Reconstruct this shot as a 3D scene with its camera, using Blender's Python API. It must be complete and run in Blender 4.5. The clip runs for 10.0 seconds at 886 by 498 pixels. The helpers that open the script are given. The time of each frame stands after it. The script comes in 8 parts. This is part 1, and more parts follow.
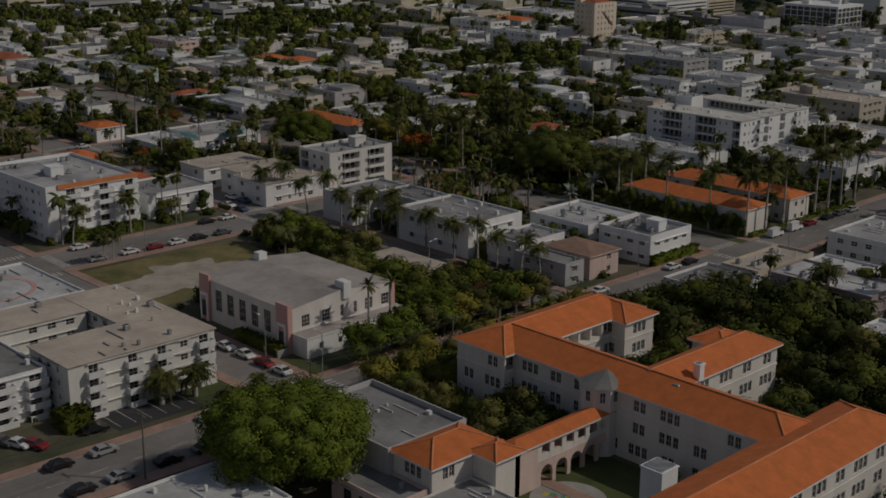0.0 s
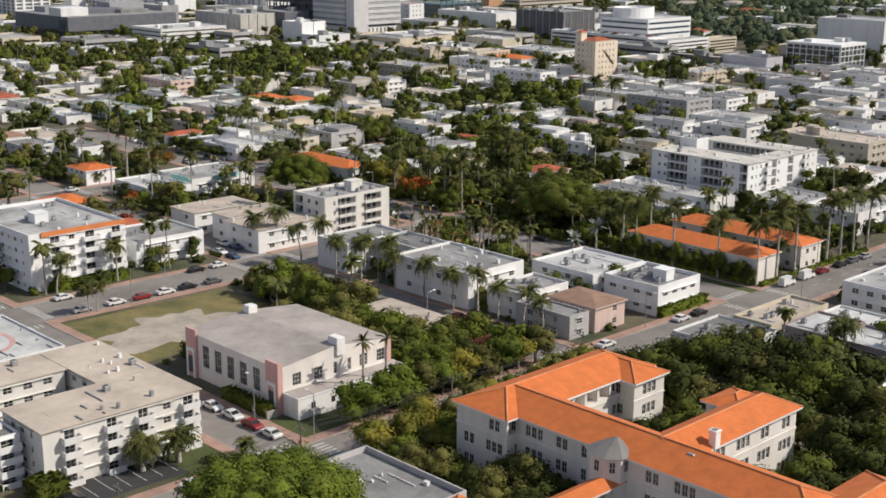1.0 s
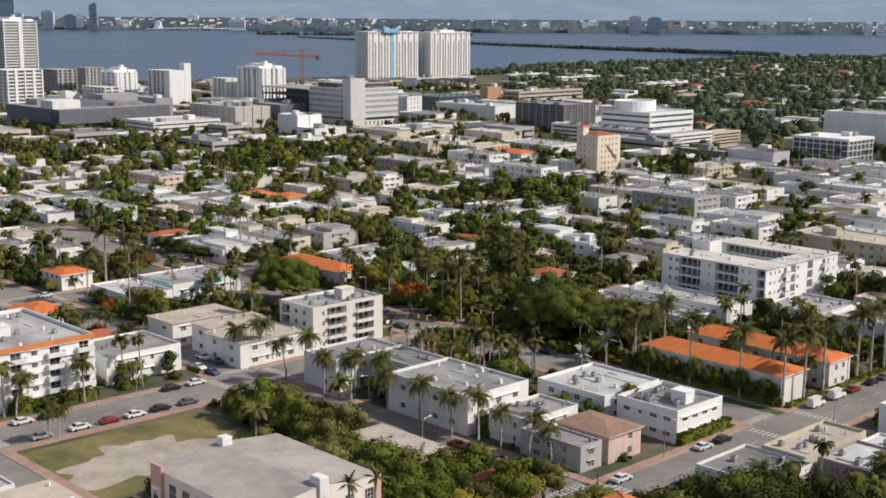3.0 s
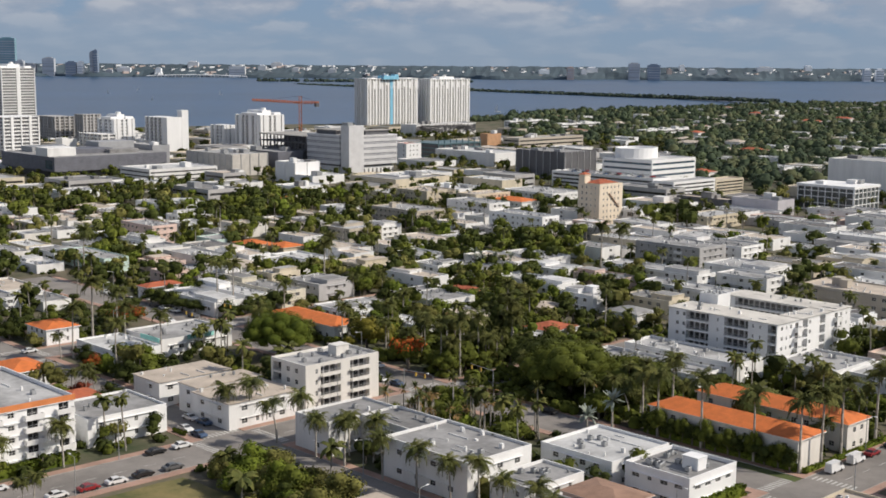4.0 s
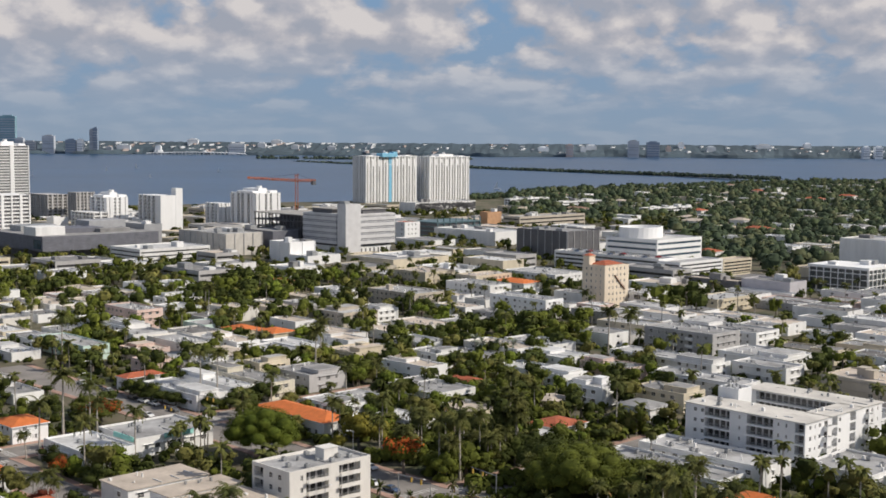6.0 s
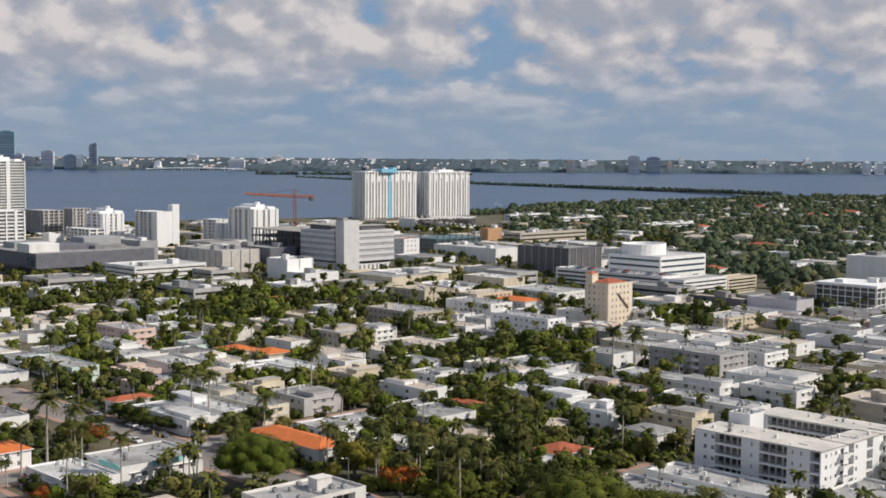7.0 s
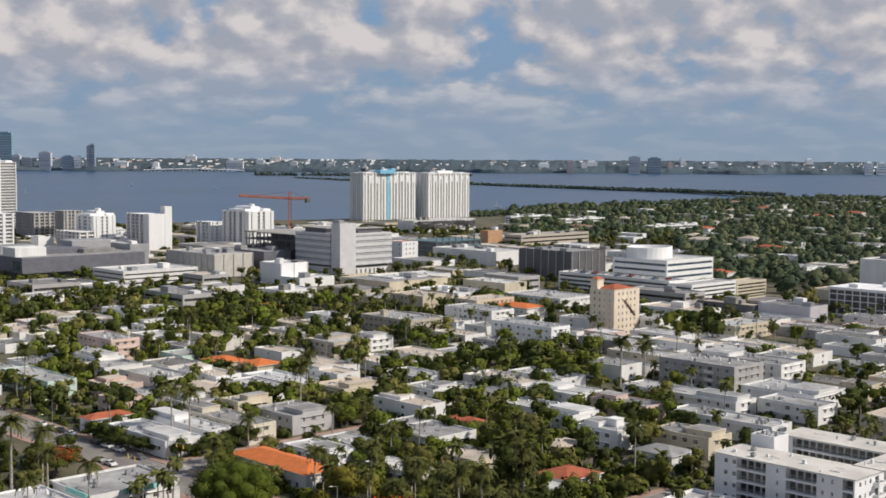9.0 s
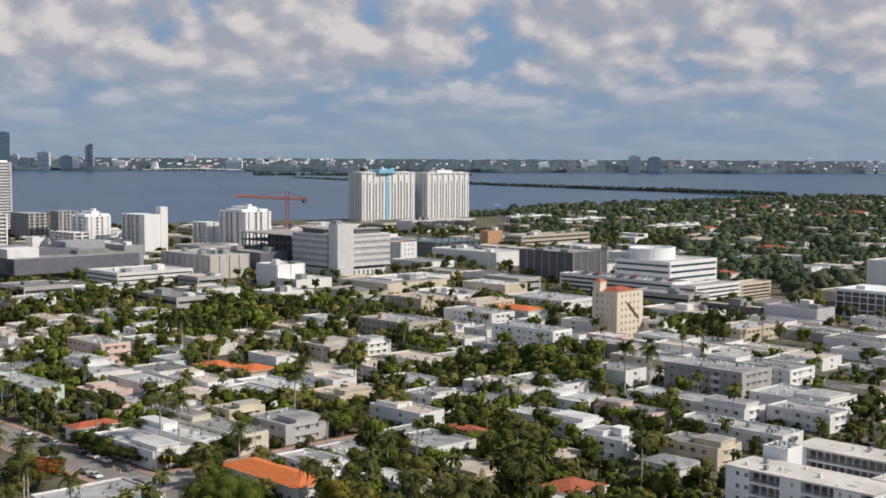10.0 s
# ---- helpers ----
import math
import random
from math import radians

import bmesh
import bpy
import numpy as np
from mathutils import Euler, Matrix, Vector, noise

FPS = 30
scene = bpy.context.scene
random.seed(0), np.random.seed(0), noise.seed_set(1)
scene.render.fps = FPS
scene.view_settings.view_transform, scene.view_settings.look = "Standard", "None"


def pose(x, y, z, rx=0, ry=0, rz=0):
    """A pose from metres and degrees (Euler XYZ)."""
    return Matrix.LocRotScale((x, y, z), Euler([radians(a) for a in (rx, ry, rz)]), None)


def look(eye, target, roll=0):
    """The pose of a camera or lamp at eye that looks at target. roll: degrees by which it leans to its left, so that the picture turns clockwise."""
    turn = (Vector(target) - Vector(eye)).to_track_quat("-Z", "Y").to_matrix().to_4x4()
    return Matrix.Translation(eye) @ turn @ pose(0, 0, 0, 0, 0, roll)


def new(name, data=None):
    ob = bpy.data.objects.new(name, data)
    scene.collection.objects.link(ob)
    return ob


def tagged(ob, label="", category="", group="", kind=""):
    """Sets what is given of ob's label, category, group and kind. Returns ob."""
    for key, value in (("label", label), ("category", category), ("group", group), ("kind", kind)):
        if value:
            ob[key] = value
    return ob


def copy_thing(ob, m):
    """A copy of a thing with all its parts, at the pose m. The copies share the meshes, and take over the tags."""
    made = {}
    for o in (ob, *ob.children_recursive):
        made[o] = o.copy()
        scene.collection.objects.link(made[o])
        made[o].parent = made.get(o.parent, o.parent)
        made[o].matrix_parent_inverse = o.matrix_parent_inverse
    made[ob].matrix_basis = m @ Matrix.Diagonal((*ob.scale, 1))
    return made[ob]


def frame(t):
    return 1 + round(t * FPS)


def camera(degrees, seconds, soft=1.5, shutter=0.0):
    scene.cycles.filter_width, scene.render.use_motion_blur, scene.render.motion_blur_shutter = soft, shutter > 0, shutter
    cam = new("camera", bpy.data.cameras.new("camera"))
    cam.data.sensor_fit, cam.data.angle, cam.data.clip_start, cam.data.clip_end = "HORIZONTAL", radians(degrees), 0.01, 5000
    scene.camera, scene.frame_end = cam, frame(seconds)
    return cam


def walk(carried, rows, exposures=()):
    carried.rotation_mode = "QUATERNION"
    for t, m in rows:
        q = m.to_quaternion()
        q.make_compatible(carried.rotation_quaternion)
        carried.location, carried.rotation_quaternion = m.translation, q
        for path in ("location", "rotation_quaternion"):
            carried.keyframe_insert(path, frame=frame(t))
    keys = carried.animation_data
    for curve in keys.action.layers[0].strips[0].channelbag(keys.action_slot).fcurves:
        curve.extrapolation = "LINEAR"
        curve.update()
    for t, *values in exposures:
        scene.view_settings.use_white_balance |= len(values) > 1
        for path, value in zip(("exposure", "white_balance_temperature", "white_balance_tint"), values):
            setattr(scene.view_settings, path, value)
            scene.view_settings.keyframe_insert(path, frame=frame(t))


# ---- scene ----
cam = camera(38.286, 10.0, 1.7)
PATH = [
    (0, pose(-0.001, -0.002, 84.991, 73.974, -0.350, 46.381)),
    (0.5, pose(-4.378, 4.236, 84.969, 74.567, -0.350, 46.360)),
    (1, pose(-8.862, 8.567, 85.017, 75.559, -0.354, 46.341)),
    (1.5, pose(-13.336, 12.889, 85.015, 76.525, -0.364, 46.327)),
    (2, pose(-17.892, 17.304, 85.045, 77.565, -0.375, 46.310)),
    (2.5, pose(-22.466, 21.745, 85.049, 78.524, -0.385, 46.291)),
    (4, pose(-36.369, 35.663, 84.990, 81.577, -0.384, 46.269)),
    (4.5, pose(-41.101, 40.321, 84.956, 82.526, -0.381, 46.265)),
    (5, pose(-45.875, 44.985, 84.951, 83.537, -0.381, 46.254)),
    (5.5, pose(-50.632, 49.629, 84.939, 84.366, -0.379, 46.249)),
    (7, pose(-64.895, 63.723, 84.882, 85.701, -0.360, 46.251)),
    (7.5, pose(-69.617, 68.472, 84.846, 85.747, -0.348, 46.254)),
    (8, pose(-74.366, 73.273, 84.809, 85.748, -0.335, 46.244)),
    (8.5, pose(-79.124, 77.996, 84.756, 85.733, -0.318, 46.246)),
    (9, pose(-83.854, 82.765, 84.744, 85.735, -0.302, 46.245)),
    (9.5, pose(-88.568, 87.544, 84.723, 85.716, -0.280, 46.241)),
    (10, pose(-93.326, 92.314, 84.667, 85.714, -0.252, 46.229)),
]
walk(cam, PATH, exposures=((0, -1.88), (0.4, -0.93), (0.5, -0.72), (0.8, -0.15), (1.0, 0.0), (10, 0.0)))

# ---- world and sun ----
SUN_AZ, SUN_EL = 41.0, 40.0          # degrees: from +x towards +y, and above the horizon
world = bpy.data.worlds.new("sky")
scene.world = world
world.use_nodes = True
wn, wl = world.node_tree.nodes, world.node_tree.links
wn.clear()


def wnode(kind, **settings):
    n = wn.new(kind)
    for k, v in settings.items():
        n.inputs[k].default_value = v
    return n


w_out, w_bg = wn.new("ShaderNodeOutputWorld"), wn.new("ShaderNodeBackground")
w_sky = wn.new("ShaderNodeTexSky")
w_sky.sky_type, w_sky.sun_disc = "NISHITA", False
w_sky.sun_elevation, w_sky.sun_rotation = radians(SUN_EL), radians(90 - SUN_AZ)
w_co = wn.new("ShaderNodeTexCoord")
w_sep = wn.new("ShaderNodeSeparateXYZ")
wl.new(w_co.outputs["Generated"], w_sep.inputs[0])
# cumulus in rows: rounded heads lit from above and the right, grey flat bases, finer towards the horizon
def wmath(op, a, b):
    n = wn.new("ShaderNodeMath")
    n.operation = op
    for k, v in enumerate((a, b)):
        if isinstance(v, (int, float)):
            n.inputs[k].default_value = v
        else:
            wl.new(v, n.inputs[k])
    return n.outputs[0]


# height is stretched near the horizon, where the rows lie closer together
w_rise = wmath("MULTIPLY", wmath("LOGARITHM", wmath("ADD", wmath("MAXIMUM", w_sep.outputs["Z"], 0.0), 0.04), 2.71828), 0.2)
w_flat = wn.new("ShaderNodeCombineXYZ")
for k, axis in enumerate("XY"):
    wl.new(w_sep.outputs[axis], w_flat.inputs[k])
wl.new(w_rise, w_flat.inputs[2])


def cloud_field(shift):
    """How dense the clouds are, a little way off by shift."""
    m = wn.new("ShaderNodeVectorMath")
    m.inputs[1].default_value = (3.71 + shift[0], 1.93 + shift[1], 0.4 + shift[2])
    wl.new(w_flat.outputs[0], m.inputs[0])
    mass = wnode("ShaderNodeTexNoise", Scale=8.0, Detail=2.0, Roughness=0.5)
    heap = wnode("ShaderNodeTexNoise", Scale=21.0, Detail=5.0, Roughness=0.56)
    curl = wnode("ShaderNodeTexNoise", Scale=46.0, Detail=4.0)
    for n in (mass, heap, curl):
        wl.new(m.outputs[0], n.inputs["Vector"])
    bend = wn.new("ShaderNodeVectorMath")
    bend.operation = "MULTIPLY_ADD"
    bend.inputs[1].default_value = (0.03, 0.03, 0.03)
    wl.new(curl.outputs["Color"], bend.inputs[0])
    wl.new(m.outputs[0], bend.inputs[2])
    head = wnode("ShaderNodeTexVoronoi", Scale=27.0)
    head.feature = "SMOOTH_F1"
    head.inputs["Smoothness"].default_value = 0.25
    wl.new(bend.outputs[0], head.inputs["Vector"])
    return wmath("ADD", wmath("ADD", wmath("MULTIPLY", mass.outputs["Fac"], 0.5), wmath("MULTIPLY", heap.outputs["Fac"], 0.5)),
                 wmath("MULTIPLY", wmath("SUBTRACT", 0.45, head.outputs["Distance"]), 0.22))


here, above = cloud_field((0, 0, 0)), cloud_field((0.008, 0.008, 0.02))
w_cov = wnode("ShaderNodeMapRange", **{"From Min": 0.37, "From Max": 0.47})
wl.new(here, w_cov.inputs[0])
w_rng = wnode("ShaderNodeMapRange", **{"From Min": -0.10, "From Max": 0.13})
wl.new(wmath("SUBTRACT", here, above), w_rng.inputs[0])
w_lit = wn.new("ShaderNodeValToRGB")
w_lit.color_ramp.elements[0].position, w_lit.color_ramp.elements[1].position = 0.12, 0.95
w_lit.color_ramp.elements[0].color = (3.5, 3.72, 4.35, 1)
w_lit.color_ramp.elements[1].color = (6.65, 6.25, 6.15, 1)
w_mid = w_lit.color_ramp.elements.new(0.5)
w_mid.color = (4.55, 4.5, 4.9, 1)
wl.new(w_rng.outputs[0], w_lit.inputs[0])
w_hz = wn.new("ShaderNodeValToRGB")
w_hz.color_ramp.elements[0].position, w_hz.color_ramp.elements[1].position = 0.0, 0.12
w_hz.color_ramp.elements[0].color = (2.5, 3.3, 4.35, 1)
w_hz.color_ramp.elements[1].color = (2.0, 3.3, 5.1, 1)
wl.new(w_sep.outputs["Z"], w_hz.inputs[0])
w_up = wnode("ShaderNodeMapRange", **{"From Min": 0.14, "From Max": 0.5})
wl.new(w_sep.outputs["Z"], w_up.inputs[0])
w_blue = wn.new("ShaderNodeMix")
w_blue.data_type = "RGBA"
wl.new(w_up.outputs[0], w_blue.inputs["Factor"])
wl.new(w_hz.outputs[0], w_blue.inputs[6])
wl.new(w_sky.outputs[0], w_blue.inputs[7])
w_low = wnode("ShaderNodeMapRange", **{"From Min": 0.018, "From Max": 0.075, "To Min": 0.12, "To Max": 0.97})
wl.new(w_sep.outputs["Z"], w_low.inputs[0])
w_mix = wn.new("ShaderNodeMix")
w_mix.data_type = "RGBA"
# seen from below, the clouds stand apart and show more blue
w_open = wnode("ShaderNodeMapRange", **{"From Min": 0.14, "From Max": 0.5, "To Min": 1.0, "To Max": 0.3})
wl.new(w_sep.outputs["Z"], w_open.inputs[0])
wl.new(wmath("MULTIPLY", wmath("MULTIPLY", w_cov.outputs[0], w_low.outputs[0]), w_open.outputs[0]), w_mix.inputs["Factor"])
wl.new(w_blue.outputs[2], w_mix.inputs[6])
wl.new(w_lit.outputs[0], w_mix.inputs[7])
wl.new(w_mix.outputs[2], w_bg.inputs["Color"])
w_bg.inputs["Strength"].default_value = 0.0995
wl.new(w_bg.outputs[0], w_out.inputs[0])

sun = new("sun", bpy.data.lights.new("sun", "SUN"))
sun.data.energy, sun.data.angle, sun.data.color = 4.15, radians(0.6), (1.0, 0.918, 0.80)
sa, se = radians(SUN_AZ), radians(SUN_EL)
sun.matrix_world = look((0, 0, 300), (-math.cos(sa) * math.cos(se), -math.sin(sa) * math.cos(se), 300 - math.sin(se)))


# ---- materials ----
def material(name, colour, rough=0.85, grain=1.5, stain=0.12, amount=0.25, bump=0.15, metal=0.0, streak=False, per_object=0.0, island=0.0, second=None):
    """Base colour with coarse stains and fine grain, a light relief, and optional variation between objects or pieces."""
    m = bpy.data.materials.new(name)
    m.use_nodes = True
    n, l = m.node_tree.nodes, m.node_tree.links
    b = n["Principled BSDF"]
    b.inputs["Roughness"].default_value, b.inputs["Metallic"].default_value = rough, metal
    co, info = n.new("ShaderNodeTexCoord"), n.new("ShaderNodeObjectInfo")
    add = n.new("ShaderNodeVectorMath")
    add.operation = "MULTIPLY_ADD"
    l.new(info.outputs["Location"], add.inputs[0])
    add.inputs[1].default_value = (1, 1, 1)
    l.new(co.outputs["Object"], add.inputs[2])
    mp = n.new("ShaderNodeMapping")
    mp.inputs["Scale"].default_value = (1, 1, 0.18) if streak else (1, 1, 1)
    l.new(add.outputs[0], mp.inputs[0])
    coarse, fine = n.new("ShaderNodeTexNoise"), n.new("ShaderNodeTexNoise")
    coarse.inputs["Scale"].default_value, coarse.inputs["Detail"].default_value = stain, 6
    coarse.inputs["Roughness"].default_value = 0.65
    fine.inputs["Scale"].default_value, fine.inputs["Detail"].default_value = grain, 4
    l.new(mp.outputs[0], coarse.inputs["Vector"])
    l.new(add.outputs[0], fine.inputs["Vector"])
    ramp = n.new("ShaderNodeValToRGB")
    dark = second or tuple(c * (1 - amount * 1.6) for c in colour)
    ramp.color_ramp.elements[0].position, ramp.color_ramp.elements[0].color = 0.34, (*dark, 1)
    ramp.color_ramp.elements[1].position, ramp.color_ramp.elements[1].color = 0.62, (*colour, 1)
    l.new(coarse.outputs["Fac"], ramp.inputs[0])
    hsv = n.new("ShaderNodeHueSaturation")
    l.new(ramp.outputs[0], hsv.inputs["Color"])
    val = n.new("ShaderNodeMath")
    val.operation = "MULTIPLY_ADD"
    l.new(fine.outputs["Fac"], val.inputs[0])
    val.inputs[1].default_value, val.inputs[2].default_value = amount * 1.2, 1 - amount * 0.6
    last = val.outputs[0]
    for amt, src in ((per_object, info.outputs["Random"]), (island, None)):
        if amt:
            if src is None:
                src = n.new("ShaderNodeNewGeometry").outputs["Random Per Island"]
            more = n.new("ShaderNodeMath")
            more.operation = "MULTIPLY_ADD"
            l.new(src, more.inputs[0])
            more.inputs[1].default_value, more.inputs[2].default_value = amt * 2, 1 - amt
            mul = n.new("ShaderNodeMath")
            mul.operation = "MULTIPLY"
            l.new(last, mul.inputs[0])
            l.new(more.outputs[0], mul.inputs[1])
            last = mul.outputs[0]
    l.new(last, hsv.inputs["Value"])
    l.new(hsv.outputs[0], b.inputs["Base Color"])
    if bump:
        bp = n.new("ShaderNodeBump")
        bp.inputs["Strength"].default_value, bp.inputs["Distance"].default_value = bump, 0.05
        l.new(fine.outputs["Fac"], bp.inputs["Height"])
        l.new(bp.outputs[0], b.inputs["Normal"])
    return m


def leaf_material(name, colour, second, spread=0.2):
    m = material(name, colour, 0.85, 0.8, 0.25, 0.2, 0, per_object=0.22, island=spread, second=second)
    b = m.node_tree.nodes["Principled BSDF"]
    b.inputs["Specular IOR Level"].default_value = 0.12
    return m


def glass_material(name, colour, rough):
    m = material(name, colour, rough, 0.7, 0.3, 0.3, 0, per_object=0.5)
    m.node_tree.nodes["Principled BSDF"].inputs["Specular IOR Level"].default_value = 0.6
    return m


WHITE = material("white_stucco", (0.80, 0.795, 0.785), 0.85, 2.0, 0.25, 0.10, streak=True, per_object=0.05)
BRIGHT = material("fresh_white_paint", (0.84, 0.84, 0.84), 0.8, 2.0, 0.2, 0.06, streak=True, per_object=0.03)
OFFWHITE = material("off_white_stucco", (0.76, 0.735, 0.69), 0.85, 2.0, 0.25, 0.10, streak=True, per_object=0.04)
CREAM = material("cream_stucco", (0.651, 0.5766, 0.4464), 0.85, 2.0, 0.25, 0.12, streak=True, per_object=0.06)
BEIGE = material("beige_stucco", (0.5208, 0.465, 0.3906), 0.85, 2.0, 0.25, 0.12, streak=True, per_object=0.06)
GREYW = material("grey_stucco", (0.48, 0.47, 0.47), 0.85, 2.0, 0.25, 0.12, streak=True, per_object=0.08)
PINK = material("faded_pink_stucco", (0.66, 0.40, 0.36), 0.85, 2.0, 0.25, 0.14, streak=True)
PALEPINK = material("pale_pink_stucco", (0.70, 0.54, 0.48), 0.85, 2.0, 0.25, 0.12, streak=True)
MINT = material("pale_mint_stucco", (0.58, 0.72, 0.66), 0.85, 2.0, 0.25, 0.10, streak=True)
YELLOW = material("pale_yellow_stucco", (0.72, 0.62, 0.38), 0.85, 2.0, 0.25, 0.10, streak=True)
BLUEW = material("pale_blue_stucco", (0.45, 0.58, 0.74), 0.8, 2.0, 0.25, 0.08, streak=True)
TURQ = material("turquoise_paint", (0.30, 0.66, 0.62), 0.7, 2.0, 0.25, 0.08)
MAUVE = material("mauve_brick_paint", (0.36, 0.29, 0.29), 0.85, 3.0, 0.3, 0.12)
BROWNR = material("weathered_brown_tile", (0.34, 0.21, 0.15), 0.9, 3.0, 0.3, 0.2)
ORANGE = material("orange_clay_tile", (0.65, 0.178, 0.045), 0.85, 3.4, 0.5, 0.14, 0.5, per_object=0.06)
RED = material("red_clay_tile", (0.4464, 0.1209, 0.0558), 0.85, 3.0, 0.3, 0.2, 0.3, per_object=0.08)
TRIM = material("orange_trim_paint", (0.70, 0.24, 0.08), 0.7, 2.0, 0.3, 0.1)
ROOFL = material("pale_roof_membrane", (0.415, 0.412, 0.41), 0.9, 0.9, 0.11, 0.32, per_object=0.22)
ROOFG = material("grey_roof_felt", (0.312, 0.308, 0.306), 0.95, 0.9, 0.10, 0.30, per_object=0.14)
ROOFD = material("dark_patched_roof", (0.20, 0.192, 0.186), 0.95, 0.9, 0.10, 0.3, per_object=0.25)
ROOFT = material("tan_gravel_roof", (0.57, 0.49, 0.41), 0.95, 1.2, 0.12, 0.18, per_object=0.06)
ROOFW = material("white_roof_coating", (0.61, 0.61, 0.605), 0.8, 0.9, 0.12, 0.24, per_object=0.12)
ASPHALT = material("worn_asphalt", (0.262, 0.240, 0.222), 0.95, 3.0, 0.07, 0.22)
ASPHALT_D = material("dark_asphalt", (0.055, 0.055, 0.058), 0.95, 3.0, 0.1, 0.25)
CONCRETE = material("pale_concrete", (0.3956, 0.3784, 0.3526), 0.9, 2.0, 0.2, 0.2)
PAVING = material("salmon_paving", (0.43, 0.275, 0.215), 0.9, 2.5, 0.2, 0.2)
LINE = material("road_line_paint", (0.58, 0.57, 0.54), 0.8, 3.0, 1.0, 0.25)
YLINE = material("kerb_yellow_paint", (0.62, 0.40, 0.07), 0.8, 3.0, 1.0, 0.2)
GROUND = material("town_soil_and_lawn", (0.150, 0.125, 0.085), 0.95, 0.6, 0.045, 0.25, second=(0.0344, 0.0516, 0.0172))
LAWN = material("mown_lawn", (0.085, 0.108, 0.030), 0.95, 2.0, 0.12, 0.3)
DRYLAWN = material("dry_lawn", (0.23, 0.185, 0.075), 0.95, 1.2, 0.10, 0.25, second=(0.0837, 0.093, 0.0279))
SAND = material("pale_bare_ground", (0.46, 0.41, 0.34), 0.95, 1.0, 0.12, 0.25)
BARK = material("grey_bark", (0.20, 0.17, 0.14), 0.95, 3.0, 1.0, 0.25)
PALMBARK = material("pale_palm_bark", (0.36, 0.33, 0.29), 0.95, 3.0, 1.0, 0.2)
LEAF = leaf_material("broad_leaves", (0.106, 0.122, 0.019), (0.058, 0.070, 0.013))
LEAF_D = leaf_material("dark_leaves", (0.054, 0.066, 0.015), (0.032, 0.042, 0.010))
LEAF_Y = leaf_material("yellowing_leaves", (0.2236, 0.1892, 0.0301), (0.1032, 0.1118, 0.0215))
LEAF_O = leaf_material("olive_leaves", (0.150, 0.140, 0.040), (0.090, 0.092, 0.026))
LEAF_B = leaf_material("bright_leaves", (0.122, 0.150, 0.02), (0.066, 0.094, 0.014))
LEAF_S = leaf_material("sunny_leaves", (0.105, 0.145, 0.02), (0.07, 0.105, 0.016), 0.2)
BLOOM = leaf_material("orange_blossom", (0.50, 0.105, 0.02), (0.26, 0.06, 0.02))
BLOOM_R = leaf_material("dull_red_leaves", (0.26, 0.055, 0.035), (0.13, 0.035, 0.02))
FROND = leaf_material("palm_fronds", (0.112, 0.112, 0.032), (0.0516, 0.0645, 0.02064))
FROND_G = leaf_material("silver_fronds", (0.3096, 0.3354, 0.2838), (0.1892, 0.215, 0.172))
FROND_T = leaf_material("dry_fronds", (0.26, 0.17, 0.07), (0.16, 0.10, 0.045))
GLASS = glass_material("dark_window_glass", (0.055, 0.056, 0.06), 0.2)
GLASS_B = glass_material("blue_curtain_glass", (0.06, 0.10, 0.14), 0.12)
FRAMEW = material("white_window_frame", (0.62, 0.61, 0.59), 0.6, 3.0, 1.0, 0.1)
METAL = material("galvanised_metal", (0.42, 0.43, 0.44), 0.5, 3.0, 0.6, 0.2, metal=0.5)
DARKM = material("dark_metal", (0.06, 0.06, 0.065), 0.5, 3.0, 0.6, 0.2)
CLAD_D = material("dark_grey_cladding", (0.13, 0.13, 0.14), 0.6, 2.0, 0.2, 0.15)
CLAD_G = material("grey_cladding", (0.36, 0.365, 0.38), 0.6, 2.0, 0.2, 0.1)
CRANE = material("orange_crane_paint", (0.62, 0.17, 0.04), 0.6, 3.0, 0.6, 0.1)
RUBBER = material("tyre_rubber", (0.02, 0.02, 0.02), 0.8, 3.0, 1.0, 0.1)
LAMPG = material("headlight_glass", (0.75, 0.75, 0.72), 0.2, 3.0, 1.0, 0.1)
SKYBLUE = material("sky_blue_netting", (0.22, 0.52, 0.72), 0.7, 2.0, 0.3, 0.1)


# ---- building blocks ----
def mesh_of(name, verts, faces, mats, idx=None, smooth=False):
    me = bpy.data.meshes.new(name)
    me.from_pydata([tuple(v) for v in verts], [], faces)
    for m in mats if isinstance(mats, (list, tuple)) else [mats]:
        me.materials.append(m)
    if idx is not None:
        me.polygons.foreach_set("material_index", np.array(idx, dtype=np.int32))
    if smooth:
        me.polygons.foreach_set("use_smooth", np.ones(len(faces), dtype=bool))
    me.update()
    return me


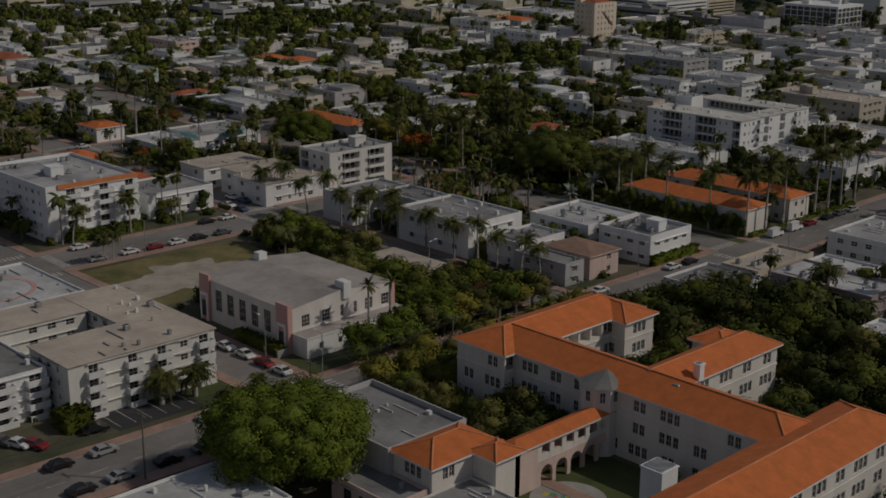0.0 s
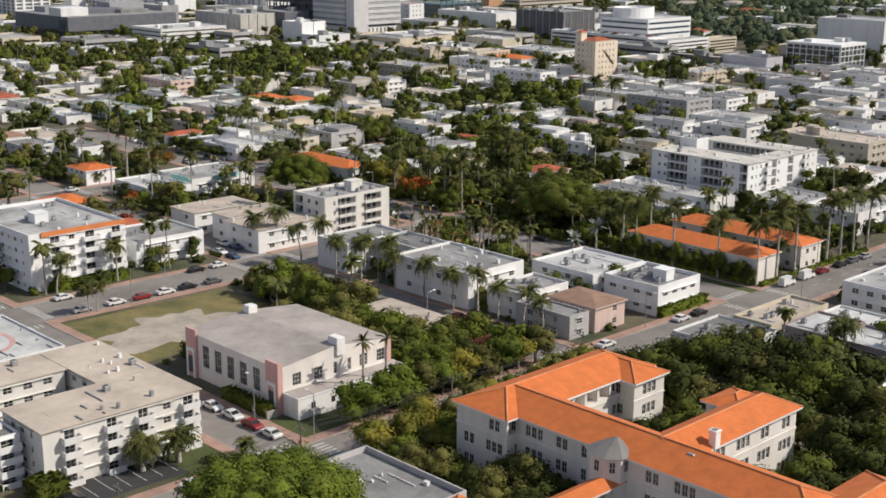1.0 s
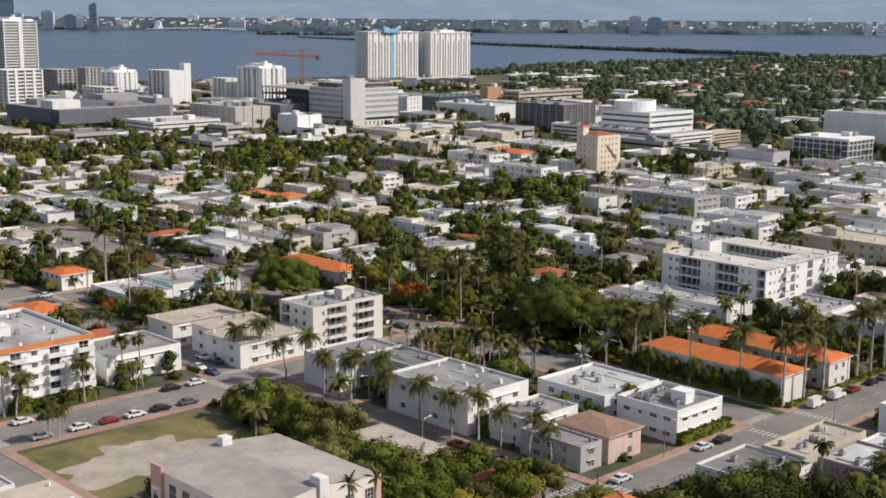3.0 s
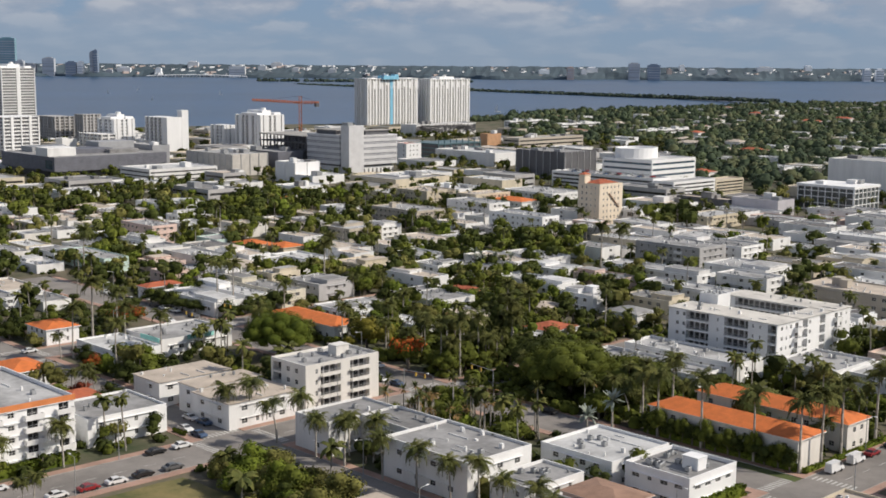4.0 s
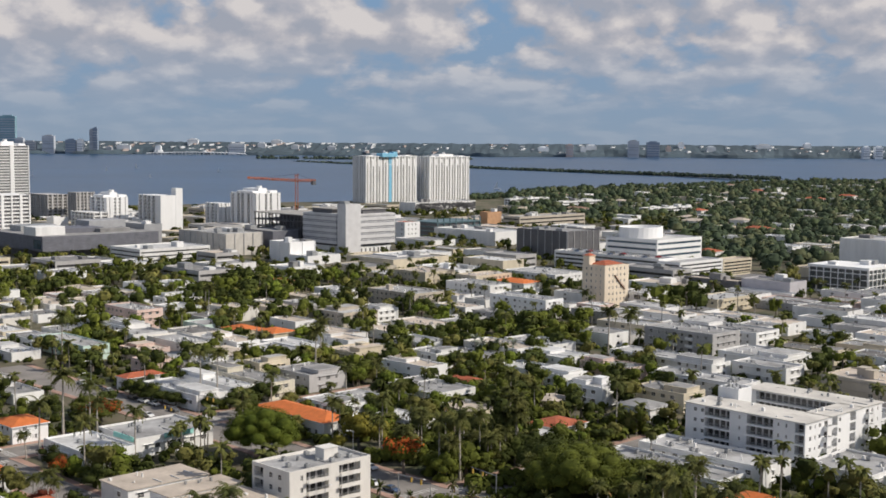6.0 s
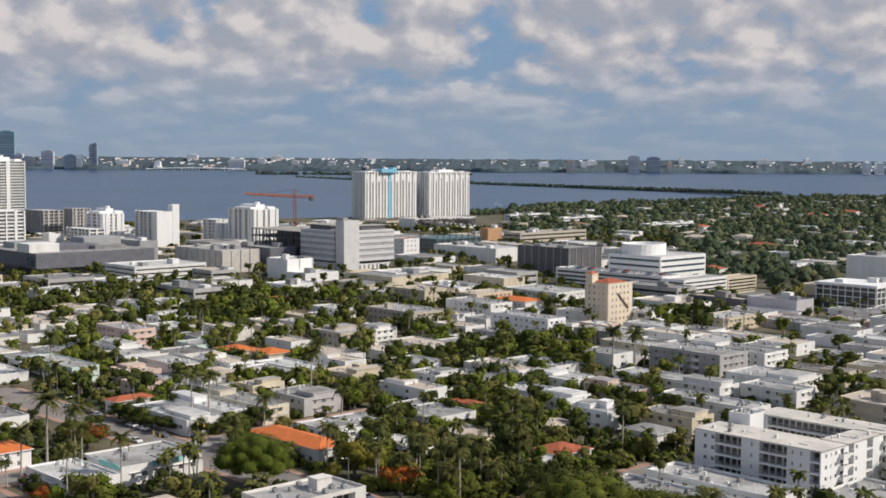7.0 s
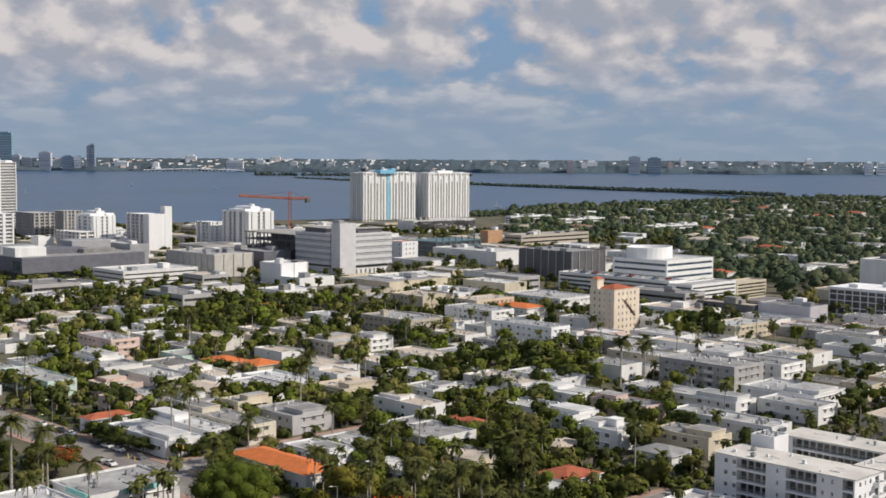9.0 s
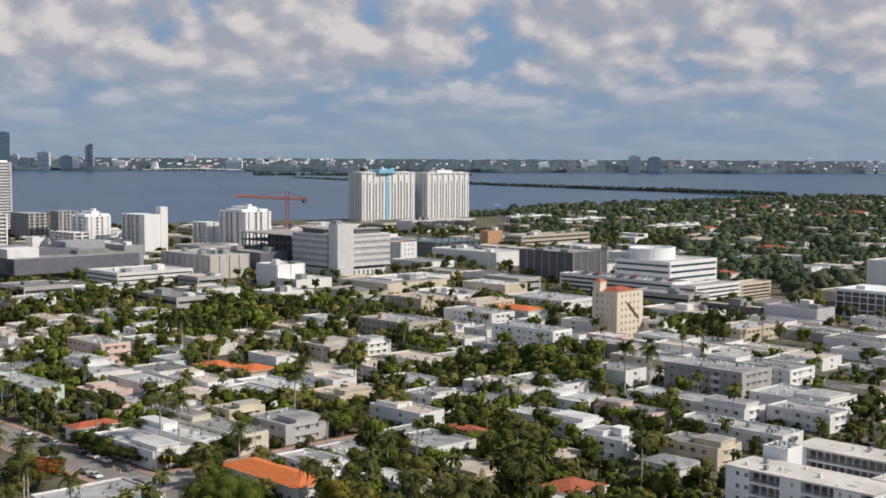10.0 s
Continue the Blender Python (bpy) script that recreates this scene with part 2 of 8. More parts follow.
class Geo:
    """Gathers faces for one mesh."""

    def __init__(self):
        self.v, self.f, self.i, self.n = [], [], [], []

    def quad(self, a, b, c, d, i=0):
        k = len(self.v)
        self.v += [a, b, c, d]
        self.f.append((k, k + 1, k + 2, k + 3))
        self.i.append(i)

    def tri(self, a, b, c, i=0):
        k = len(self.v)
        self.v += [a, b, c]
        self.f.append((k, k + 1, k + 2))
        self.i.append(i)

    def box(self, x0, x1, y0, y1, z0, z1, i=0, bevel=0.0):
        k, b = len(self.v), bevel
        self.v += [(x0, y0, z0), (x1, y0, z0), (x1, y1, z0), (x0, y1, z0), (x0, y0, z1 - b), (x1, y0, z1 - b), (x1, y1, z1 - b), (x0, y1, z1 - b)]
        fs = [(0, 3, 2, 1), (0, 1, 5, 4), (1, 2, 6, 5), (2, 3, 7, 6), (3, 0, 4, 7)]
        if b:
            self.v += [(x0 + b, y0 + b, z1), (x1 - b, y0 + b, z1), (x1 - b, y1 - b, z1), (x0 + b, y1 - b, z1)]
            fs += [(4, 5, 9, 8), (5, 6, 10, 9), (6, 7, 11, 10), (7, 4, 8, 11), (8, 9, 10, 11)]
        else:
            fs += [(4, 5, 6, 7)]
        for f in fs:
            self.f.append(tuple(k + q for q in f))
            self.i.append(i)

    def rod(self, a, b, r0, r1, n=8, i=0, cap=True):
        a, b = Vector(a), Vector(b)
        q = (b - a).to_track_quat("Z", "Y")
        k = len(self.v)
        for p, r in ((a, r0), (b, r1)):
            for j in range(n):
                w = 2 * math.pi * j / n
                self.v.append(tuple(p + q @ Vector((r * math.cos(w), r * math.sin(w), 0))))
        for j in range(n):
            self.f.append((k + j, k + (j + 1) % n, k + n + (j + 1) % n, k + n + j))
            self.i.append(i)
        if cap:
            self.f.append(tuple(k + n + j for j in range(n)))
            self.i.append(i)

    def mesh(self, name, mats, smooth=False):
        me = mesh_of(name, self.v, self.f, mats, self.i, smooth)
        if self.n:
            me.normals_split_custom_set_from_vertices(self.n)
        return me


def quads_mesh(name, q, mats, idx=None, normals=None):
    """A mesh of loose quads from an array (n, 4, 3)."""
    n = len(q)
    me = bpy.data.meshes.new(name)
    me.vertices.add(4 * n)
    me.vertices.foreach_set("co", np.ascontiguousarray(q, dtype=np.float32).ravel())
    me.loops.add(4 * n)
    me.loops.foreach_set("vertex_index", np.arange(4 * n, dtype=np.int32))
    me.polygons.add(n)
    me.polygons.foreach_set("loop_start", np.arange(0, 4 * n, 4, dtype=np.int32))
    for m in mats:
        me.materials.append(m)
    if idx is not None:
        me.polygons.foreach_set("material_index", np.asarray(idx, dtype=np.int32))
    me.update(calc_edges=True)
    if normals is not None:
        me.normals_split_custom_set_from_vertices(np.repeat(normals, 4, axis=0))
    return me


def thing(name, x, y, z, label, category, group="", kind=""):
    e = new(name)
    e.empty_display_size = 0.5
    e.location = (x, y, z)
    return tagged(e, label, category, group, kind)


def part(name, geo, mats, parent, label="", smooth=False):
    ob = new(name, geo.mesh(name, mats, smooth) if isinstance(geo, Geo) else geo)
    ob.parent = parent
    return tagged(ob, label) if label else ob


TAKEN = []            # ground already built on: x0, x1, y0, y1
GREEN = [(-374, -274, 262, 350), (-262, -214, 262, 303), (-258, -226, 222, 252), (-640, -585, 410, 460), (-440, -405, 440, 468)]   # kept free of houses


def free(x0, x1, y0, y1, gap=0.0):
    return all(x1 + gap <= a or x0 - gap >= b or y1 + gap <= c or y0 - gap >= d for a, b, c, d in TAKEN)


WINDOWS = {}


def window_mesh(w, h, kind):
    """A pane with frame and glazing bars, set back in its opening; in the x-z plane, looking to -y. One connected sheet."""
    key = (round(w, 2), round(h, 2), kind)
    if key not in WINDOWS:
        b, d = 0.07, 0.12
        nx, nz = {"plain": (0, 0), "two": (1, 1), "four": (1, 2), "six": (2, 2), "door": (1, 0), "band": (max(1, int(w / 1.5)), 0)}[kind]
        xs, zs, bx, bz = [-w / 2], [0.0], [], []
        for lim, out, bars, n, lo in ((w, xs, bx, nx, -w / 2), (h, zs, bz, nz, 0.0)):
            edges = [(lo, lo + b)] + [(lo + lim * (k + 1) / (n + 1) - 0.04, lo + lim * (k + 1) / (n + 1) + 0.04) for k in range(n)] + [(lo + lim - b, lo + lim)]
            if kind == "plain":
                edges = []
            cuts = sorted({lo, lo + lim} | {q for e in edges for q in e})
            out[:] = cuts
            bars[:] = [any(e[0] - 1e-6 <= a and c <= e[1] + 1e-6 for e in edges) for a, c in zip(cuts, cuts[1:])]
        v = [(x, d, z) for z in zs for x in xs]
        f, m, n = [], [], len(xs)
        for r in range(len(zs) - 1):
            for c in range(n - 1):
                f.append((r * n + c, r * n + c + 1, (r + 1) * n + c + 1, (r + 1) * n + c))
                m.append(1 if bx[c] or bz[r] else 0)
        WINDOWS[key] = mesh_of("window", v, f, [GLASS, FRAMEW], m)
    return WINDOWS[key]


def facade(g, base, side, length, height, holes, depth=0.22, i=0):
    """One wall face with openings cut through its skin. side: 's', 'e', 'n' or 'w'; holes: u0, u1, z0, z1."""
    def at(u, z, inward=0.0):
        if side == "s":
            return (base[0] + u, base[1] + inward, base[2] + z)
        if side == "e":
            return (base[0] - inward, base[1] + u, base[2] + z)
        if side == "n":
            return (base[0] - u, base[1] - inward, base[2] + z)
        return (base[0] + inward, base[1] - u, base[2] + z)
    if not holes:
        g.quad(at(0, 0), at(length, 0), at(length, height), at(0, height), i)
        return at
    rows = sorted({z for h in holes for z in h[2:4]} | {0.0, height})
    for z0, z1 in zip(rows, rows[1:]):
        inside = sorted(h for h in holes if h[2] <= z0 + 1e-6 and h[3] >= z1 - 1e-6)
        u = 0.0
        for h in inside:
            if h[0] > u + 1e-6:
                g.quad(at(u, z0), at(h[0], z0), at(h[0], z1), at(u, z1), i)
            u = h[1]
        if u < length - 1e-6:
            g.quad(at(u, z0), at(length, z0), at(length, z1), at(u, z1), i)
    for hole in holes:
        u0, u1, z0, z1 = hole[:4]
        d = hole[4] if len(hole) > 4 else depth
        g.quad(at(u0, z0), at(u1, z0), at(u1, z0, d), at(u0, z0, d), i)
        g.quad(at(u0, z1, d), at(u1, z1, d), at(u1, z1), at(u0, z1), i)
        g.quad(at(u0, z0), at(u0, z0, d), at(u0, z1, d), at(u0, z1), i)
        g.quad(at(u1, z0, d), at(u1, z0), at(u1, z1), at(u1, z1, d), i)
    return at


TURN = {"s": 0, "e": 90, "n": 180, "w": 270}


def openings(rng, length, floors, storey, w, h, pitch, sill=0.9, margin=1.2, skip=0.1, first=0):
    n = int((length - 2 * margin) / pitch)
    out = []
    if n < 1:
        return out
    start = (length - (n - 1) * pitch) / 2
    for k in range(n):
        if rng.random() < skip:
            continue
        ww = w if rng.random() < 0.75 else w * 0.55
        for fl in range(first, floors):
            u = start + k * pitch
            out.append((u - ww / 2, u + ww / 2, fl * storey + sill, fl * storey + sill + h))
    return out


def balcony_mesh(w, d=1.3):
    key = ("balcony", round(w, 1), d)
    if key not in WINDOWS:
        g = Geo()
        g.box(-w / 2, w / 2, -d, -0.003, -0.14, 0.0)
        for x0, x1, y0, y1 in ((-w / 2, w / 2, -d, -d + 0.1), (-w / 2, -w / 2 + 0.1, -d + 0.1, -0.003), (w / 2 - 0.1, w / 2, -d + 0.1, -0.003)):
            g.box(x0, x1, y0, y1, 0.0, 1.0)
        WINDOWS[key] = g.mesh("balcony", [WHITE])
    return WINDOWS[key]


AC = {}


def ac_unit(x, y, z, turn=0.0):
    """Roof-top condenser on a curb."""
    if not AC:
        o = thing("air_conditioner", x, y, z, "grey metal air-conditioning condenser standing on a flat roof", "air conditioner", "roof condensers")
        g = Geo()
        g.box(-0.5, 0.5, -0.5, 0.5, 0.12, 1.0, 0, 0.05)
        for sx in (-0.42, 0.3):
            g.box(sx, sx + 0.12, -0.5, 0.5, 0, 0.12)
        g.rod((0, 0, 0.99), (0, 0, 1.06), 0.4, 0.36, 10, 1)
        part("case", g, [METAL, DARKM], o)
        AC["o"] = o
        return o
    return copy_thing(AC["o"], pose(x, y, z, 0, 0, turn))


def building(x0, x1, y0, y1, h, label, name="apartment_building", wall=None, roof=None, floors=2, seed=1, parapet=0.7, win=(1.6, 1.2), pitch=3.6,
             kind="two", balconies=(), units=3, hut=0, skip=0.12, z0=0.0, sides="se", category="building", first=0, group="", mark=True, bays=(), ledge=True, upper=0.0):
    """A flat-roofed block: walls with openings, parapet, roof deck, windows, balconies; units and huts stand on its roof."""
    wall, roof = wall or WHITE, roof or ROOFL
    rng = random.Random(seed)
    w, d = x1 - x0, y1 - y0
    o = thing(name, (x0 + x1) / 2, (y0 + y1) / 2, z0, label, category, group)
    if mark:
        TAKEN.append((x0, x1, y0, y1))
    ax, ay = -w / 2, -d / 2
    storey = (h - parapet) / floors
    g, wins, doors = Geo(), [], []
    for side, base, length in (("s", (ax, ay, 0), w), ("e", (-ax, ay, 0), d), ("n", (-ax, -ay, 0), w), ("w", (ax, -ay, 0), d)):
        holes = []
        bal = [b for b in balconies if b[0] == side]
        if side in sides and kind:
            holes = openings(rng, length, floors, storey, win[0], win[1], pitch, max(0.3, (storey - win[1]) * 0.55), 0.9, skip, first)
            for _, u, bw in bal:
                u *= length
                holes = [q for q in holes if q[1] < u - bw / 2 - 0.2 or q[0] > u + bw / 2 + 0.2]
                for fl in range(first, floors):
                    holes.append((u - bw * 0.28, u + bw * 0.28, fl * storey + 0.1, fl * storey + min(2.2, storey - 0.35)))
                    doors.append((side, u, fl * storey, bw))
        deep = []
        for _, f0, f1 in [b for b in bays if b[0] == side]:
            u0, u1 = f0 * length, f1 * length
            holes = [q for q in holes if q[1] < u0 - 0.2 or q[0] > u1 + 0.2]
            deep += [(u0, u1, fl * storey + 0.25, (fl + 1) * storey - 0.25, 1.5) for fl in range(first, floors)]
        at = facade(g, base, side, length, h, holes + deep)
        for u0, u1, za, zb in holes:
            wins.append((at((u0 + u1) / 2, za), TURN[side], u1 - u0, zb - za))
        for u0, u1, za, zb, dd in deep:
            b, bw, bh = Geo(), u1 - u0, zb - za
            b.quad((-bw / 2, dd, 0), (bw / 2, dd, 0), (bw / 2, dd, bh), (-bw / 2, dd, bh), 0)
            for k in range(int(bw / 1.9)):
                b.box(-bw / 2 + 0.4 + k * 1.9, -bw / 2 + 1.7 + k * 1.9, dd - 0.06, dd - 0.01, 0.05, bh - 0.35, 1)
            for k in range(int(bw / 0.35) + 1):
                b.box(-bw / 2 + k * 0.35, -bw / 2 + k * 0.35 + 0.05, 0.02, 0.07, 0.0, 0.95, 2)
            b.box(-bw / 2, bw / 2, 0.0, 0.09, 0.95, 1.03, 2)
            if seed == 31 and side == "e":
                b.box(-bw / 2 - 0.1, bw / 2 + 0.1, -0.9, -0.003, -0.2, 0.0, 3)
                b.box(-bw / 2 - 0.1, bw / 2 + 0.1, -0.98, -0.9, -0.2, 0.75, 3)
            q = part("loggia", b, [GREYW, GLASS, METAL, wall], o, "grey recessed balcony bay with a railing")
            q.matrix_basis = Matrix.Translation(at((u0 + u1) / 2, za)) @ pose(0, 0, 0, 0, 0, TURN[side])
        # thin sunshade ledges over each row of windows
        if ledge and seed < 440 and holes and side in "se":
            runs = []
            for top in sorted({round(q[3], 2) for q in holes}):
                row = sorted(q for q in holes if round(q[3], 2) == top)
                runs.append((row[0][0] - 0.4, row[-1][1] + 0.4, top))
            for u0, u1, top in runs:
                p, q = at(u0, top + 0.1, -0.4), at(u1, top + 0.22, 0.0)
                b = Geo()
                b.box(min(p[0], q[0]), max(p[0], q[0]), min(p[1], q[1]), max(p[1], q[1]), p[2], q[2])
                part("ledge", b, [wall], o)
        for q in [q for q in doors if q[0] == side]:
            b = new("balcony", balcony_mesh(q[3]))
            b.parent = o
            b.matrix_basis = Matrix.Translation(at(q[1], q[2] + 0.06)) @ pose(0, 0, 0, 0, 0, TURN[side])
    # parapet's inner faces and coping
    t = 0.25
    eave = parapet < 0.2
    for a, b, c, e in () if eave else ((ax, -ax, ay, ay + t), (ax, -ax, -ay - t, -ay), (ax, ax + t, ay + t, -ay - t), (-ax - t, -ax, ay + t, -ay - t)):
        g.quad((a, c, h), (b, c, h), (b, e, h), (a, e, h))
    ix, iy, zr = ax + t, ay + t, h - parapet
    for p, q in () if eave else (((ix, iy), (ix, -iy)), ((ix, -iy), (-ix, -iy)), ((-ix, -iy), (-ix, iy)), ((-ix, iy), (ix, iy))):
        g.quad((*p, zr), (*q, zr), (*q, h), (*p, h))
    part("wall", g, [wall], o)
    r = Geo()
    if eave:
        zr = h + 0.16
        r.box(ax - 0.35, -ax + 0.35, ay - 0.35, -ay + 0.35, h, zr)
    else:
        r.quad((ix, iy, zr), (-ix, iy, zr), (-ix, -iy, zr), (ix, -iy, zr))
    # roof seams and patches, raised felt laps
    for k in range(int(w / 6)):
        px = ix + 2 + rng.random() * (w - 5)
        py = iy + 1 + rng.random() * max(0.5, d - 5)
        sx, sy = 0.6 + rng.random() * 2.2, 0.5 + rng.random() * 1.8
        if px + sx < -ix - 0.1 and py + sy < -iy - 0.1:
            r.box(px, px + sx, py, py + sy, zr, zr + 0.02 + 0.015 * k)
    # vents, pipes and kerbs
    for k in range(int(w * d / 32) if floors < 4 else 8):
        px, py, s = ix + 0.6 + rng.random() * (w - 2), iy + 0.6 + rng.random() * (d - 2), rng.uniform(0.12, 0.42)
        if rng.random() < 0.25:
            r.box(px, min(px + rng.uniform(2, 6), -ix - 0.1), py, py + 0.14, zr, zr + 0.22, 1)
        else:
            r.box(px - s, px + s, py - s * 0.8, py + s * 0.8, zr, zr + rng.uniform(0.3, 1.1), 1)
    part("roof", r, [roof, METAL if seed % 2 else WHITE], o)
    if upper:
        # a set-back upper room with its own parapet
        lx = w * rng.uniform(0.3, 0.5)
        mx = -w / 2 + 0.4 if rng.random() < 0.5 else w / 2 - lx - 0.4
        my, ly = -d / 2 + d * rng.uniform(0.1, 0.3), d * 0.6
        u, hs = Geo(), openings(rng, lx, 1, upper, 1.3, 1.1, 3.0, 1.0, 0.3, 0.1) if upper > 2.2 else []
        for side, base, length in (("s", (mx, my, zr), lx), ("e", (mx + lx, my, zr), ly), ("n", (mx + lx, my + ly, zr), lx), ("w", (mx, my + ly, zr), ly)):
            hh = hs if side == "s" else (openings(rng, ly, 1, upper, 1.3, 1.1, 3.0, 1.0, 0.3, 0.1) if side == "e" and upper > 2.2 else [])
            at = facade(u, base, side, length, upper, hh)
            for u0, u1, za, zb in hh:
                wins.append((at((u0 + u1) / 2, za), TURN[side], u1 - u0, zb - za))
        u.box(mx - 0.2, mx + lx + 0.2, my - 0.2, my + ly + 0.2, zr + upper, zr + upper + 0.2, 0)
        u.box(mx + 0.3, mx + lx - 0.3, my + 0.3, my + ly - 0.3, zr + upper + 0.2, zr + upper + 0.26, 1)
        part("upper_room", u, [wall, roof], o)
    for p, rz, ww, hh in wins:
        q = new("window", window_mesh(ww, hh, kind or "two"))
        q.parent = o
        q.matrix_basis = Matrix.Translation(p) @ pose(0, 0, 0, 0, 0, rz)
    for k in range(units):
        ux, uy = (x0 + x1) / 2 + rng.uniform(-0.36, 0.36) * w, (y0 + y1) / 2 + rng.uniform(-0.36, 0.36) * d
        ac_unit(ux, uy, z0 + zr, rng.choice((0, 90)))
    for k in range(hut):
        hw, hd, hh = rng.uniform(2.5, 4), rng.uniform(2.5, 4.5), rng.uniform(2.0, 2.8)
        ux, uy = rng.uniform(-0.28, 0.28) * w, rng.uniform(-0.28, 0.28) * d
        g = Geo()
        g.box(ux - hw / 2, ux + hw / 2, uy - hd / 2, uy + hd / 2, zr, zr + hh)
        g.box(ux - hw / 2 - 0.15, ux + hw / 2 + 0.15, uy - hd / 2 - 0.15, uy + hd / 2 + 0.15, zr + hh, zr + hh + 0.15)
        part("stair_hut", g, [wall], o)
    return o


def hip(g, x0, x1, y0, y1, z, rise, over=0.6, gable="", i=0, j=1):
    """A tiled hip roof with a deep eave board and soffit, as one closed shell; gable: ends ('x0', 'x1', 'y0', 'y1') left upright."""
    x0, x1, y0, y1 = x0 - over, x1 + over, y0 - over, y1 + over
    w, d, k = x1 - x0, y1 - y0, len(g.v)
    lo = z - 0.28
    g.v += [(x0, y0, z), (x1, y0, z), (x1, y1, z), (x0, y1, z), (x0, y0, lo), (x1, y0, lo), (x1, y1, lo), (x0, y1, lo)]
    if w >= d:
        m, a = (y0 + y1) / 2, d / 2
        g.v += [(x0 + (0 if "x0" in gable else a), m, z + rise), (x1 - (0 if "x1" in gable else a), m, z + rise)]
        fs = [(0, 1, 9, 8), (2, 3, 8, 9), (1, 2, 9), (3, 0, 8)]
    else:
        m, a = (x0 + x1) / 2, w / 2
        g.v += [(m, y0 + (0 if "y0" in gable else a), z + rise), (m, y1 - (0 if "y1" in gable else a), z + rise)]
        fs = [(1, 2, 9, 8), (3, 0, 8, 9), (0, 1, 8), (2, 3, 9)]
    for f in fs:
        g.f.append(tuple(k + q for q in f))
        g.i.append(i)
    for f in ((4, 5, 1, 0), (5, 6, 2, 1), (6, 7, 3, 2), (7, 4, 0, 3), (7, 6, 5, 4)):
        g.f.append(tuple(k + q for q in f))
        g.i.append(j)


def ridge_caps(o, x0, x1, y0, y1, z, rise, over, gable, mat):
    """Half-round caps along ridge and hips, each a part."""
    t = Geo()
    hip(t, x0, x1, y0, y1, z, rise, over, gable)
    v = [Vector(p) + Vector((0, 0, 0.03)) for p in t.v]
    ends = ((8, 0), (8, 3), (9, 1), (9, 2), (8, 9)) if x1 - x0 >= y1 - y0 else ((8, 0), (8, 1), (9, 2), (9, 3), (8, 9))
    for a, b in ends:
        c = Geo()
        c.rod(v[a], v[b], 0.14, 0.14, 6)
        part("ridge_cap", c, [mat], o)


def house(x0, x1, y0, y1, h, label, wall=None, tile=None, floors=1, seed=1, rise=1.7, name="house", gable="", win=(1.3, 1.2), pitch=3.2, mark=True, kind="two"):
    wall, tile = wall or WHITE, tile or ORANGE
    rng = random.Random(seed)
    w, d = x1 - x0, y1 - y0
    o = thing(name, (x0 + x1) / 2, (y0 + y1) / 2, 0, label, "building")
    if mark:
        TAKEN.append((x0, x1, y0, y1))
    g, st = Geo(), h / floors
    for side, base, length in (("s", (-w / 2, -d / 2, 0), w), ("e", (w / 2, -d / 2, 0), d), ("n", (w / 2, d / 2, 0), w), ("w", (-w / 2, d / 2, 0), d)):
        holes = openings(rng, length, floors, st, win[0], win[1], pitch, 0.9, 0.8, 0.12) if side in "se" else []
        at = facade(g, base, side, length, h, holes)
        for u0, u1, za, zb in holes:
            q = new("window", window_mesh(u1 - u0, zb - za, kind))
            q.parent = o
            q.matrix_basis = Matrix.Translation(at((u0 + u1) / 2, za)) @ pose(0, 0, 0, 0, 0, TURN[side])
    part("wall", g, [wall], o)
    g = Geo()
    hip(g, -w / 2, w / 2, -d / 2, d / 2, h, rise, 0.5, gable)
    part("roof", g, [tile, wall], o)
    return o


# ---- ground, water, roads ----
def sheet(name, pts, z, mat, label, category, depth=0.0, kind="structure"):
    n = len(pts)
    v = [(x, y, z) for x, y in pts]
    f = [tuple(range(n))]
    if depth:
        v += [(x, y, z - depth) for x, y in pts]
        f += [(k, k + n, (k + 1) % n + n, (k + 1) % n) for k in range(n)]
    ob = new(name, mesh_of(name, v, f, mat))
    return tagged(ob, label, category, kind=kind)


COAST = [(-1560, 400), (-1517, 617), (-1492, 733), (-1420, 935), (-1399, 1044), (-1370, 1099), (-1365, 1200), (-1350, 1310), (-1380, 1413),
         (-1463, 1626), (-1473, 1842), (-1478, 2102), (-1447, 2348), (-1381, 2610), (-1223, 2886), (-900, 4300)]
ISLAND = [(1500, -1500), (1500, 4300)] + COAST[::-1] + [(-1560, -1500)]
sheet("ground", ISLAND, 0.0, GROUND, "flat town ground of sandy soil and lawn", "ground", 2.5)

WATER = material("bay_water", (0.022, 0.076, 0.165), 0.32, 0.05, 0.003, 0.18, 0)
wb = WATER.node_tree
w_noise, w_bump, w_geo = wb.nodes.new("ShaderNodeTexNoise"), wb.nodes.new("ShaderNodeBump"), wb.nodes.new("ShaderNodeTexCoord")
w_noise.inputs["Scale"].default_value, w_noise.inputs["Detail"].default_value = 0.25, 6
w_bump.inputs["Strength"].default_value, w_bump.inputs["Distance"].default_value = 0.6, 0.6
wb.links.new(w_geo.outputs["Object"], w_noise.inputs["Vector"])
wb.links.new(w_noise.outputs["Fac"], w_bump.inputs["Height"])
wb.links.new(w_bump.outputs[0], wb.nodes["Principled BSDF"].inputs["Normal"])

# distance is counted along the line of flight
AHEAD, ACROSS = Vector((-0.7222, 0.6917, 0)), Vector((0.6917, 0.7222, 0))


def plan(ahead, across, z=0.0):
    p = AHEAD * ahead + ACROSS * across
    return (p.x, p.y, z)


g = Geo()
for a, b, za, zb in ((-2500, 2700, -1.2, -1.2), (2700, 5060, -1.2, 17.0)):
    for k in range(-3, 3):
        g.quad(plan(a, k * 1100, za), plan(a, (k + 1) * 1100, za), plan(b, (k + 1) * 1100, zb), plan(b, k * 1100, zb))
tagged(new("water", g.mesh("water", [WATER])), "grey-blue rippled bay water reaching to the far shore", "water", kind="structure")

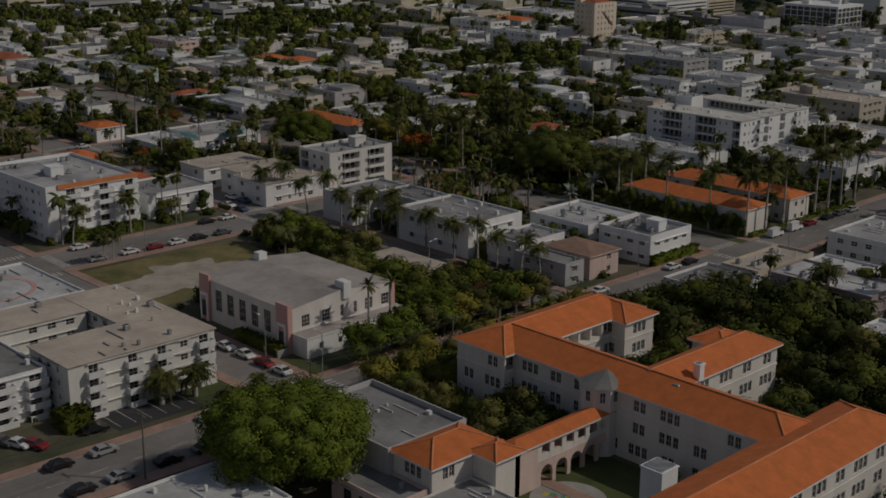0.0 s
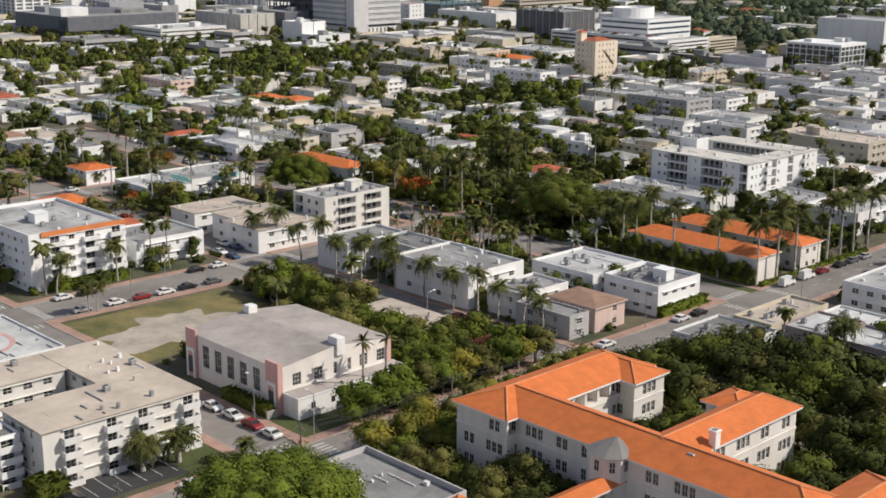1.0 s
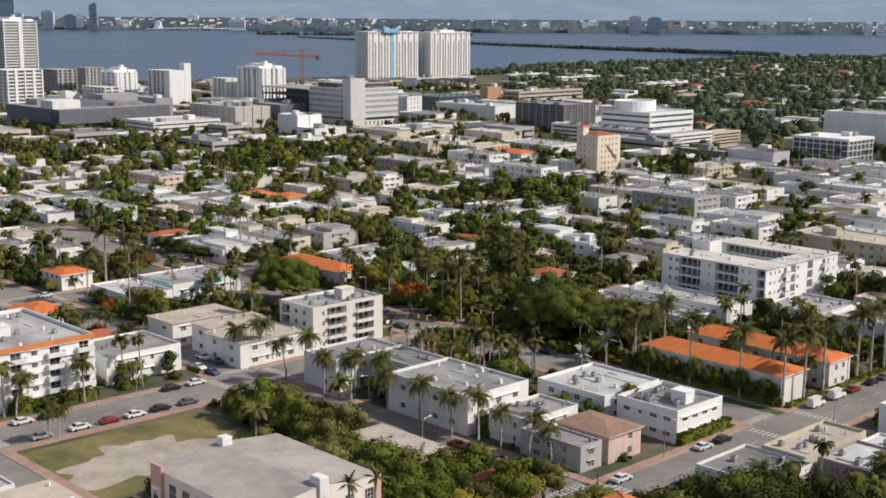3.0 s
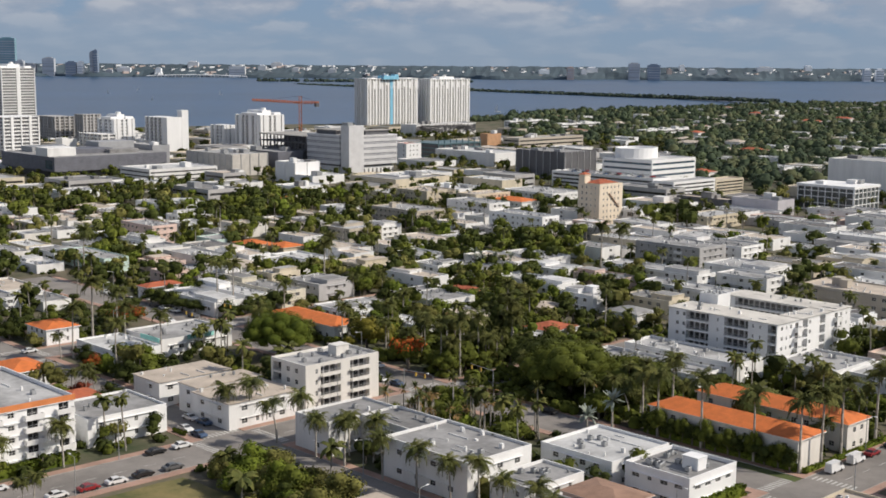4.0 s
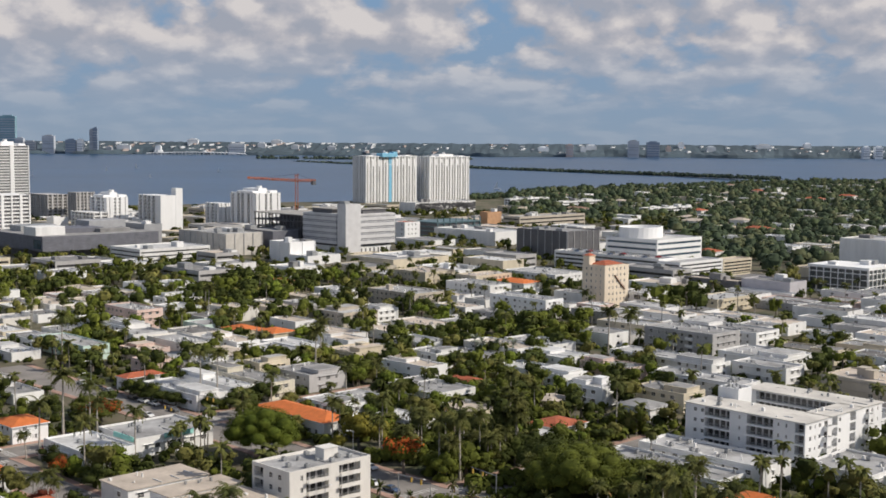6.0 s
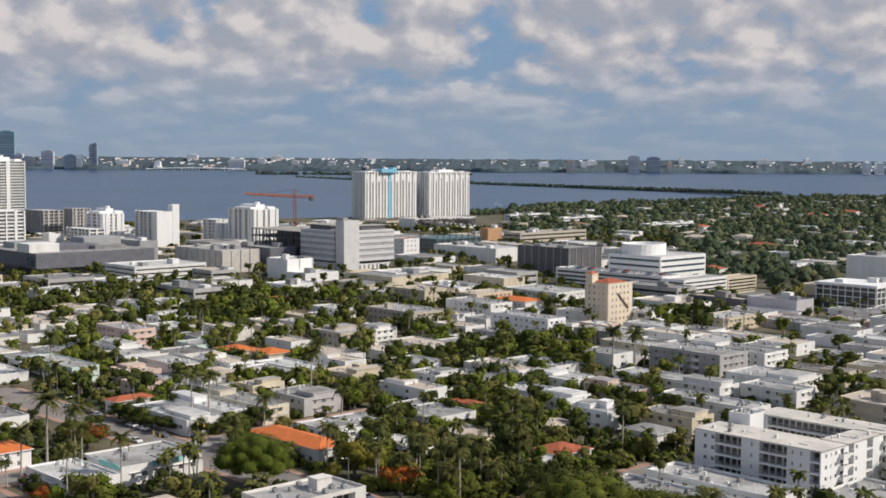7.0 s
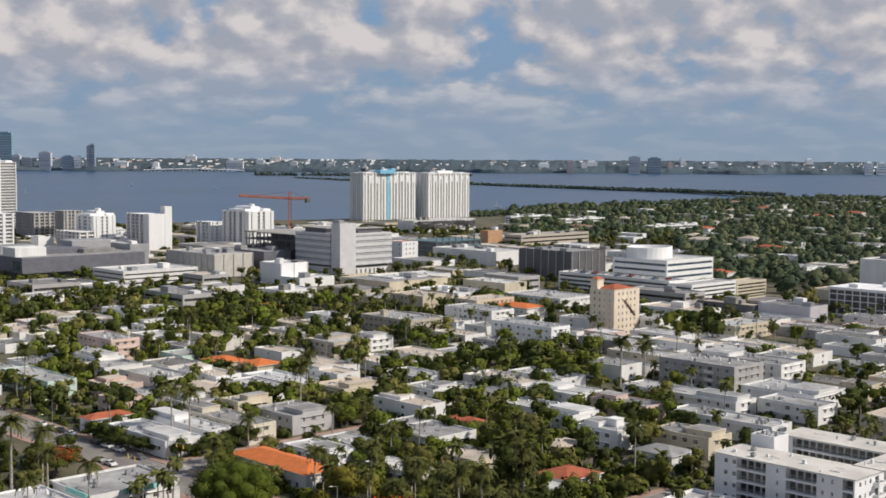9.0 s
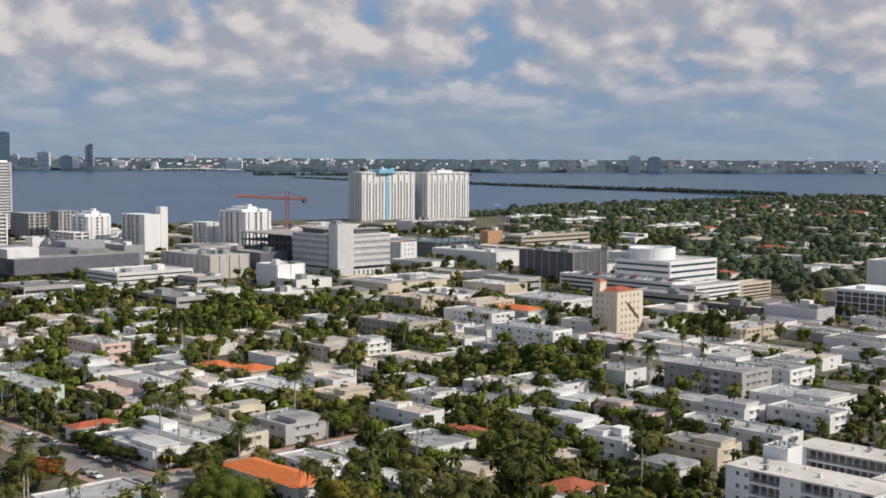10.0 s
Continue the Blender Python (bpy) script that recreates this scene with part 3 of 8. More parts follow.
AVE = [(-161.5, 12.0), (-266.5, 14.0), (-377.5, 10.5)]          # avenues run along y: middle and width
STREETS = [(124.0, 9.0), (194.5, 11.0), (258.5, 13.0)]            # streets run along x
g, kerb, walkway, lines = Geo(), Geo(), Geo(), Geo()
road_x = (-500, -40)
road_y = (20, 345)
for x, w in AVE:
    g.box(x - w / 2, x + w / 2, *road_y, -0.1, 0.02)
    TAKEN.append((x - w / 2 - 2.5, x + w / 2 + 2.5, *road_y))
for y, w in STREETS:
    cuts = [road_x[0]] + sorted(q for x, v in AVE for q in (x - v / 2, x + v / 2)) + [road_x[1]]
    for a, b in zip(cuts[::2], cuts[1::2]):
        g.box(a, b, y - w / 2, y + w / 2, -0.1, 0.02)
        # pavements with a real kerb, either side, stopping at the avenues
        for s in (-1, 1):
            yk = y + s * w / 2
            e0, e1 = (yk, yk + 0.18) if s > 0 else (yk - 0.18, yk)
            kerb.box(a + 2.6, b - 2.6, e0, e1, -0.1, 0.15)
            e0, e1 = (yk + 0.18, yk + 2.4) if s > 0 else (yk - 2.4, yk - 0.18)
            walkway.box(a + 2.6, b - 2.6, e0, e1, -0.1, 0.14)
    TAKEN.append((road_x[0], road_x[1], y - w / 2 - 2.4, y + w / 2 + 2.4))
for x, v in AVE:
    cuts = [road_y[0]] + sorted(q for y, w in STREETS for q in (y - w / 2, y + w / 2)) + [road_y[1]]
    for a, b in zip(cuts[::2], cuts[1::2]):
        for s in (-1, 1):
            xk = x + s * v / 2
            e0, e1 = (xk, xk + 0.18) if s > 0 else (xk - 0.18, xk)
            kerb.box(e0, e1, a, b, -0.1, 0.15)
            e0, e1 = (xk + 0.18, xk + 2.6) if s > 0 else (xk - 2.6, xk - 0.18)
            walkway.box(e0, e1, a, b, -0.1, 0.14)
        y = a + 6
        while y < b - 6:
            lines.box(x - 0.07, x + 0.07, y, y + 3, 0.02, 0.026)
            y += 7
        for y in (a + 1.2, b - 3.6):
            for k in range(int(v / 1.1) - 1):
                u = x - v / 2 + 0.8 + k * 1.1
                lines.box(u, u + 0.5, y, y + 2.4, 0.02, 0.026)
for y, w in STREETS:
    for x, v in AVE:
        for s in (-1, 1):
            u0 = x + s * (v / 2 + 1.0) + (0 if s > 0 else -2.4)
            for k in range(int(w / 1.1) - 1):
                u = y - w / 2 + 0.7 + k * 1.1
                lines.box(u0, u0 + 2.4, u, u + 0.5, 0.021, 0.027)
tagged(new("road", g.mesh("road", [ASPHALT])), "worn grey asphalt streets and avenues on a square grid", "road", kind="structure")
tagged(new("kerb", kerb.mesh("kerb", [CONCRETE])), "pale concrete kerbs along the streets", "kerb", kind="structure")
tagged(new("pavement", walkway.mesh("pavement", [PAVING])), "salmon-pink paved sidewalks beside the streets", "pavement", kind="structure")
tagged(new("road_marking", lines.mesh("road_marking", [LINE])), "white painted lane dashes and crosswalk bars", "road marking", kind="structure")


def patch(name, x0, x1, y0, y1, mat, label, z=0.03, kind="structure", mark=True, seed=3, wave=1.2):
    """A patch of ground with an uneven rim."""
    rng = random.Random(seed)
    pts = []
    for (ax, ay), (bx, by) in (((x0, y0), (x1, y0)), ((x1, y0), (x1, y1)), ((x1, y1), (x0, y1)), ((x0, y1), (x0, y0))):
        for k in range(6):
            pts.append((ax + (bx - ax) * k / 6 + rng.uniform(-wave, wave), ay + (by - ay) * k / 6 + rng.uniform(-wave, wave)))
    if mark:
        TAKEN.append((x0, x1, y0, y1))
    return sheet(name, pts, z, mat, label, "ground", kind=kind)


patch("grass_lot", -255, -222, 130, 172, DRYLAWN, "empty lot of dry yellow-green grass", 0.03, wave=0.3)
rng = random.Random(6)
ph = [rng.uniform(0, 6.28) for _ in range(4)]
ring = []
for k in range(64):
    w = 6.2832 * k / 64
    r = 1 + 0.2 * math.sin(2 * w + ph[0]) + 0.17 * math.sin(3 * w + ph[1]) + 0.12 * math.sin(7 * w + ph[2]) + 0.09 * math.sin(13 * w + ph[3])
    ring.append((-236 + 11.5 * r * math.cos(w), 148.5 + 14.5 * r * math.sin(w)))
sheet("bare_ground", ring, 0.045, SAND, "pale bare sandy ground worn into a grassy lot", "ground")
tagged(bpy.data.objects["bare_ground"], kind="structure")
patch("car_park", -182, -172, 93, 111, ASPHALT_D, "dark asphalt car park with white bay lines", 0.03, wave=0.1)
bays = Geo()
for k in range(6):
    bays.box(-180.6, -173.4, 94 + k * 2.8, 94.14 + k * 2.8, 0.032, 0.04)
tagged(new("parking_line", bays.mesh("parking_line", [LINE])), "white painted bay lines on dark asphalt", "road marking", kind="structure")
patch("lawn", -179, -171, 109, 117, LAWN, "small green lawn at a street corner", 0.05, mark=False, wave=0.2)
patch("lawn", -180, -168, 131, 140, LAWN, "green lawn beside the gymnasium steps", 0.04, mark=False, wave=0.4)
patch("lawn", -121, -98, 118, 143, LAWN, "green school yard lawn", 0.04, mark=False, wave=0.4)
patch("lawn", -210, -168, 262, 269, LAWN, "clipped green verge before the tiled hotel", 0.03, mark=False, wave=0.3)

# ---- plants ----
PLANTS = {}


def lobe_core(g, cx, cy, cz, r, h, rng):
    """The dense inside of a clump of foliage: a rough eight-sided bulb."""
    rings = []
    for z, q in ((-0.75, 0.6), (-0.15, 1.0), (0.45, 0.88), (0.9, 0.4)):
        rings.append([(z, q * rng.uniform(0.85, 1.1), 6.2832 * k / 8) for k in range(8)])
    def at(p):
        return (cx + r * p[1] * math.cos(p[2]), cy + r * p[1] * math.sin(p[2]), cz + h * p[0])
    def nor(p):
        return tuple(Vector((p[1] * math.cos(p[2]), p[1] * math.sin(p[2]), p[0] + 0.2)).normalized())
    for lo, hi in zip(rings, rings[1:]):
        for k in range(8):
            four = (lo[k], lo[(k + 1) % 8], hi[(k + 1) % 8], hi[k])
            g.quad(*[at(p) for p in four])
            g.n += [nor(p) for p in four]
    for a, b, c, d in ((0, 1, 2, 3), (0, 3, 4, 7), (4, 5, 6, 7)):
        g.quad(*[at(rings[-1][k]) for k in (a, b, c, d)])
        g.n += [(0, 0, 1)] * 4


def crown_geo(rng, lobes, count, size, flat=0.75, loose=0.45):
    """Many small leaf sprays round several dense lobes, loose at the rim."""
    g = Geo()
    for cx, cy, cz, r in lobes:
        lobe_core(g, cx, cy, cz, r * (0.96 - loose * 0.67), r * (0.96 - loose * 0.67) * flat, rng)
    tot = sum(r ** 2 for *_, r in lobes)
    for cx, cy, cz, r in lobes:
        for k in range(max(8, int(count * r * r / tot))):
            u = Vector((rng.gauss(0, 1), rng.gauss(0, 1), rng.gauss(0, 1))).normalized()
            if u.z < -0.55:
                u.z *= -0.4
            rad = r * (1.07 - loose + loose * rng.random() ** 0.6)
            p = Vector((cx, cy, cz)) + Vector((u.x * rad, u.y * rad, u.z * rad * flat))
            n = (u + Vector((rng.uniform(-.6, .6), rng.uniform(-.6, .6), rng.uniform(-.1, .8)))).normalized()
            nv = tuple((u + Vector((rng.uniform(-.35, .35), rng.uniform(-.35, .35), rng.uniform(-.05, .5)))).normalized())
            g.n += [nv] * 4
            a = n.orthogonal().normalized()
            a = Matrix.Rotation(rng.uniform(0, 6.3), 3, n) @ a
            b = n.cross(a)
            s = size * rng.uniform(0.55, 1.3)
            t = s * rng.uniform(0.5, 0.9)
            lift = n * s * 0.25
            g.quad(tuple(p - a * s), tuple(p - b * t + lift), tuple(p + a * s), tuple(p + b * t + lift))
    return g


def broad_tree(kind, seed):
    """Tapered trunk, limbs and a crown of leaf sprays about 8 m high; scaled when planted."""
    rng = random.Random(seed)
    leaf, lab, cat = {"green": (LEAF, "broad-leaved street tree with a full green crown", "tree"), "dark": (LEAF_D, "dense dark green broad-leaved tree", "tree"),
                      "olive": (LEAF_O, "loose olive-green tree with gaps in its crown", "tree"), "bright": (LEAF_B, "broad tree with bright green clumped foliage", "tree"),
                      "yellow": (LEAF_Y, "tree with yellowing leaves", "tree"), "bloom": (BLOOM, "flamboyant tree covered in orange-red blossom", "tree"),
                      "red": (BLOOM_R, "small tree with dull red foliage", "tree")}[kind]
    o = thing("tree", 0, 0, 0, lab, cat)
    g = Geo()
    lean = Vector((rng.uniform(-.4, .4), rng.uniform(-.4, .4), 2.0))
    g.rod((0, 0, -0.2), lean, 0.32, 0.22, 7)
    lobes = []
    n = rng.randint(5, 8)
    for k in range(n):
        w = 6.283 * k / n + rng.uniform(-.4, .4)
        rad = rng.uniform(1.3, 2.5)
        tip = lean + Vector((math.cos(w) * rad, math.sin(w) * rad, rng.uniform(0.3, 2.6)))
        g.rod(lean, tip, 0.14, 0.05, 5)
        lobes.append((*tip, rng.uniform(1.4, 2.1)))
    lobes.append((lean.x, lean.y, lean.z + rng.uniform(2.4, 3.4), rng.uniform(1.5, 2.2)))
    lobes.append((lean.x, lean.y, lean.z + 1.3, 2.4))
    part("trunk", g, [BARK], o, smooth=True)
    count = {"olive": 1350}.get(kind, 1650)
    if kind == "bloom":
        cg = crown_geo(rng, lobes, 1700, 0.21)
        top = [k for k in range(len(cg.i)) if cg.v[cg.f[k][0]][2] > lean.z + 2.0]
        for k in top:
            if rng.random() < 0.6:
                cg.i[k] = 1
        part("crown", cg, [LEAF, BLOOM], o)
    else:
        part("crown", crown_geo(rng, lobes, count, 0.205), [leaf], o)
    return o


def palm_tree(kind, seed):
    """Slender trunk, a little bent, and arching feathered fronds; about 10 m high, scaled when planted."""
    rng = random.Random(seed)
    fan = kind in ("fan", "silver", "dryfan")
    lab = {"royal": "tall palm with a smooth pale trunk and a feathery crown", "coconut": "leaning coconut palm with long drooping fronds",
           "fan": "slim fan palm with a round tuft of leaves", "silver": "silvery fan palm with a wide pale crown", "dryfan": "slim fan palm with browning fronds",
           "date": "stout date palm with a dense spreading crown"}[kind]
    h = {"royal": 11.0, "coconut": 8.5, "fan": 9.0, "silver": 5.0, "dryfan": 8.5, "date": 3.4}[kind]
    o = thing("palm_tree", 0, 0, 0, lab, "palm tree")
    g = Geo()
    bend = rng.uniform(0.6, 1.8) if kind == "coconut" else rng.uniform(0, 0.3)
    w = rng.uniform(0, 6.28)
    pts = [Vector((math.cos(w) * bend * (k / 5) ** 2, math.sin(w) * bend * (k / 5) ** 2, h * k / 5 - (0.2 if k == 0 else 0))) for k in range(6)]
    r = 0.34 if kind == "date" else 0.2
    for a, b, k in zip(pts, pts[1:], range(5)):
        g.rod(a, b, r * (1.25 - 0.13 * k), r * (1.12 - 0.13 * k), 6)
    part("trunk", g, [PALMBARK], o, smooth=True)
    top = pts[-1]
    g = Geo()
    n = {"royal": 30, "coconut": 30, "fan": 22, "silver": 26, "dryfan": 22, "date": 44}[kind]
    length = {"royal": 3.9, "coconut": 4.2, "fan": 1.7, "silver": 2.3, "dryfan": 1.7, "date": 3.9}[kind]
    for k in range(n):
        az = k * 2.39996 + rng.uniform(-.2, .2)
        el = rng.uniform(-0.3, 1.25) if not fan else rng.uniform(-0.7, 1.3)
        d = Vector((math.cos(az), math.sin(az), 0))
        ln = length * rng.uniform(0.85, 1.1)
        p, ang, seg = Vector(top), el, 5 if not fan else 2
        side = Vector((-d.y, d.x, 0))
        prev = None
        mi = 1 if (kind == "dryfan" and el < 0.3) or (kind == "fan" and el < -0.45) else 0
        for s in range(seg + 1):
            u = s / seg
            half = (0.12 + 0.62 * math.sin(min(1, u * 1.15 + 0.12) * math.pi) ** 0.7) * (0.82 if not fan else 1.25 * u + 0.1) * length / 3.3
            drop = Vector((0, 0, -half * (0.55 if not fan else 0.1)))
            row = (p + side * half + drop, p, p - side * half + drop)
            if prev:
                if fan:
                    g.quad(tuple(prev[0]), tuple(row[0]), tuple(row[1]), tuple(prev[1]), mi)
                    g.quad(tuple(prev[1]), tuple(row[1]), tuple(row[2]), tuple(prev[2]), mi)
                else:
                    # leaflets: two narrow blades a side for each stretch of the rib
                    for q in (0, 2):
                        for f0, f1 in ((0.0, 0.42), (0.5, 0.92)):
                            ra, rb = prev[1].lerp(row[1], f0), prev[1].lerp(row[1], f1)
                            oa = prev[q].lerp(row[q], min(1, f0 + 0.35))
                            ob = prev[q].lerp(row[q], min(1, f1 + 0.2))
                            g.quad(tuple(ra), tuple(rb), tuple(ob), tuple(oa), mi)
            prev = row
            p = p + (d * math.cos(ang) + Vector((0, 0, math.sin(ang)))) * (ln / seg)
            ang -= (0.42 if kind != "royal" else 0.36) if not fan else 0.35
    part("crown", g, [FROND_G if kind == "silver" else FROND, FROND_T], o)
    return o


def plant(kind, x, y, s=1.0, sz=None, z=0.0, rng=random):
    """Plants a tree of that kind; a few different ones of each kind are grown and copied."""
    pool = PLANTS.setdefault(kind, [])
    palm = kind in ("royal", "coconut", "fan", "silver", "dryfan", "date")
    if len(pool) < (4 if palm else 5):
        o = (palm_tree if palm else broad_tree)(kind, 11 * len(pool) + len(kind) + ord(kind[0]))
        o.matrix_basis = pose(x, y, z, 0, 0, rng.uniform(0, 360))
        pool.append(o)
    else:
        o = copy_thing(rng.choice(pool), pose(x, y, z, 0, 0, rng.uniform(0, 360)))
    o.scale = (s, s, sz or s)
    return o


def grove(x0, x1, y0, y1, n, kinds, s0=0.7, s1=1.2, seed=1, gap=1.0):
    rng = random.Random(seed)
    for k in range(n):
        for _ in range(12):
            x, y = rng.uniform(x0, x1), rng.uniform(y0, y1)
            if free(x - 0.3, x + 0.3, y - 0.3, y + 0.3, gap):
                s = rng.uniform(s0, s1)
                plant(rng.choice(kinds), x, y, s, s * rng.uniform(0.85, 1.15), rng=rng)
                break


def forest(name, trees, label, seed=1, quads=126, size=0.41, kind="stuff"):
    """Town trees beyond counting, joined: short trunks, and several leafy lobes each. trees: x, y, size, leaf index."""
    r = np.random.RandomState(seed)
    out, idx, nor = [], [], []
    cw = np.arange(6) * 1.0472
    for x, y, s, m in trees:
        lobes = r.randint(4, 7)
        ang = r.uniform(0, 6.283, lobes)
        rad = r.uniform(0.6, 2.3, lobes) * s
        cen = np.stack([x + rad * np.cos(ang), y + rad * np.sin(ang), (r.uniform(2.1, 5.4, lobes)) * s], 1)
        lr = r.uniform(1.5, 2.4, lobes) * s
        for c, q in zip(cen, lr):
            # dense inside of each lobe
            ring = [np.stack([c[0] + q * f * np.cos(cw), c[1] + q * f * np.sin(cw), np.full(6, c[2] + q * 0.8 * z)], 1) for z, f in ((-0.5, 0.5), (0.1, 0.68), (0.58, 0.4))]
            for lo, hi in zip(ring, ring[1:]):
                out.append(np.stack([lo, np.roll(lo, -1, 0), np.roll(hi, -1, 0), hi], 1))
            out.append(np.stack([ring[2][[0, 1, 2, 3]], ring[2][[0, 3, 4, 5]]]))
            rn = np.stack([np.cos(cw + 0.52), np.sin(cw + 0.52), np.full(6, 0.0)], 1)
            nor += [rn * 0.97 + (0, 0, 0.2), rn * 0.75 + (0, 0, 0.65), np.array([(0, 0, 1.0)] * 2)]
            idx += [m] * 14
        n = quads
        k = r.randint(0, lobes, n)
        u = r.normal(size=(n, 3))
        u[:, 2] = np.where(u[:, 2] < -0.6, -u[:, 2] * 0.4, u[:, 2])
        u /= np.linalg.norm(u, axis=1, keepdims=True)
        p = cen[k] + u * (lr[k] * (0.6 + 0.45 * r.rand(n) ** 0.6))[:, None] * np.array((1, 1, 0.8))
        nn = u + np.stack([r.uniform(-.6, .6, n), r.uniform(-.6, .6, n), r.uniform(-.1, .8, n)], 1)
        nn /= np.linalg.norm(nn, axis=1, keepdims=True)
        a = np.cross(nn, r.normal(size=(n, 3)))
        a /= np.linalg.norm(a, axis=1, keepdims=True)
        b = np.cross(nn, a)
        q = (size * s * r.uniform(0.6, 1.3, n))[:, None]
        t = q * r.uniform(0.5, 0.9, n)[:, None]
        out.append(np.stack([p - a * q, p - b * t + nn * q * 0.25, p + a * q, p + b * t + nn * q * 0.25], 1))
        nor.append(u + np.stack([r.uniform(-.35, .35, n), r.uniform(-.35, .35, n), r.uniform(-.05, .5, n)], 1))
        idx += [m] * n
        # trunk: four upright faces
        w = 0.22 * s
        c = np.array([(-w, -w), (w, -w), (w, w), (-w, w)])
        tr = [[(x + c[i][0], y + c[i][1], 0), (x + c[(i + 1) % 4][0], y + c[(i + 1) % 4][1], 0), (x + c[(i + 1) % 4][0] * .6, y + c[(i + 1) % 4][1] * .6, 4.2 * s), (x + c[i][0] * .6, y + c[i][1] * .6, 4.2 * s)] for i in range(4)]
        out.append(np.array(tr))
        nor.append(np.array([(0, -1.0, 0), (1, 0, 0), (0, 1, 0), (-1, 0, 0)]))
        idx += [6] * 4
    nor = np.concatenate(nor)
    nor /= np.linalg.norm(nor, axis=1, keepdims=True)
    me = quads_mesh(name, np.concatenate(out), [LEAF, LEAF_D, LEAF_O, LEAF_B, LEAF_Y, BLOOM, BARK], idx, nor)
    return tagged(new(name, me), label, "trees", kind=kind)


def palms(name, trees, label, seed=1):
    """Town palms beyond counting, joined: slim trunks and arching fronds. trees: x, y, height, crown length."""
    r = random.Random(seed)
    g = Geo()
    for x, y, h, ln in trees:
        lean = Vector((r.uniform(-.8, .8), r.uniform(-.8, .8), h))
        base = Vector((x, y, 0))
        g.rod(base, base + lean, 0.22, 0.15, 5, 1, False)
        top = base + lean
        for k in range(18):
            az, el = k * 2.39996 + r.uniform(-.2, .2), r.uniform(-0.6, 1.1)
            d = Vector((math.cos(az), math.sin(az), 0))
            side = Vector((-d.y, d.x, 0))
            p, prev = Vector(top), None
            for s in range(4):
                half = ln * (0.06, 0.2, 0.18, 0.04)[s]
                row = (p + side * half - Vector((0, 0, half * 0.6)), p, p - side * half - Vector((0, 0, half * 0.6)))
                if prev:
                    g.quad(tuple(prev[0]), tuple(row[0]), tuple(row[1]), tuple(prev[1]))
                    g.quad(tuple(prev[1]), tuple(row[1]), tuple(row[2]), tuple(prev[2]))
                prev = row
                p = p + (d * math.cos(el) + Vector((0, 0, math.sin(el)))) * (ln / 3)
                el -= 0.62
    return tagged(new(name, g.mesh(name, [FROND, PALMBARK])), label, "palm trees", kind="stuff")


def hedge(x0, x1, y0, y1, h, label="clipped green garden hedge beside a wall", seed=2, mat=None):
    rng = random.Random(seed)
    w, d = x1 - x0, y1 - y0
    g = Geo()
    g.box(-w / 2 + 0.15, w / 2 - 0.15, -d / 2 + 0.15, d / 2 - 0.15, 0, h - 0.15)
    for k in range(int((w * d + 2 * h * (w + d)) * 3)):
        a, b, c = rng.uniform(-w / 2, w / 2), rng.uniform(-d / 2, d / 2), rng.uniform(0.1, h)
        m = rng.random()
        if m < 0.4:
            c = h + rng.uniform(-.15, .1)
        elif m < 0.7:
            b = (-d / 2 if rng.random() < .7 else d / 2) + rng.uniform(-.1, .1)
        else:
            a = (w / 2 if rng.random() < .7 else -w / 2) + rng.uniform(-.1, .1)
        s = rng.uniform(0.18, 0.4)
        u = Vector((rng.gauss(0, 1), rng.gauss(0, 1), rng.gauss(0, 1))).normalized()
        v = u.orthogonal()
        p = Vector((a, b, c))
        g.quad(tuple(p - u * s), tuple(p - v * s), tuple(p + u * s), tuple(p + v * s))
    o = new("hedge", g.mesh("hedge", [mat or LEAF_B]))
    o.location = ((x0 + x1) / 2, (y0 + y1) / 2, 0)
    return tagged(o, label, "hedge")


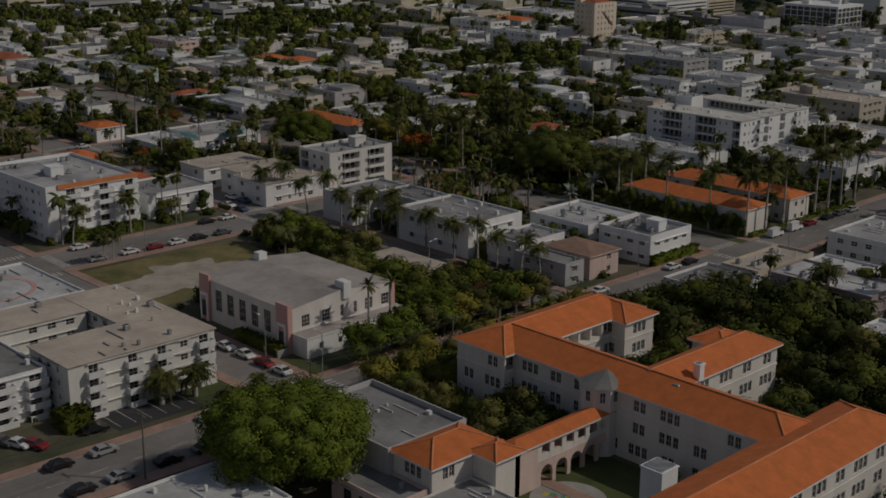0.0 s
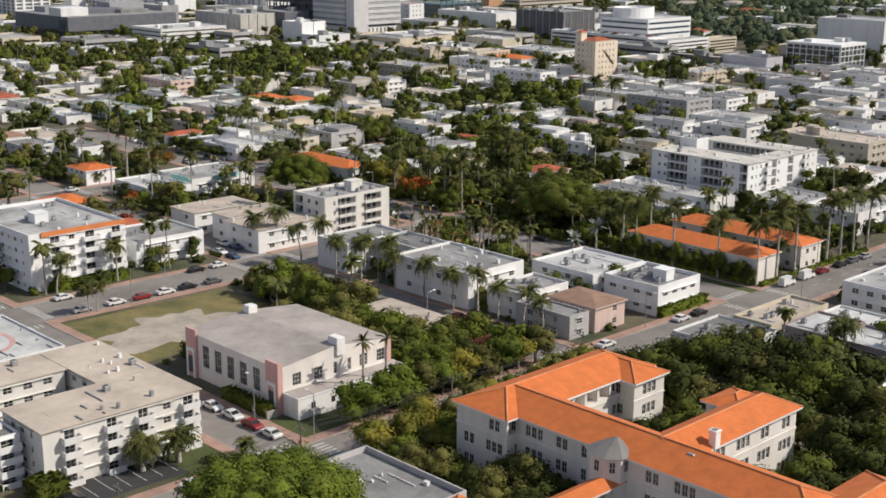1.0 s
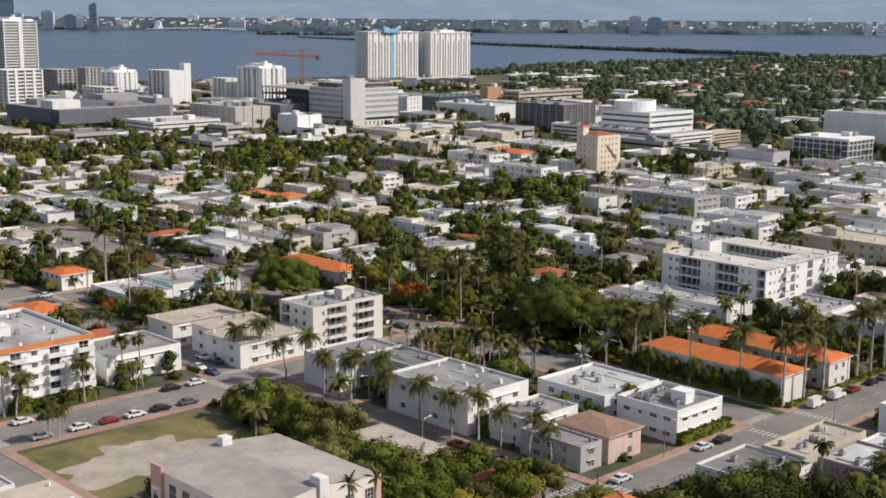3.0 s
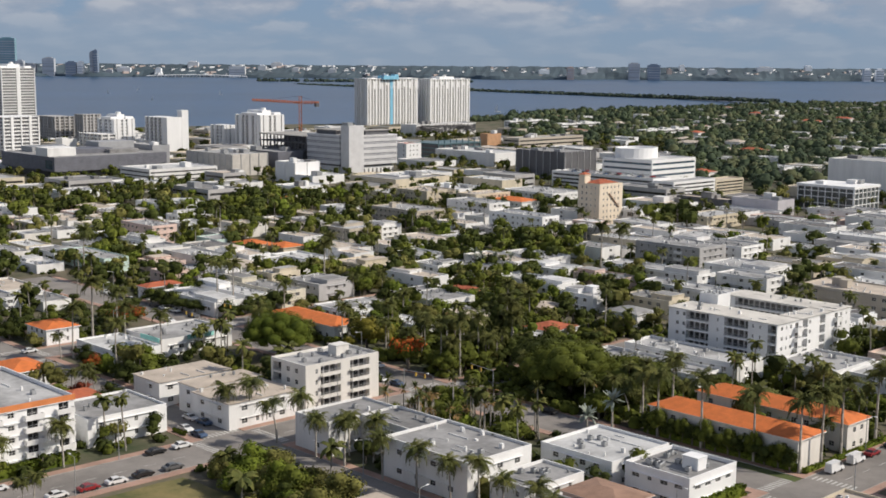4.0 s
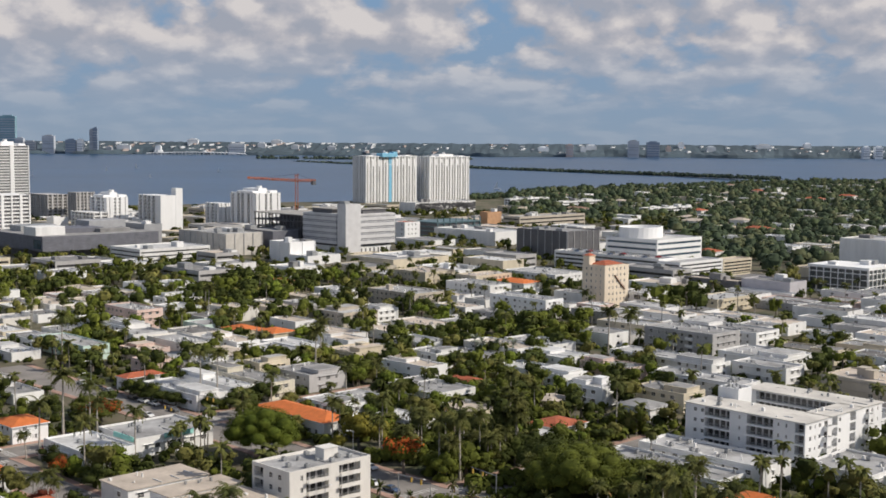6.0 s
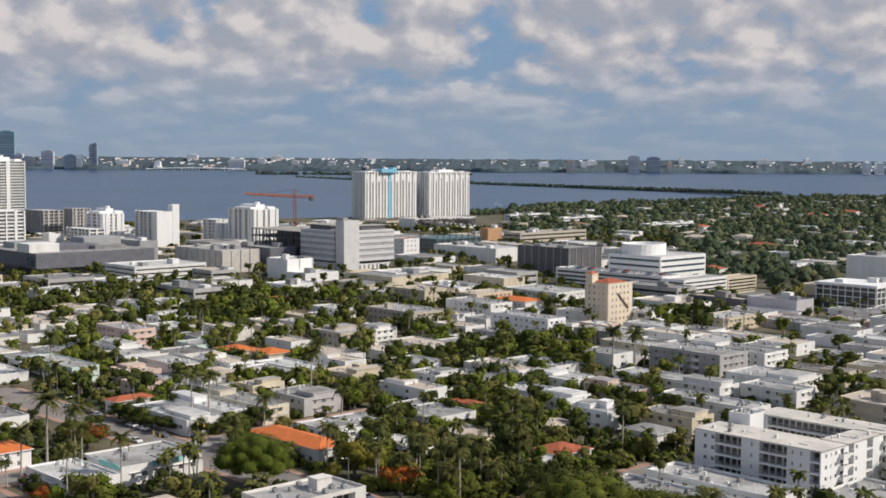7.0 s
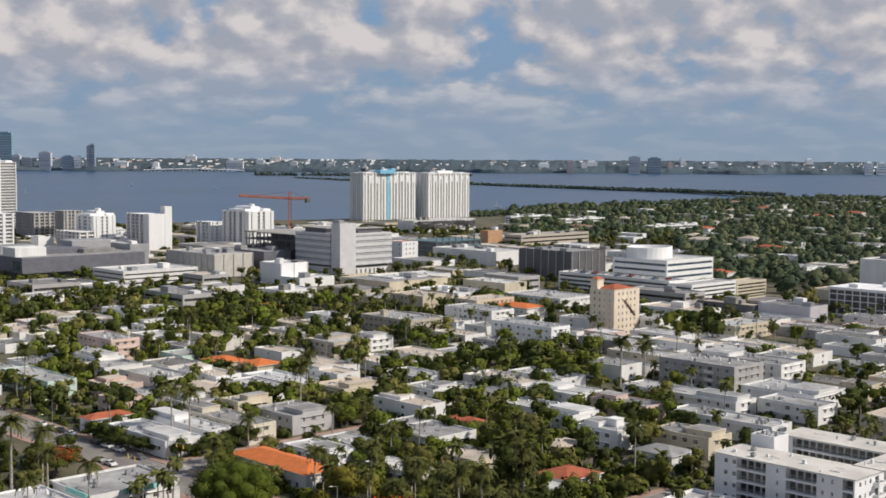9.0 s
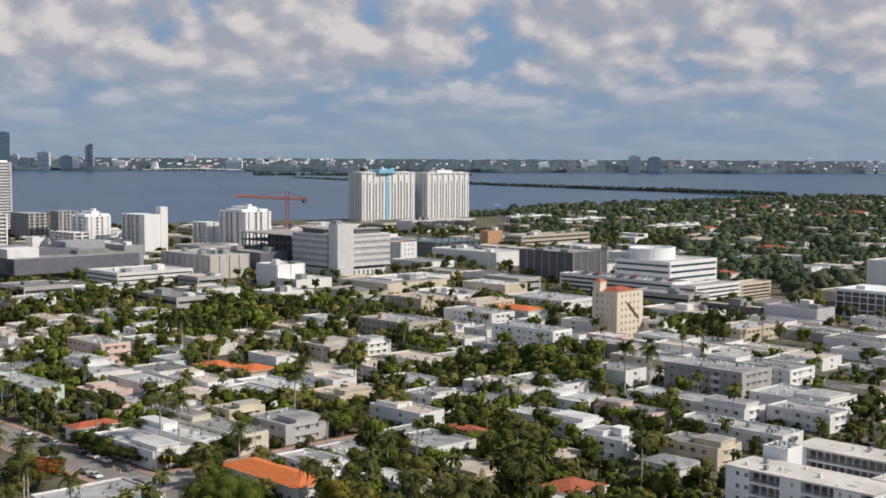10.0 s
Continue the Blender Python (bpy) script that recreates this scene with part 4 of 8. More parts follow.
# ---- the school: tiled wings round its yard ----
# thin highlights along the ridges are put into this paler tile colour
RIDGE = material("ridge_tile", (0.70, 0.29, 0.13), 0.85, 3.0, 0.3, 0.15)
def wing(o, x0, x1, y0, y1, h, rise, gable="", floors=3, open_e=False, holes_s=True, holes_e=True, wall=None, seed=1, band=True, tile=None, skip=0.1):
    """One wing of the school in the thing's own coordinates (world minus its place)."""
    rng = random.Random(seed)
    ox, oy = o.location.x, o.location.y
    TAKEN.append((x0, x1, y0, y1))
    x0, x1, y0, y1 = x0 - ox, x1 - ox, y0 - oy, y1 - oy
    g, st = Geo(), h / floors
    for side, base, length, on in (("s", (x0, y0, 0), x1 - x0, holes_s), ("e", (x1, y0, 0), y1 - y0, holes_e), ("n", (x1, y1, 0), x1 - x0, False), ("w", (x0, y1, 0), y1 - y0, False)):
        holes = []
        if on:
            n = int(length / 5.2)
            for k in range(n):
                u = (k + 0.5) * length / n
                for fl in range(floors - 1 if side == "e" and open_e else floors):
                    if rng.random() < skip:
                        continue
                    for q in ((-0.62, 0.62) if rng.random() < 0.6 else (-1.25, 0, 1.25)):
                        holes.append((u + q - 0.5, u + q + 0.5, fl * st + 1.1, fl * st + 2.9))
        gallery = []
        if side == "e" and open_e:
            # open gallery with square columns under the eave
            gallery = [(k * 3.1 + 0.4, k * 3.1 + 3.0, (floors - 1) * st + 1.0, h - 0.35, 2.2) for k in range(int((length - 1) / 3.1))]
        at = facade(g, base, side, length, h, holes + gallery)
        for u0, u1, za, zb, dd in gallery:
            a, b = at(u0, za, dd - 0.02), at(u1, zb, dd - 0.02)
            g.quad(a, (b[0], b[1], a[2]), b, (a[0], a[1], b[2]))
        for u0, u1, za, zb in holes:
            q = new("window", window_mesh(u1 - u0, zb - za, "two"))
            q.parent = o
            q.matrix_basis = Matrix.Translation(at((u0 + u1) / 2, za)) @ pose(0, 0, 0, 0, 0, TURN[side])
    if band:
        for z in (st * (floors - 1) + 0.25,):
            g.box(x0 - 0.12, x1 + 0.12, y0 - 0.12, y1 + 0.12, z, z + 0.35)
    part("wall", g, [wall or SCHOOLW], o)
    g = Geo()
    hip(g, x0, x1, y0, y1, h + 0.3, rise, 0.7, gable)
    part("roof", g, [tile or ORANGE, BRIGHT], o)
    ridge_caps(o, x0, x1, y0, y1, h + 0.3, rise, 0.7, gable, RIDGE)


SCHOOLW = material("school_grey_stucco", (0.77, 0.73, 0.68), 0.85, 2.0, 0.25, 0.10, streak=True)
school = thing("school_building", -115, 150, 0, "three-storey cream school with orange clay-tile hip roofs", "school")
wing(school, -145, -134, 142.2, 178, 10.8, 2.3, seed=4, open_e=True)
wing(school, -139, -130.8, 169.5, 177.6, 10.7, 1.7, "x0", seed=14)
wing(school, -139, -83, 144.6, 154.5, 10.8, 2.25, "x0", seed=5)
wing(school, -114.2, -106.5, 150.0, 179.5, 10.8, 2.2, "y0", seed=6)
wing(school, -118.0, -111.5, 171.5, 179.2, 10.7, 1.3, "x1", seed=16)
wing(school, -86.2, -75.5, 95, 164.5, 10.8, 2.3, seed=7)
# low tiled arcade from the main wing to the corner house
arc = thing("arcade", -114.5, 133, 0, "pink stuccoed school arcade with round arches under an orange tile roof", "arcade")
g = Geo()
y0, y1, ah = -10.5, 11.4, 7.0
n_arch, span = 5, 3.3
ay0 = y1 - n_arch * span - 0.6
g.box(-1.6, 1.6, y0, ay0, 0, ah)
for k in range(n_arch):
    a = ay0 + k * span
    g.box(1.2, 1.6, a, a + 0.75, 0, 3.4)
    prev = None
    m, r = a + 0.75 + (span - 0.75) / 2, (span - 0.75) / 2
    for s in range(9):
        w = math.pi * s / 8
        p = (m - r * math.cos(w), 1.9 + r * math.sin(w))
        if prev:
            g.quad((1.6, prev[0], prev[1]), (1.6, p[0], p[1]), (1.6, p[0], 3.4), (1.6, prev[0], 3.4))
            g.quad((1.2, prev[0], prev[1]), (1.6, prev[0], prev[1]), (1.6, p[0], p[1]), (1.2, p[0], p[1]))
        prev = p
g.box(1.2, 1.6, y1 - 0.6, y1, 0, 3.4)
g.box(-1.6, -1.3, ay0, y1, 0, ah)
g.box(-1.3, 1.6, ay0, y1, 3.4, 4.1)
part("wall", g, [PALEPINK], arc)
g = Geo()
for k in range(7):
    a = ay0 + k * (y1 - ay0) / 6.4
    g.box(1.25, 1.55, a, a + 0.9, 4.1, ah)
g.box(1.3, 1.5, ay0, y1, 4.1, 5.0)
part("loggia", g, [SCHOOLW], arc, "pale loggia piers over the arches")
g = Geo()
hip(g, -1.6, 1.6, y0, y1, ah + 0.25, 1.0, 0.5, "y1")
part("roof", g, [ORANGE, SCHOOLW], arc)
TAKEN.append((-116.5, -112.5, 120, 144.5))
# octagonal stair bay on the main wing
bay = thing("stair_bay", -115.6, 144.2, 0, "polygonal grey-roofed stair bay on the school front", "bay")
g, r = Geo(), 3.3
ring = [(r * math.cos(radians(22.5 + 45 * k)), r * math.sin(radians(22.5 + 45 * k)) * 0.9) for k in range(8)]
for k in range(8):
    a, b = ring[k], ring[(k + 1) % 8]
    g.quad((*a, 0), (*b, 0), (*b, 11.2), (*a, 11.2))
part("wall", g, [SCHOOLW], bay)
g = Geo()
for k in range(8):
    a, b = ring[k], ring[(k + 1) % 8]
    g.tri((a[0] * 1.15, a[1] * 1.15, 11.2), (b[0] * 1.15, b[1] * 1.15, 11.2), (0, 1.6, 13.0))
part("roof", g, [material("dark_metal_roof", (0.22, 0.21, 0.20), 0.6, 2.0, 0.3, 0.15)], bay, "grey metal pyramid roof")
for k in (5, 6, 7):
    a, b = Vector(ring[k]), Vector(ring[(k + 1) % 8])
    m = (a + b) / 2
    q = new("window", window_mesh(0.9, 1.7, "two"))
    q.parent = bay
    q.matrix_basis = Matrix.Translation((m.x * 1.07, m.y * 1.07, 8.9)) @ pose(0, 0, 0, 0, 0, math.degrees(math.atan2(m.y, m.x)) + 90)
# corner house with the hipped roof, and the flat hall behind it
corner = thing("corner_house", -118.5, 115.5, 0, "cream two-storey school corner house with orange hip roof", "house")
wing(corner, -125.5, -117.5, 110.5, 123.5, 6.9, 1.9, floors=2, seed=9, wall=SCHOOLW, band=False, skip=0.0)
wing(corner, -117.5, -112.9, 118.5, 123.5, 7.0, 1.2, "x0", floors=2, seed=10, wall=SCHOOLW, band=False)
building(-147.3, -125.6, 109.5, 125.2, 7.6, "flat-roofed grey school hall", "school_hall", GREYW, ROOFG, 2, 12, 0.9, units=0, hut=0, pitch=5)
building(-131, -118, 103.5, 110.3, 3.8, "low pink school entrance block with arches", "entrance_block", PALEPINK, ROOFG, 1, 13, 0.4, units=0, pitch=3.0, win=(1.8, 2.2), kind="plain", skip=0)
building(-117.3, -104, 103, 118, 3.4, "low grey-roofed school annexe", "school_annexe", SCHOOLW, ROOFG, 1, 14, 0.3, units=0)
# small roof structures
for x, y, z, w, h, lab in ((-94.5, 131.5, 0, 3.6, 8.6, "white roof-top ventilation housing of the school"), (-106.2, 156.6, 11.0, 1.2, 2.6, "square white school chimney")):
    o = thing("ventilation_housing", x, y, z, lab, "housing")
    g = Geo()
    g.box(-w / 2, w / 2, -w / 2, w / 2, 0, h, 0)
    g.box(-w / 2 - 0.15, w / 2 + 0.15, -w / 2 - 0.15, w / 2 + 0.15, h, h + 0.18, 0, 0.05)
    part("case", g, [BRIGHT], o)
    g = Geo()
    g.box(-w / 2 + 0.2, w / 2 - 0.2, -w / 2 + 0.2, w / 2 - 0.2, h + 0.18, h + 0.3, 0)
    part("grille", g, [METAL], o)
g = Geo()
g.box(-0.6, 0.6, -0.45, 0.45, 0, 0.7, 0, 0.1)
o = new("roof_vent", g.mesh("roof_vent", [METAL]))
o.location = (-104.5, 148.6, 12.3)
tagged(o, "grey metal ventilator on the orange school roof", "vent")

# round painted play court
g, rng = Geo(), random.Random(4)
ring = [(5.6 * math.cos(k * math.pi / 16), 5.6 * math.sin(k * math.pi / 16), 0) for k in range(32)]
for k in range(32):
    g.tri((0, 0, 0), ring[k], ring[(k + 1) % 32], 0)
for k in range(26):
    w, r = rng.uniform(0, 6.28), rng.uniform(0.6, 4.6)
    x, y, s = r * math.cos(w), r * math.sin(w), rng.uniform(0.3, 0.8)
    h = [(x + s * math.cos(q * 1.05 + w) * rng.uniform(.7, 1.2), y + s * math.sin(q * 1.05 + w) * rng.uniform(.7, 1.2), 0.004 + 0.0006 * k) for q in range(6)]
    base = len(g.v)
    g.v += h
    g.f.append(tuple(range(base, base + 6)))
    g.i.append(rng.randint(1, 4))
court = new("play_court", g.mesh("play_court", [CONCRETE, material("court_blue", (0.08, 0.2, 0.5)), material("court_red", (0.55, 0.1, 0.07)), material("court_yellow", (0.65, 0.5, 0.1)), material("court_green", (0.1, 0.35, 0.15))]))
court.location = (-107.5, 128.0, 0.07)
tagged(court, "round concrete play court with painted coloured shapes", "play court")

# ---- gymnasium ----
GYMWALL = material("pinkish_white_stucco", (0.77, 0.72, 0.68), 0.85, 2.0, 0.25, 0.10, streak=True)
GYMROOF = material("warm_grey_roof_felt", (0.45, 0.405, 0.375), 0.95, 0.9, 0.10, 0.22)
gym = thing("gymnasium", -196, 147.2, 0, "white and pink gymnasium with a low grey gable roof", "gymnasium")
TAKEN.append((-210.4, -180, 133.8, 160.5))
g, wins = Geo(), []
gx, gy, gh = 14.4, 13.0, 8.6
for side, base, length in (("s", (-gx, -gy, 0), 2 * gx), ("e", (gx, -gy, 0), 2 * gy), ("n", (gx, gy, 0), 2 * gx), ("w", (-gx, gy, 0), 2 * gy)):
    holes = []
    if side == "s":
        holes = [(4.6 + k * 4.05, 6.8 + k * 4.05, 2.6, 7.0) for k in range(5)]
    if side == "e":
        holes = [(u - 0.95, u + 0.95, 4.6, 6.9) for u in (3.9, 8.8, 19.4, 23.6)] + [(u - 0.4, u + 0.4, 4.6, 6.9) for u in (12.7, 16.0)]
    at = facade(g, base, side, length, gh, holes)
    for u0, u1, za, zb in holes:
        wins.append((at((u0 + u1) / 2, za), TURN[side], u1 - u0, zb - za))
for x in (-gx, gx):
    g.tri((x, -gy, gh), (x, gy, gh), (x, 0, gh + 1.4))
part("wall", g, [GYMWALL], gym)
for p, rz, ww, hh in wins:
    q = new("window", window_mesh(ww, hh, "six" if ww > 1.2 else "two"))
    q.parent = gym
    q.matrix_basis = Matrix.Translation(p) @ pose(0, 0, 0, 0, 0, rz)
g = Geo()
g.quad((-gx - 0.2, -gy - 0.2, gh + 0.04), (gx + 0.1, -gy - 0.2, gh + 0.04), (gx + 0.1, 0, gh + 1.46), (-gx - 0.2, 0, gh + 1.46))
g.quad((gx + 0.1, gy + 0.2, gh + 0.04), (-gx - 0.2, gy + 0.2, gh + 0.04), (-gx - 0.2, 0, gh + 1.46), (gx + 0.1, 0, gh + 1.46))
part("roof", g, [GYMROOF], gym, "grey felt gable roof")
for cx, wide in ((-gx + 1.4, 3.4), (gx - 1.6, 3.6)):
    g = Geo()
    g.box(cx - wide / 2, cx + wide / 2, -gy - 0.5, -gy + 0.1, 0, 9.6, 0)
    pylon = part("pylon", g, [PINK], gym, "pink corner pylon with a white door surround")
    g = Geo()
    for s in (-1, 1):
        g.box(cx + s * 1.1 - 0.2, cx + s * 1.1 + 0.2, -gy - 0.75, -gy - 0.5, 0, 5.2)
    g.box(cx - 1.3, cx + 1.3, -gy - 0.75, -gy - 0.5, 5.2, 5.8)
    part("door_surround", g, [BRIGHT], pylon, "white door surround")
    g = Geo()
    g.box(cx - 0.9, cx + 0.9, -gy - 0.56, -gy - 0.5, 0.9, 4.2)
    part("door", g, [DARKM], pylon, "dark metal double door")
g = Geo()
g.box(gx - 0.01, gx + 0.25, gy - 1.2, gy, 0, gh + 0.3)
g.box(gx - 0.01, gx + 0.25, -gy - 0.4, -gy + 0.6, 0, gh + 0.9)
part("corner_strip", g, [PINK], gym)
g = Geo()
g.box(gx - 2.2, gx + 0.5, -0.2, 1.6, gh - 0.5, gh + 2.8, 0, 0.1)
part("chimney", g, [WHITE], gym, "square white chimney")
g = Geo()
g.box(-gx + 0.5, -gx + 2.4, -0.6, 1.4, gh + 0.8, gh + 2.9, 0, 0.1)
part("roof_hut", g, [WHITE], gym)
g = Geo()
g.box(gx + 0.02, gx + 4.6, -gy + 0.6, gy + 0.4, 0, 3.9)
g.box(gx + 0.02, gx + 4.75, -gy + 0.45, gy + 0.55, 3.9, 4.1)
g.box(gx + 0.3, gx + 4.5, -gy + 0.7, gy + 0.3, 4.1, 4.15, 1)
for u in (-9.5, -5.0, 1.0, 6.0):
    g.box(gx + 4.6, gx + 4.62, u, u + 0.9, 1.6, 2.7, 2)
part("annexe", g, [WHITE, GYMROOF, GLASS], gym, "low lean-to along the gymnasium wall")
TAKEN.append((-182, -172.5, 132, 161))
g = Geo()
for k in range(5):
    g.box(gx - 3.4 + 0.0, gx + 0.2, -gy - 3.2 + 0.45 * k, -gy - 0.8, 0.17 * k, 0.17 * (k + 1))
g.box(gx - 3.8, gx - 3.4, -gy - 3.2, -gy - 0.8, 0, 1.5)
g.box(gx + 0.2, gx + 0.6, -gy - 3.2, -gy - 0.8, 0, 1.5)
part("steps", g, [CONCRETE], gym, "pale concrete entrance steps with side walls")

# ---- measured blocks ----
E_BAL = tuple(("e", u, 3.2) for u in (0.22, 0.5, 0.78))
flat_lab = "four-storey white apartment house with small balconies and a tan gravel roof"
building(-193.5, -180.2, 89, 116.9, 9.6, flat_lab, "apartment_house", OFFWHITE, ROOFT, 4, 21, 0.1, (1.4, 1.2), 3.1, balconies=(("e", 0.16, 3.0), ("e", 0.42, 3.0), ("e", 0.62, 3.0), ("e", 0.92, 3.2)), units=1)
building(-214, -194.3, 106, 116.9, 9.62, flat_lab, "apartment_house", OFFWHITE, ROOFT, 4, 22, 0.1, units=1)
building(-214, -204, 70, 105.2, 9.58, flat_lab, "apartment_house", OFFWHITE, ROOFT, 4, 23, 0.1, units=1)
building(-203.9, -186, 58, 88.2, 8.4, "four-storey white apartment house with stacked balconies", "apartment_house", WHITE, ROOFG, 4, 24, 0.35, balconies=(("e", 0.72, 5.0), ("e", 0.93, 3.6), ("e", 0.45, 5.0)), units=2)
ring_hall = building(-252, -225.2, 76, 116.2, 6.2, "low white hall with a pink ring painted on its roof", "hall", WHITE, ROOFW, 2, 25, 0.4, units=1)
apt5 = building(-316, -281.5, 137, 162, 14.0, "five-storey white apartment building with orange roof trim and balconies", "apartment_building", BRIGHT, ROOFL, 5, 26, 0.8, (1.4, 1.1), 3.4,
         balconies=(("e", 0.26, 4.2), ("e", 0.62, 4.2), ("e", 0.9, 4.0)), units=9, hut=1)
building(-303, -285.7, 167.1, 187, 6.6, "two-storey white apartment building with a grey roof", "apartment_building", BRIGHT, ROOFG, 2, 27, 0.5, units=1, pitch=4.2)
building(-316, -304, 196.2, 217, 6.3, "two-storey white apartment building with a pale tan roof", "apartment_building", WHITE, ROOFT, 2, 28, 0.15, units=0)
building(-299.5, -291.5, 199, 217.4, 6.9, "two-storey white apartment building with a pale tan roof", "apartment_building", WHITE, ROOFT, 2, 29, 0.15, units=0)
building(-291, -276, 197.5, 217, 6.3, "two-storey white apartment building with a pale tan roof", "apartment_building", WHITE, ROOFT, 2, 30, 0.15, units=0)
building(-290.4, -276.4, 220, 243.3, 11.6, "four-storey cream apartment building with stacked balcony bays", "apartment_building", OFFWHITE, ROOFL, 4, 31, 0.6, (1.3, 1.2), 3.3,
         bays=(("e", 0.2, 0.47), ("e", 0.6, 0.87), ("s", 0.06, 0.3)), units=9, hut=1, skip=0.0, ledge=False)
building(-256.8, -245, 202, 221.5, 7.8, "long two-storey white apartment block with a grey flat roof", "apartment_block", WHITE, ROOFG, 2, 32, 0.5, units=2)
building(-245, -228, 211, 221.8, 8.0, "long two-storey white apartment block with a grey flat roof", "apartment_block", WHITE, ROOFG, 2, 33, 0.5, units=2)
building(-228, -203.5, 202.8, 221, 8.5, "long two-storey white apartment block with a grey flat roof", "apartment_block", WHITE, ROOFG, 2, 34, 0.6, units=3, pitch=5)
building(-200.3, -189.7, 205.7, 221, 6.2, "small white apartment building with condensers on its roof", "apartment_building", WHITE, ROOFG, 2, 35, 0.6, units=5)
house(-186.5, -173.5, 211, 221, 5.6, "two-storey salmon house with a brown tile roof", PALEPINK, BROWNR, 2, 36, 1.0)
building(-189.4, -174, 203.4, 209.6, 5.2, "low pale house beside the street", "house_block", GREYW, ROOFG, 2, 361, 0.4, units=0)
building(-187, -171.6, 230.3, 246, 7.0, "two-storey bright white apartment building with roof condensers", "apartment_building", BRIGHT, ROOFG, 2, 37, 0.8, (1.8, 0.9), 3.4, units=12, hut=1)
building(-209, -190, 230, 249, 6.0, "low white flat-roofed building", "apartment_building", BRIGHT, ROOFW, 2, 38, 0.6, units=5)
building(-154.5, -140, 212.4, 228.5, 5.0, "low white shop with a grey patched roof", "shop", WHITE, ROOFG, 1, 39, 0.5, units=3, pitch=4.5)
building(-151, -141.8, 228.7, 251, 5.6, "low cream commercial building with roof condensers", "shop", CREAM, ROOFT, 1, 40, 0.6, units=6, pitch=4.5)
building(-139.6, -129, 229, 243, 6.2, "two-storey mauve-fronted apartment house", "apartment_house", MAUVE, ROOFW, 2, 41, 0.5, units=2)
building(-128.4, -116, 229.5, 242, 6.0, "two-storey mauve-fronted apartment house", "apartment_house", MAUVE, ROOFW, 2, 42, 0.5, units=2)
building(-139.6, -126, 243.6, 252, 5.6, "low white flat-roofed building", "apartment_building", WHITE, ROOFW, 1, 421, 0.5, units=1)
building(-148, -120, 268, 290, 6.2, "pale two-storey building with an awning", "apartment_building", WHITE, ROOFL, 2, 422, 0.5, units=2)
building(-144.4, -128, 74, 94.2, 4.6, "low white-roofed school building by the avenue", "school_annexe", WHITE, ROOFW, 1, 432, 0.4, units=1)
building(-212, -193, 176.5, 187, 4.0, "low beige flat-roofed garage building", "garage_building", CREAM, ROOFT, 1, 433, 0.1, units=0)
house(-180, -175, 179.5, 185.5, 3.6, "little white house with a red tile roof", WHITE, RED, 1, 434, 1.3)
house(-86, -66, 204, 216, 5.2, "white house with an orange tile hip roof", WHITE, ORANGE, 1, 43, 1.8)
house(-210, -171.5, 268.8, 279, 6.6, "long two-storey hotel wing with an orange tile roof", SCHOOLW, ORANGE, 2, 44, 1.9, "hotel_wing")
house(-210, -170.5, 287.5, 297, 6.6, "long two-storey hotel wing with an orange tile roof", SCHOOLW, ORANGE, 2, 45, 1.9, "hotel_wing")
building(-257, -219.5, 319, 331.5, 6.2, "long low white building with roof condensers", "apartment_building", WHITE, ROOFL, 2, 46, 0.7, units=8)
building(-260, -222, 304, 315.5, 5.2, "long low white building with roof condensers", "apartment_building", WHITE, ROOFL, 2, 47, 0.6, units=7)
building(-216, -198, 331.3, 352, 6.2, "low pale blue-white building", "apartment_building", WHITE, ROOFL, 2, 48, 0.6, units=4)
building(-196, -180, 333, 356, 6.4, "low white building with a pale roof", "apartment_building", WHITE, ROOFL, 2, 49, 0.6, units=4)

g = Geo()
g.box(17.25, 17.6, -9.5, 12.6, 13.0, 14.15)
part("trim_band", g, [TRIM], apt5, "orange-tiled trim along the roof edge")
g = Geo()
for k in range(40):
    a, b = 6.2832 * k / 40, 6.2832 * (k + 1) / 40
    r0, r1 = 7.6, 8.6
    g.quad((r0 * math.cos(a), r0 * math.sin(a), 0), (r1 * math.cos(a), r1 * math.sin(a), 0), (r1 * math.cos(b), r1 * math.sin(b), 0), (r0 * math.cos(b), r0 * math.sin(b), 0))
q = part("painted_ring", g, [PINK], ring_hall, "ring painted in faded pink on the roof")
q.location = (0, 7, 5.86)

# five-storey white hotel round a courtyard
hl = "five-storey white apartment hotel round an open court with grey balcony bays"
ROOFC = material("cream_white_roof_gravel", (0.66, 0.63, 0.58), 0.95, 1.2, 0.12, 0.16)
building(-255.3, -219.2, 337.2, 349, 14.2, hl, "apartment_hotel", BRIGHT, ROOFC, 5, 50, 0.1, (1.0, 1.0), 2.3, balconies=(("e", 0.85, 3.0),), bays=(("s", 0.17, 0.385), ("s", 0.53, 0.745), ("s", 0.92, 0.99)), units=2, ledge=False)
building(-255.3, -219.2, 366, 376.8, 14.2, hl, "apartment_hotel", BRIGHT, ROOFC, 5, 51, 0.1, (1.0, 1.0), 3.0, balconies=(("e", 0.25, 3.0),), bays=(("s", 0.1, 0.8),), units=1, ledge=False)
building(-226, -219.2, 349.01, 365.99, 14.2, hl, "apartment_hotel", BRIGHT, ROOFC, 5, 52, 0.1, (1.0, 1.0), 6.3, bays=(("e", 0.08, 0.24), ("e", 0.62, 0.8)), units=0, skip=0.4, ledge=False)
building(-254, -247.5, 350.5, 357, 17.0, hl, "apartment_hotel", BRIGHT, ROOFW, 5, 53, 0.4, units=0, kind="")

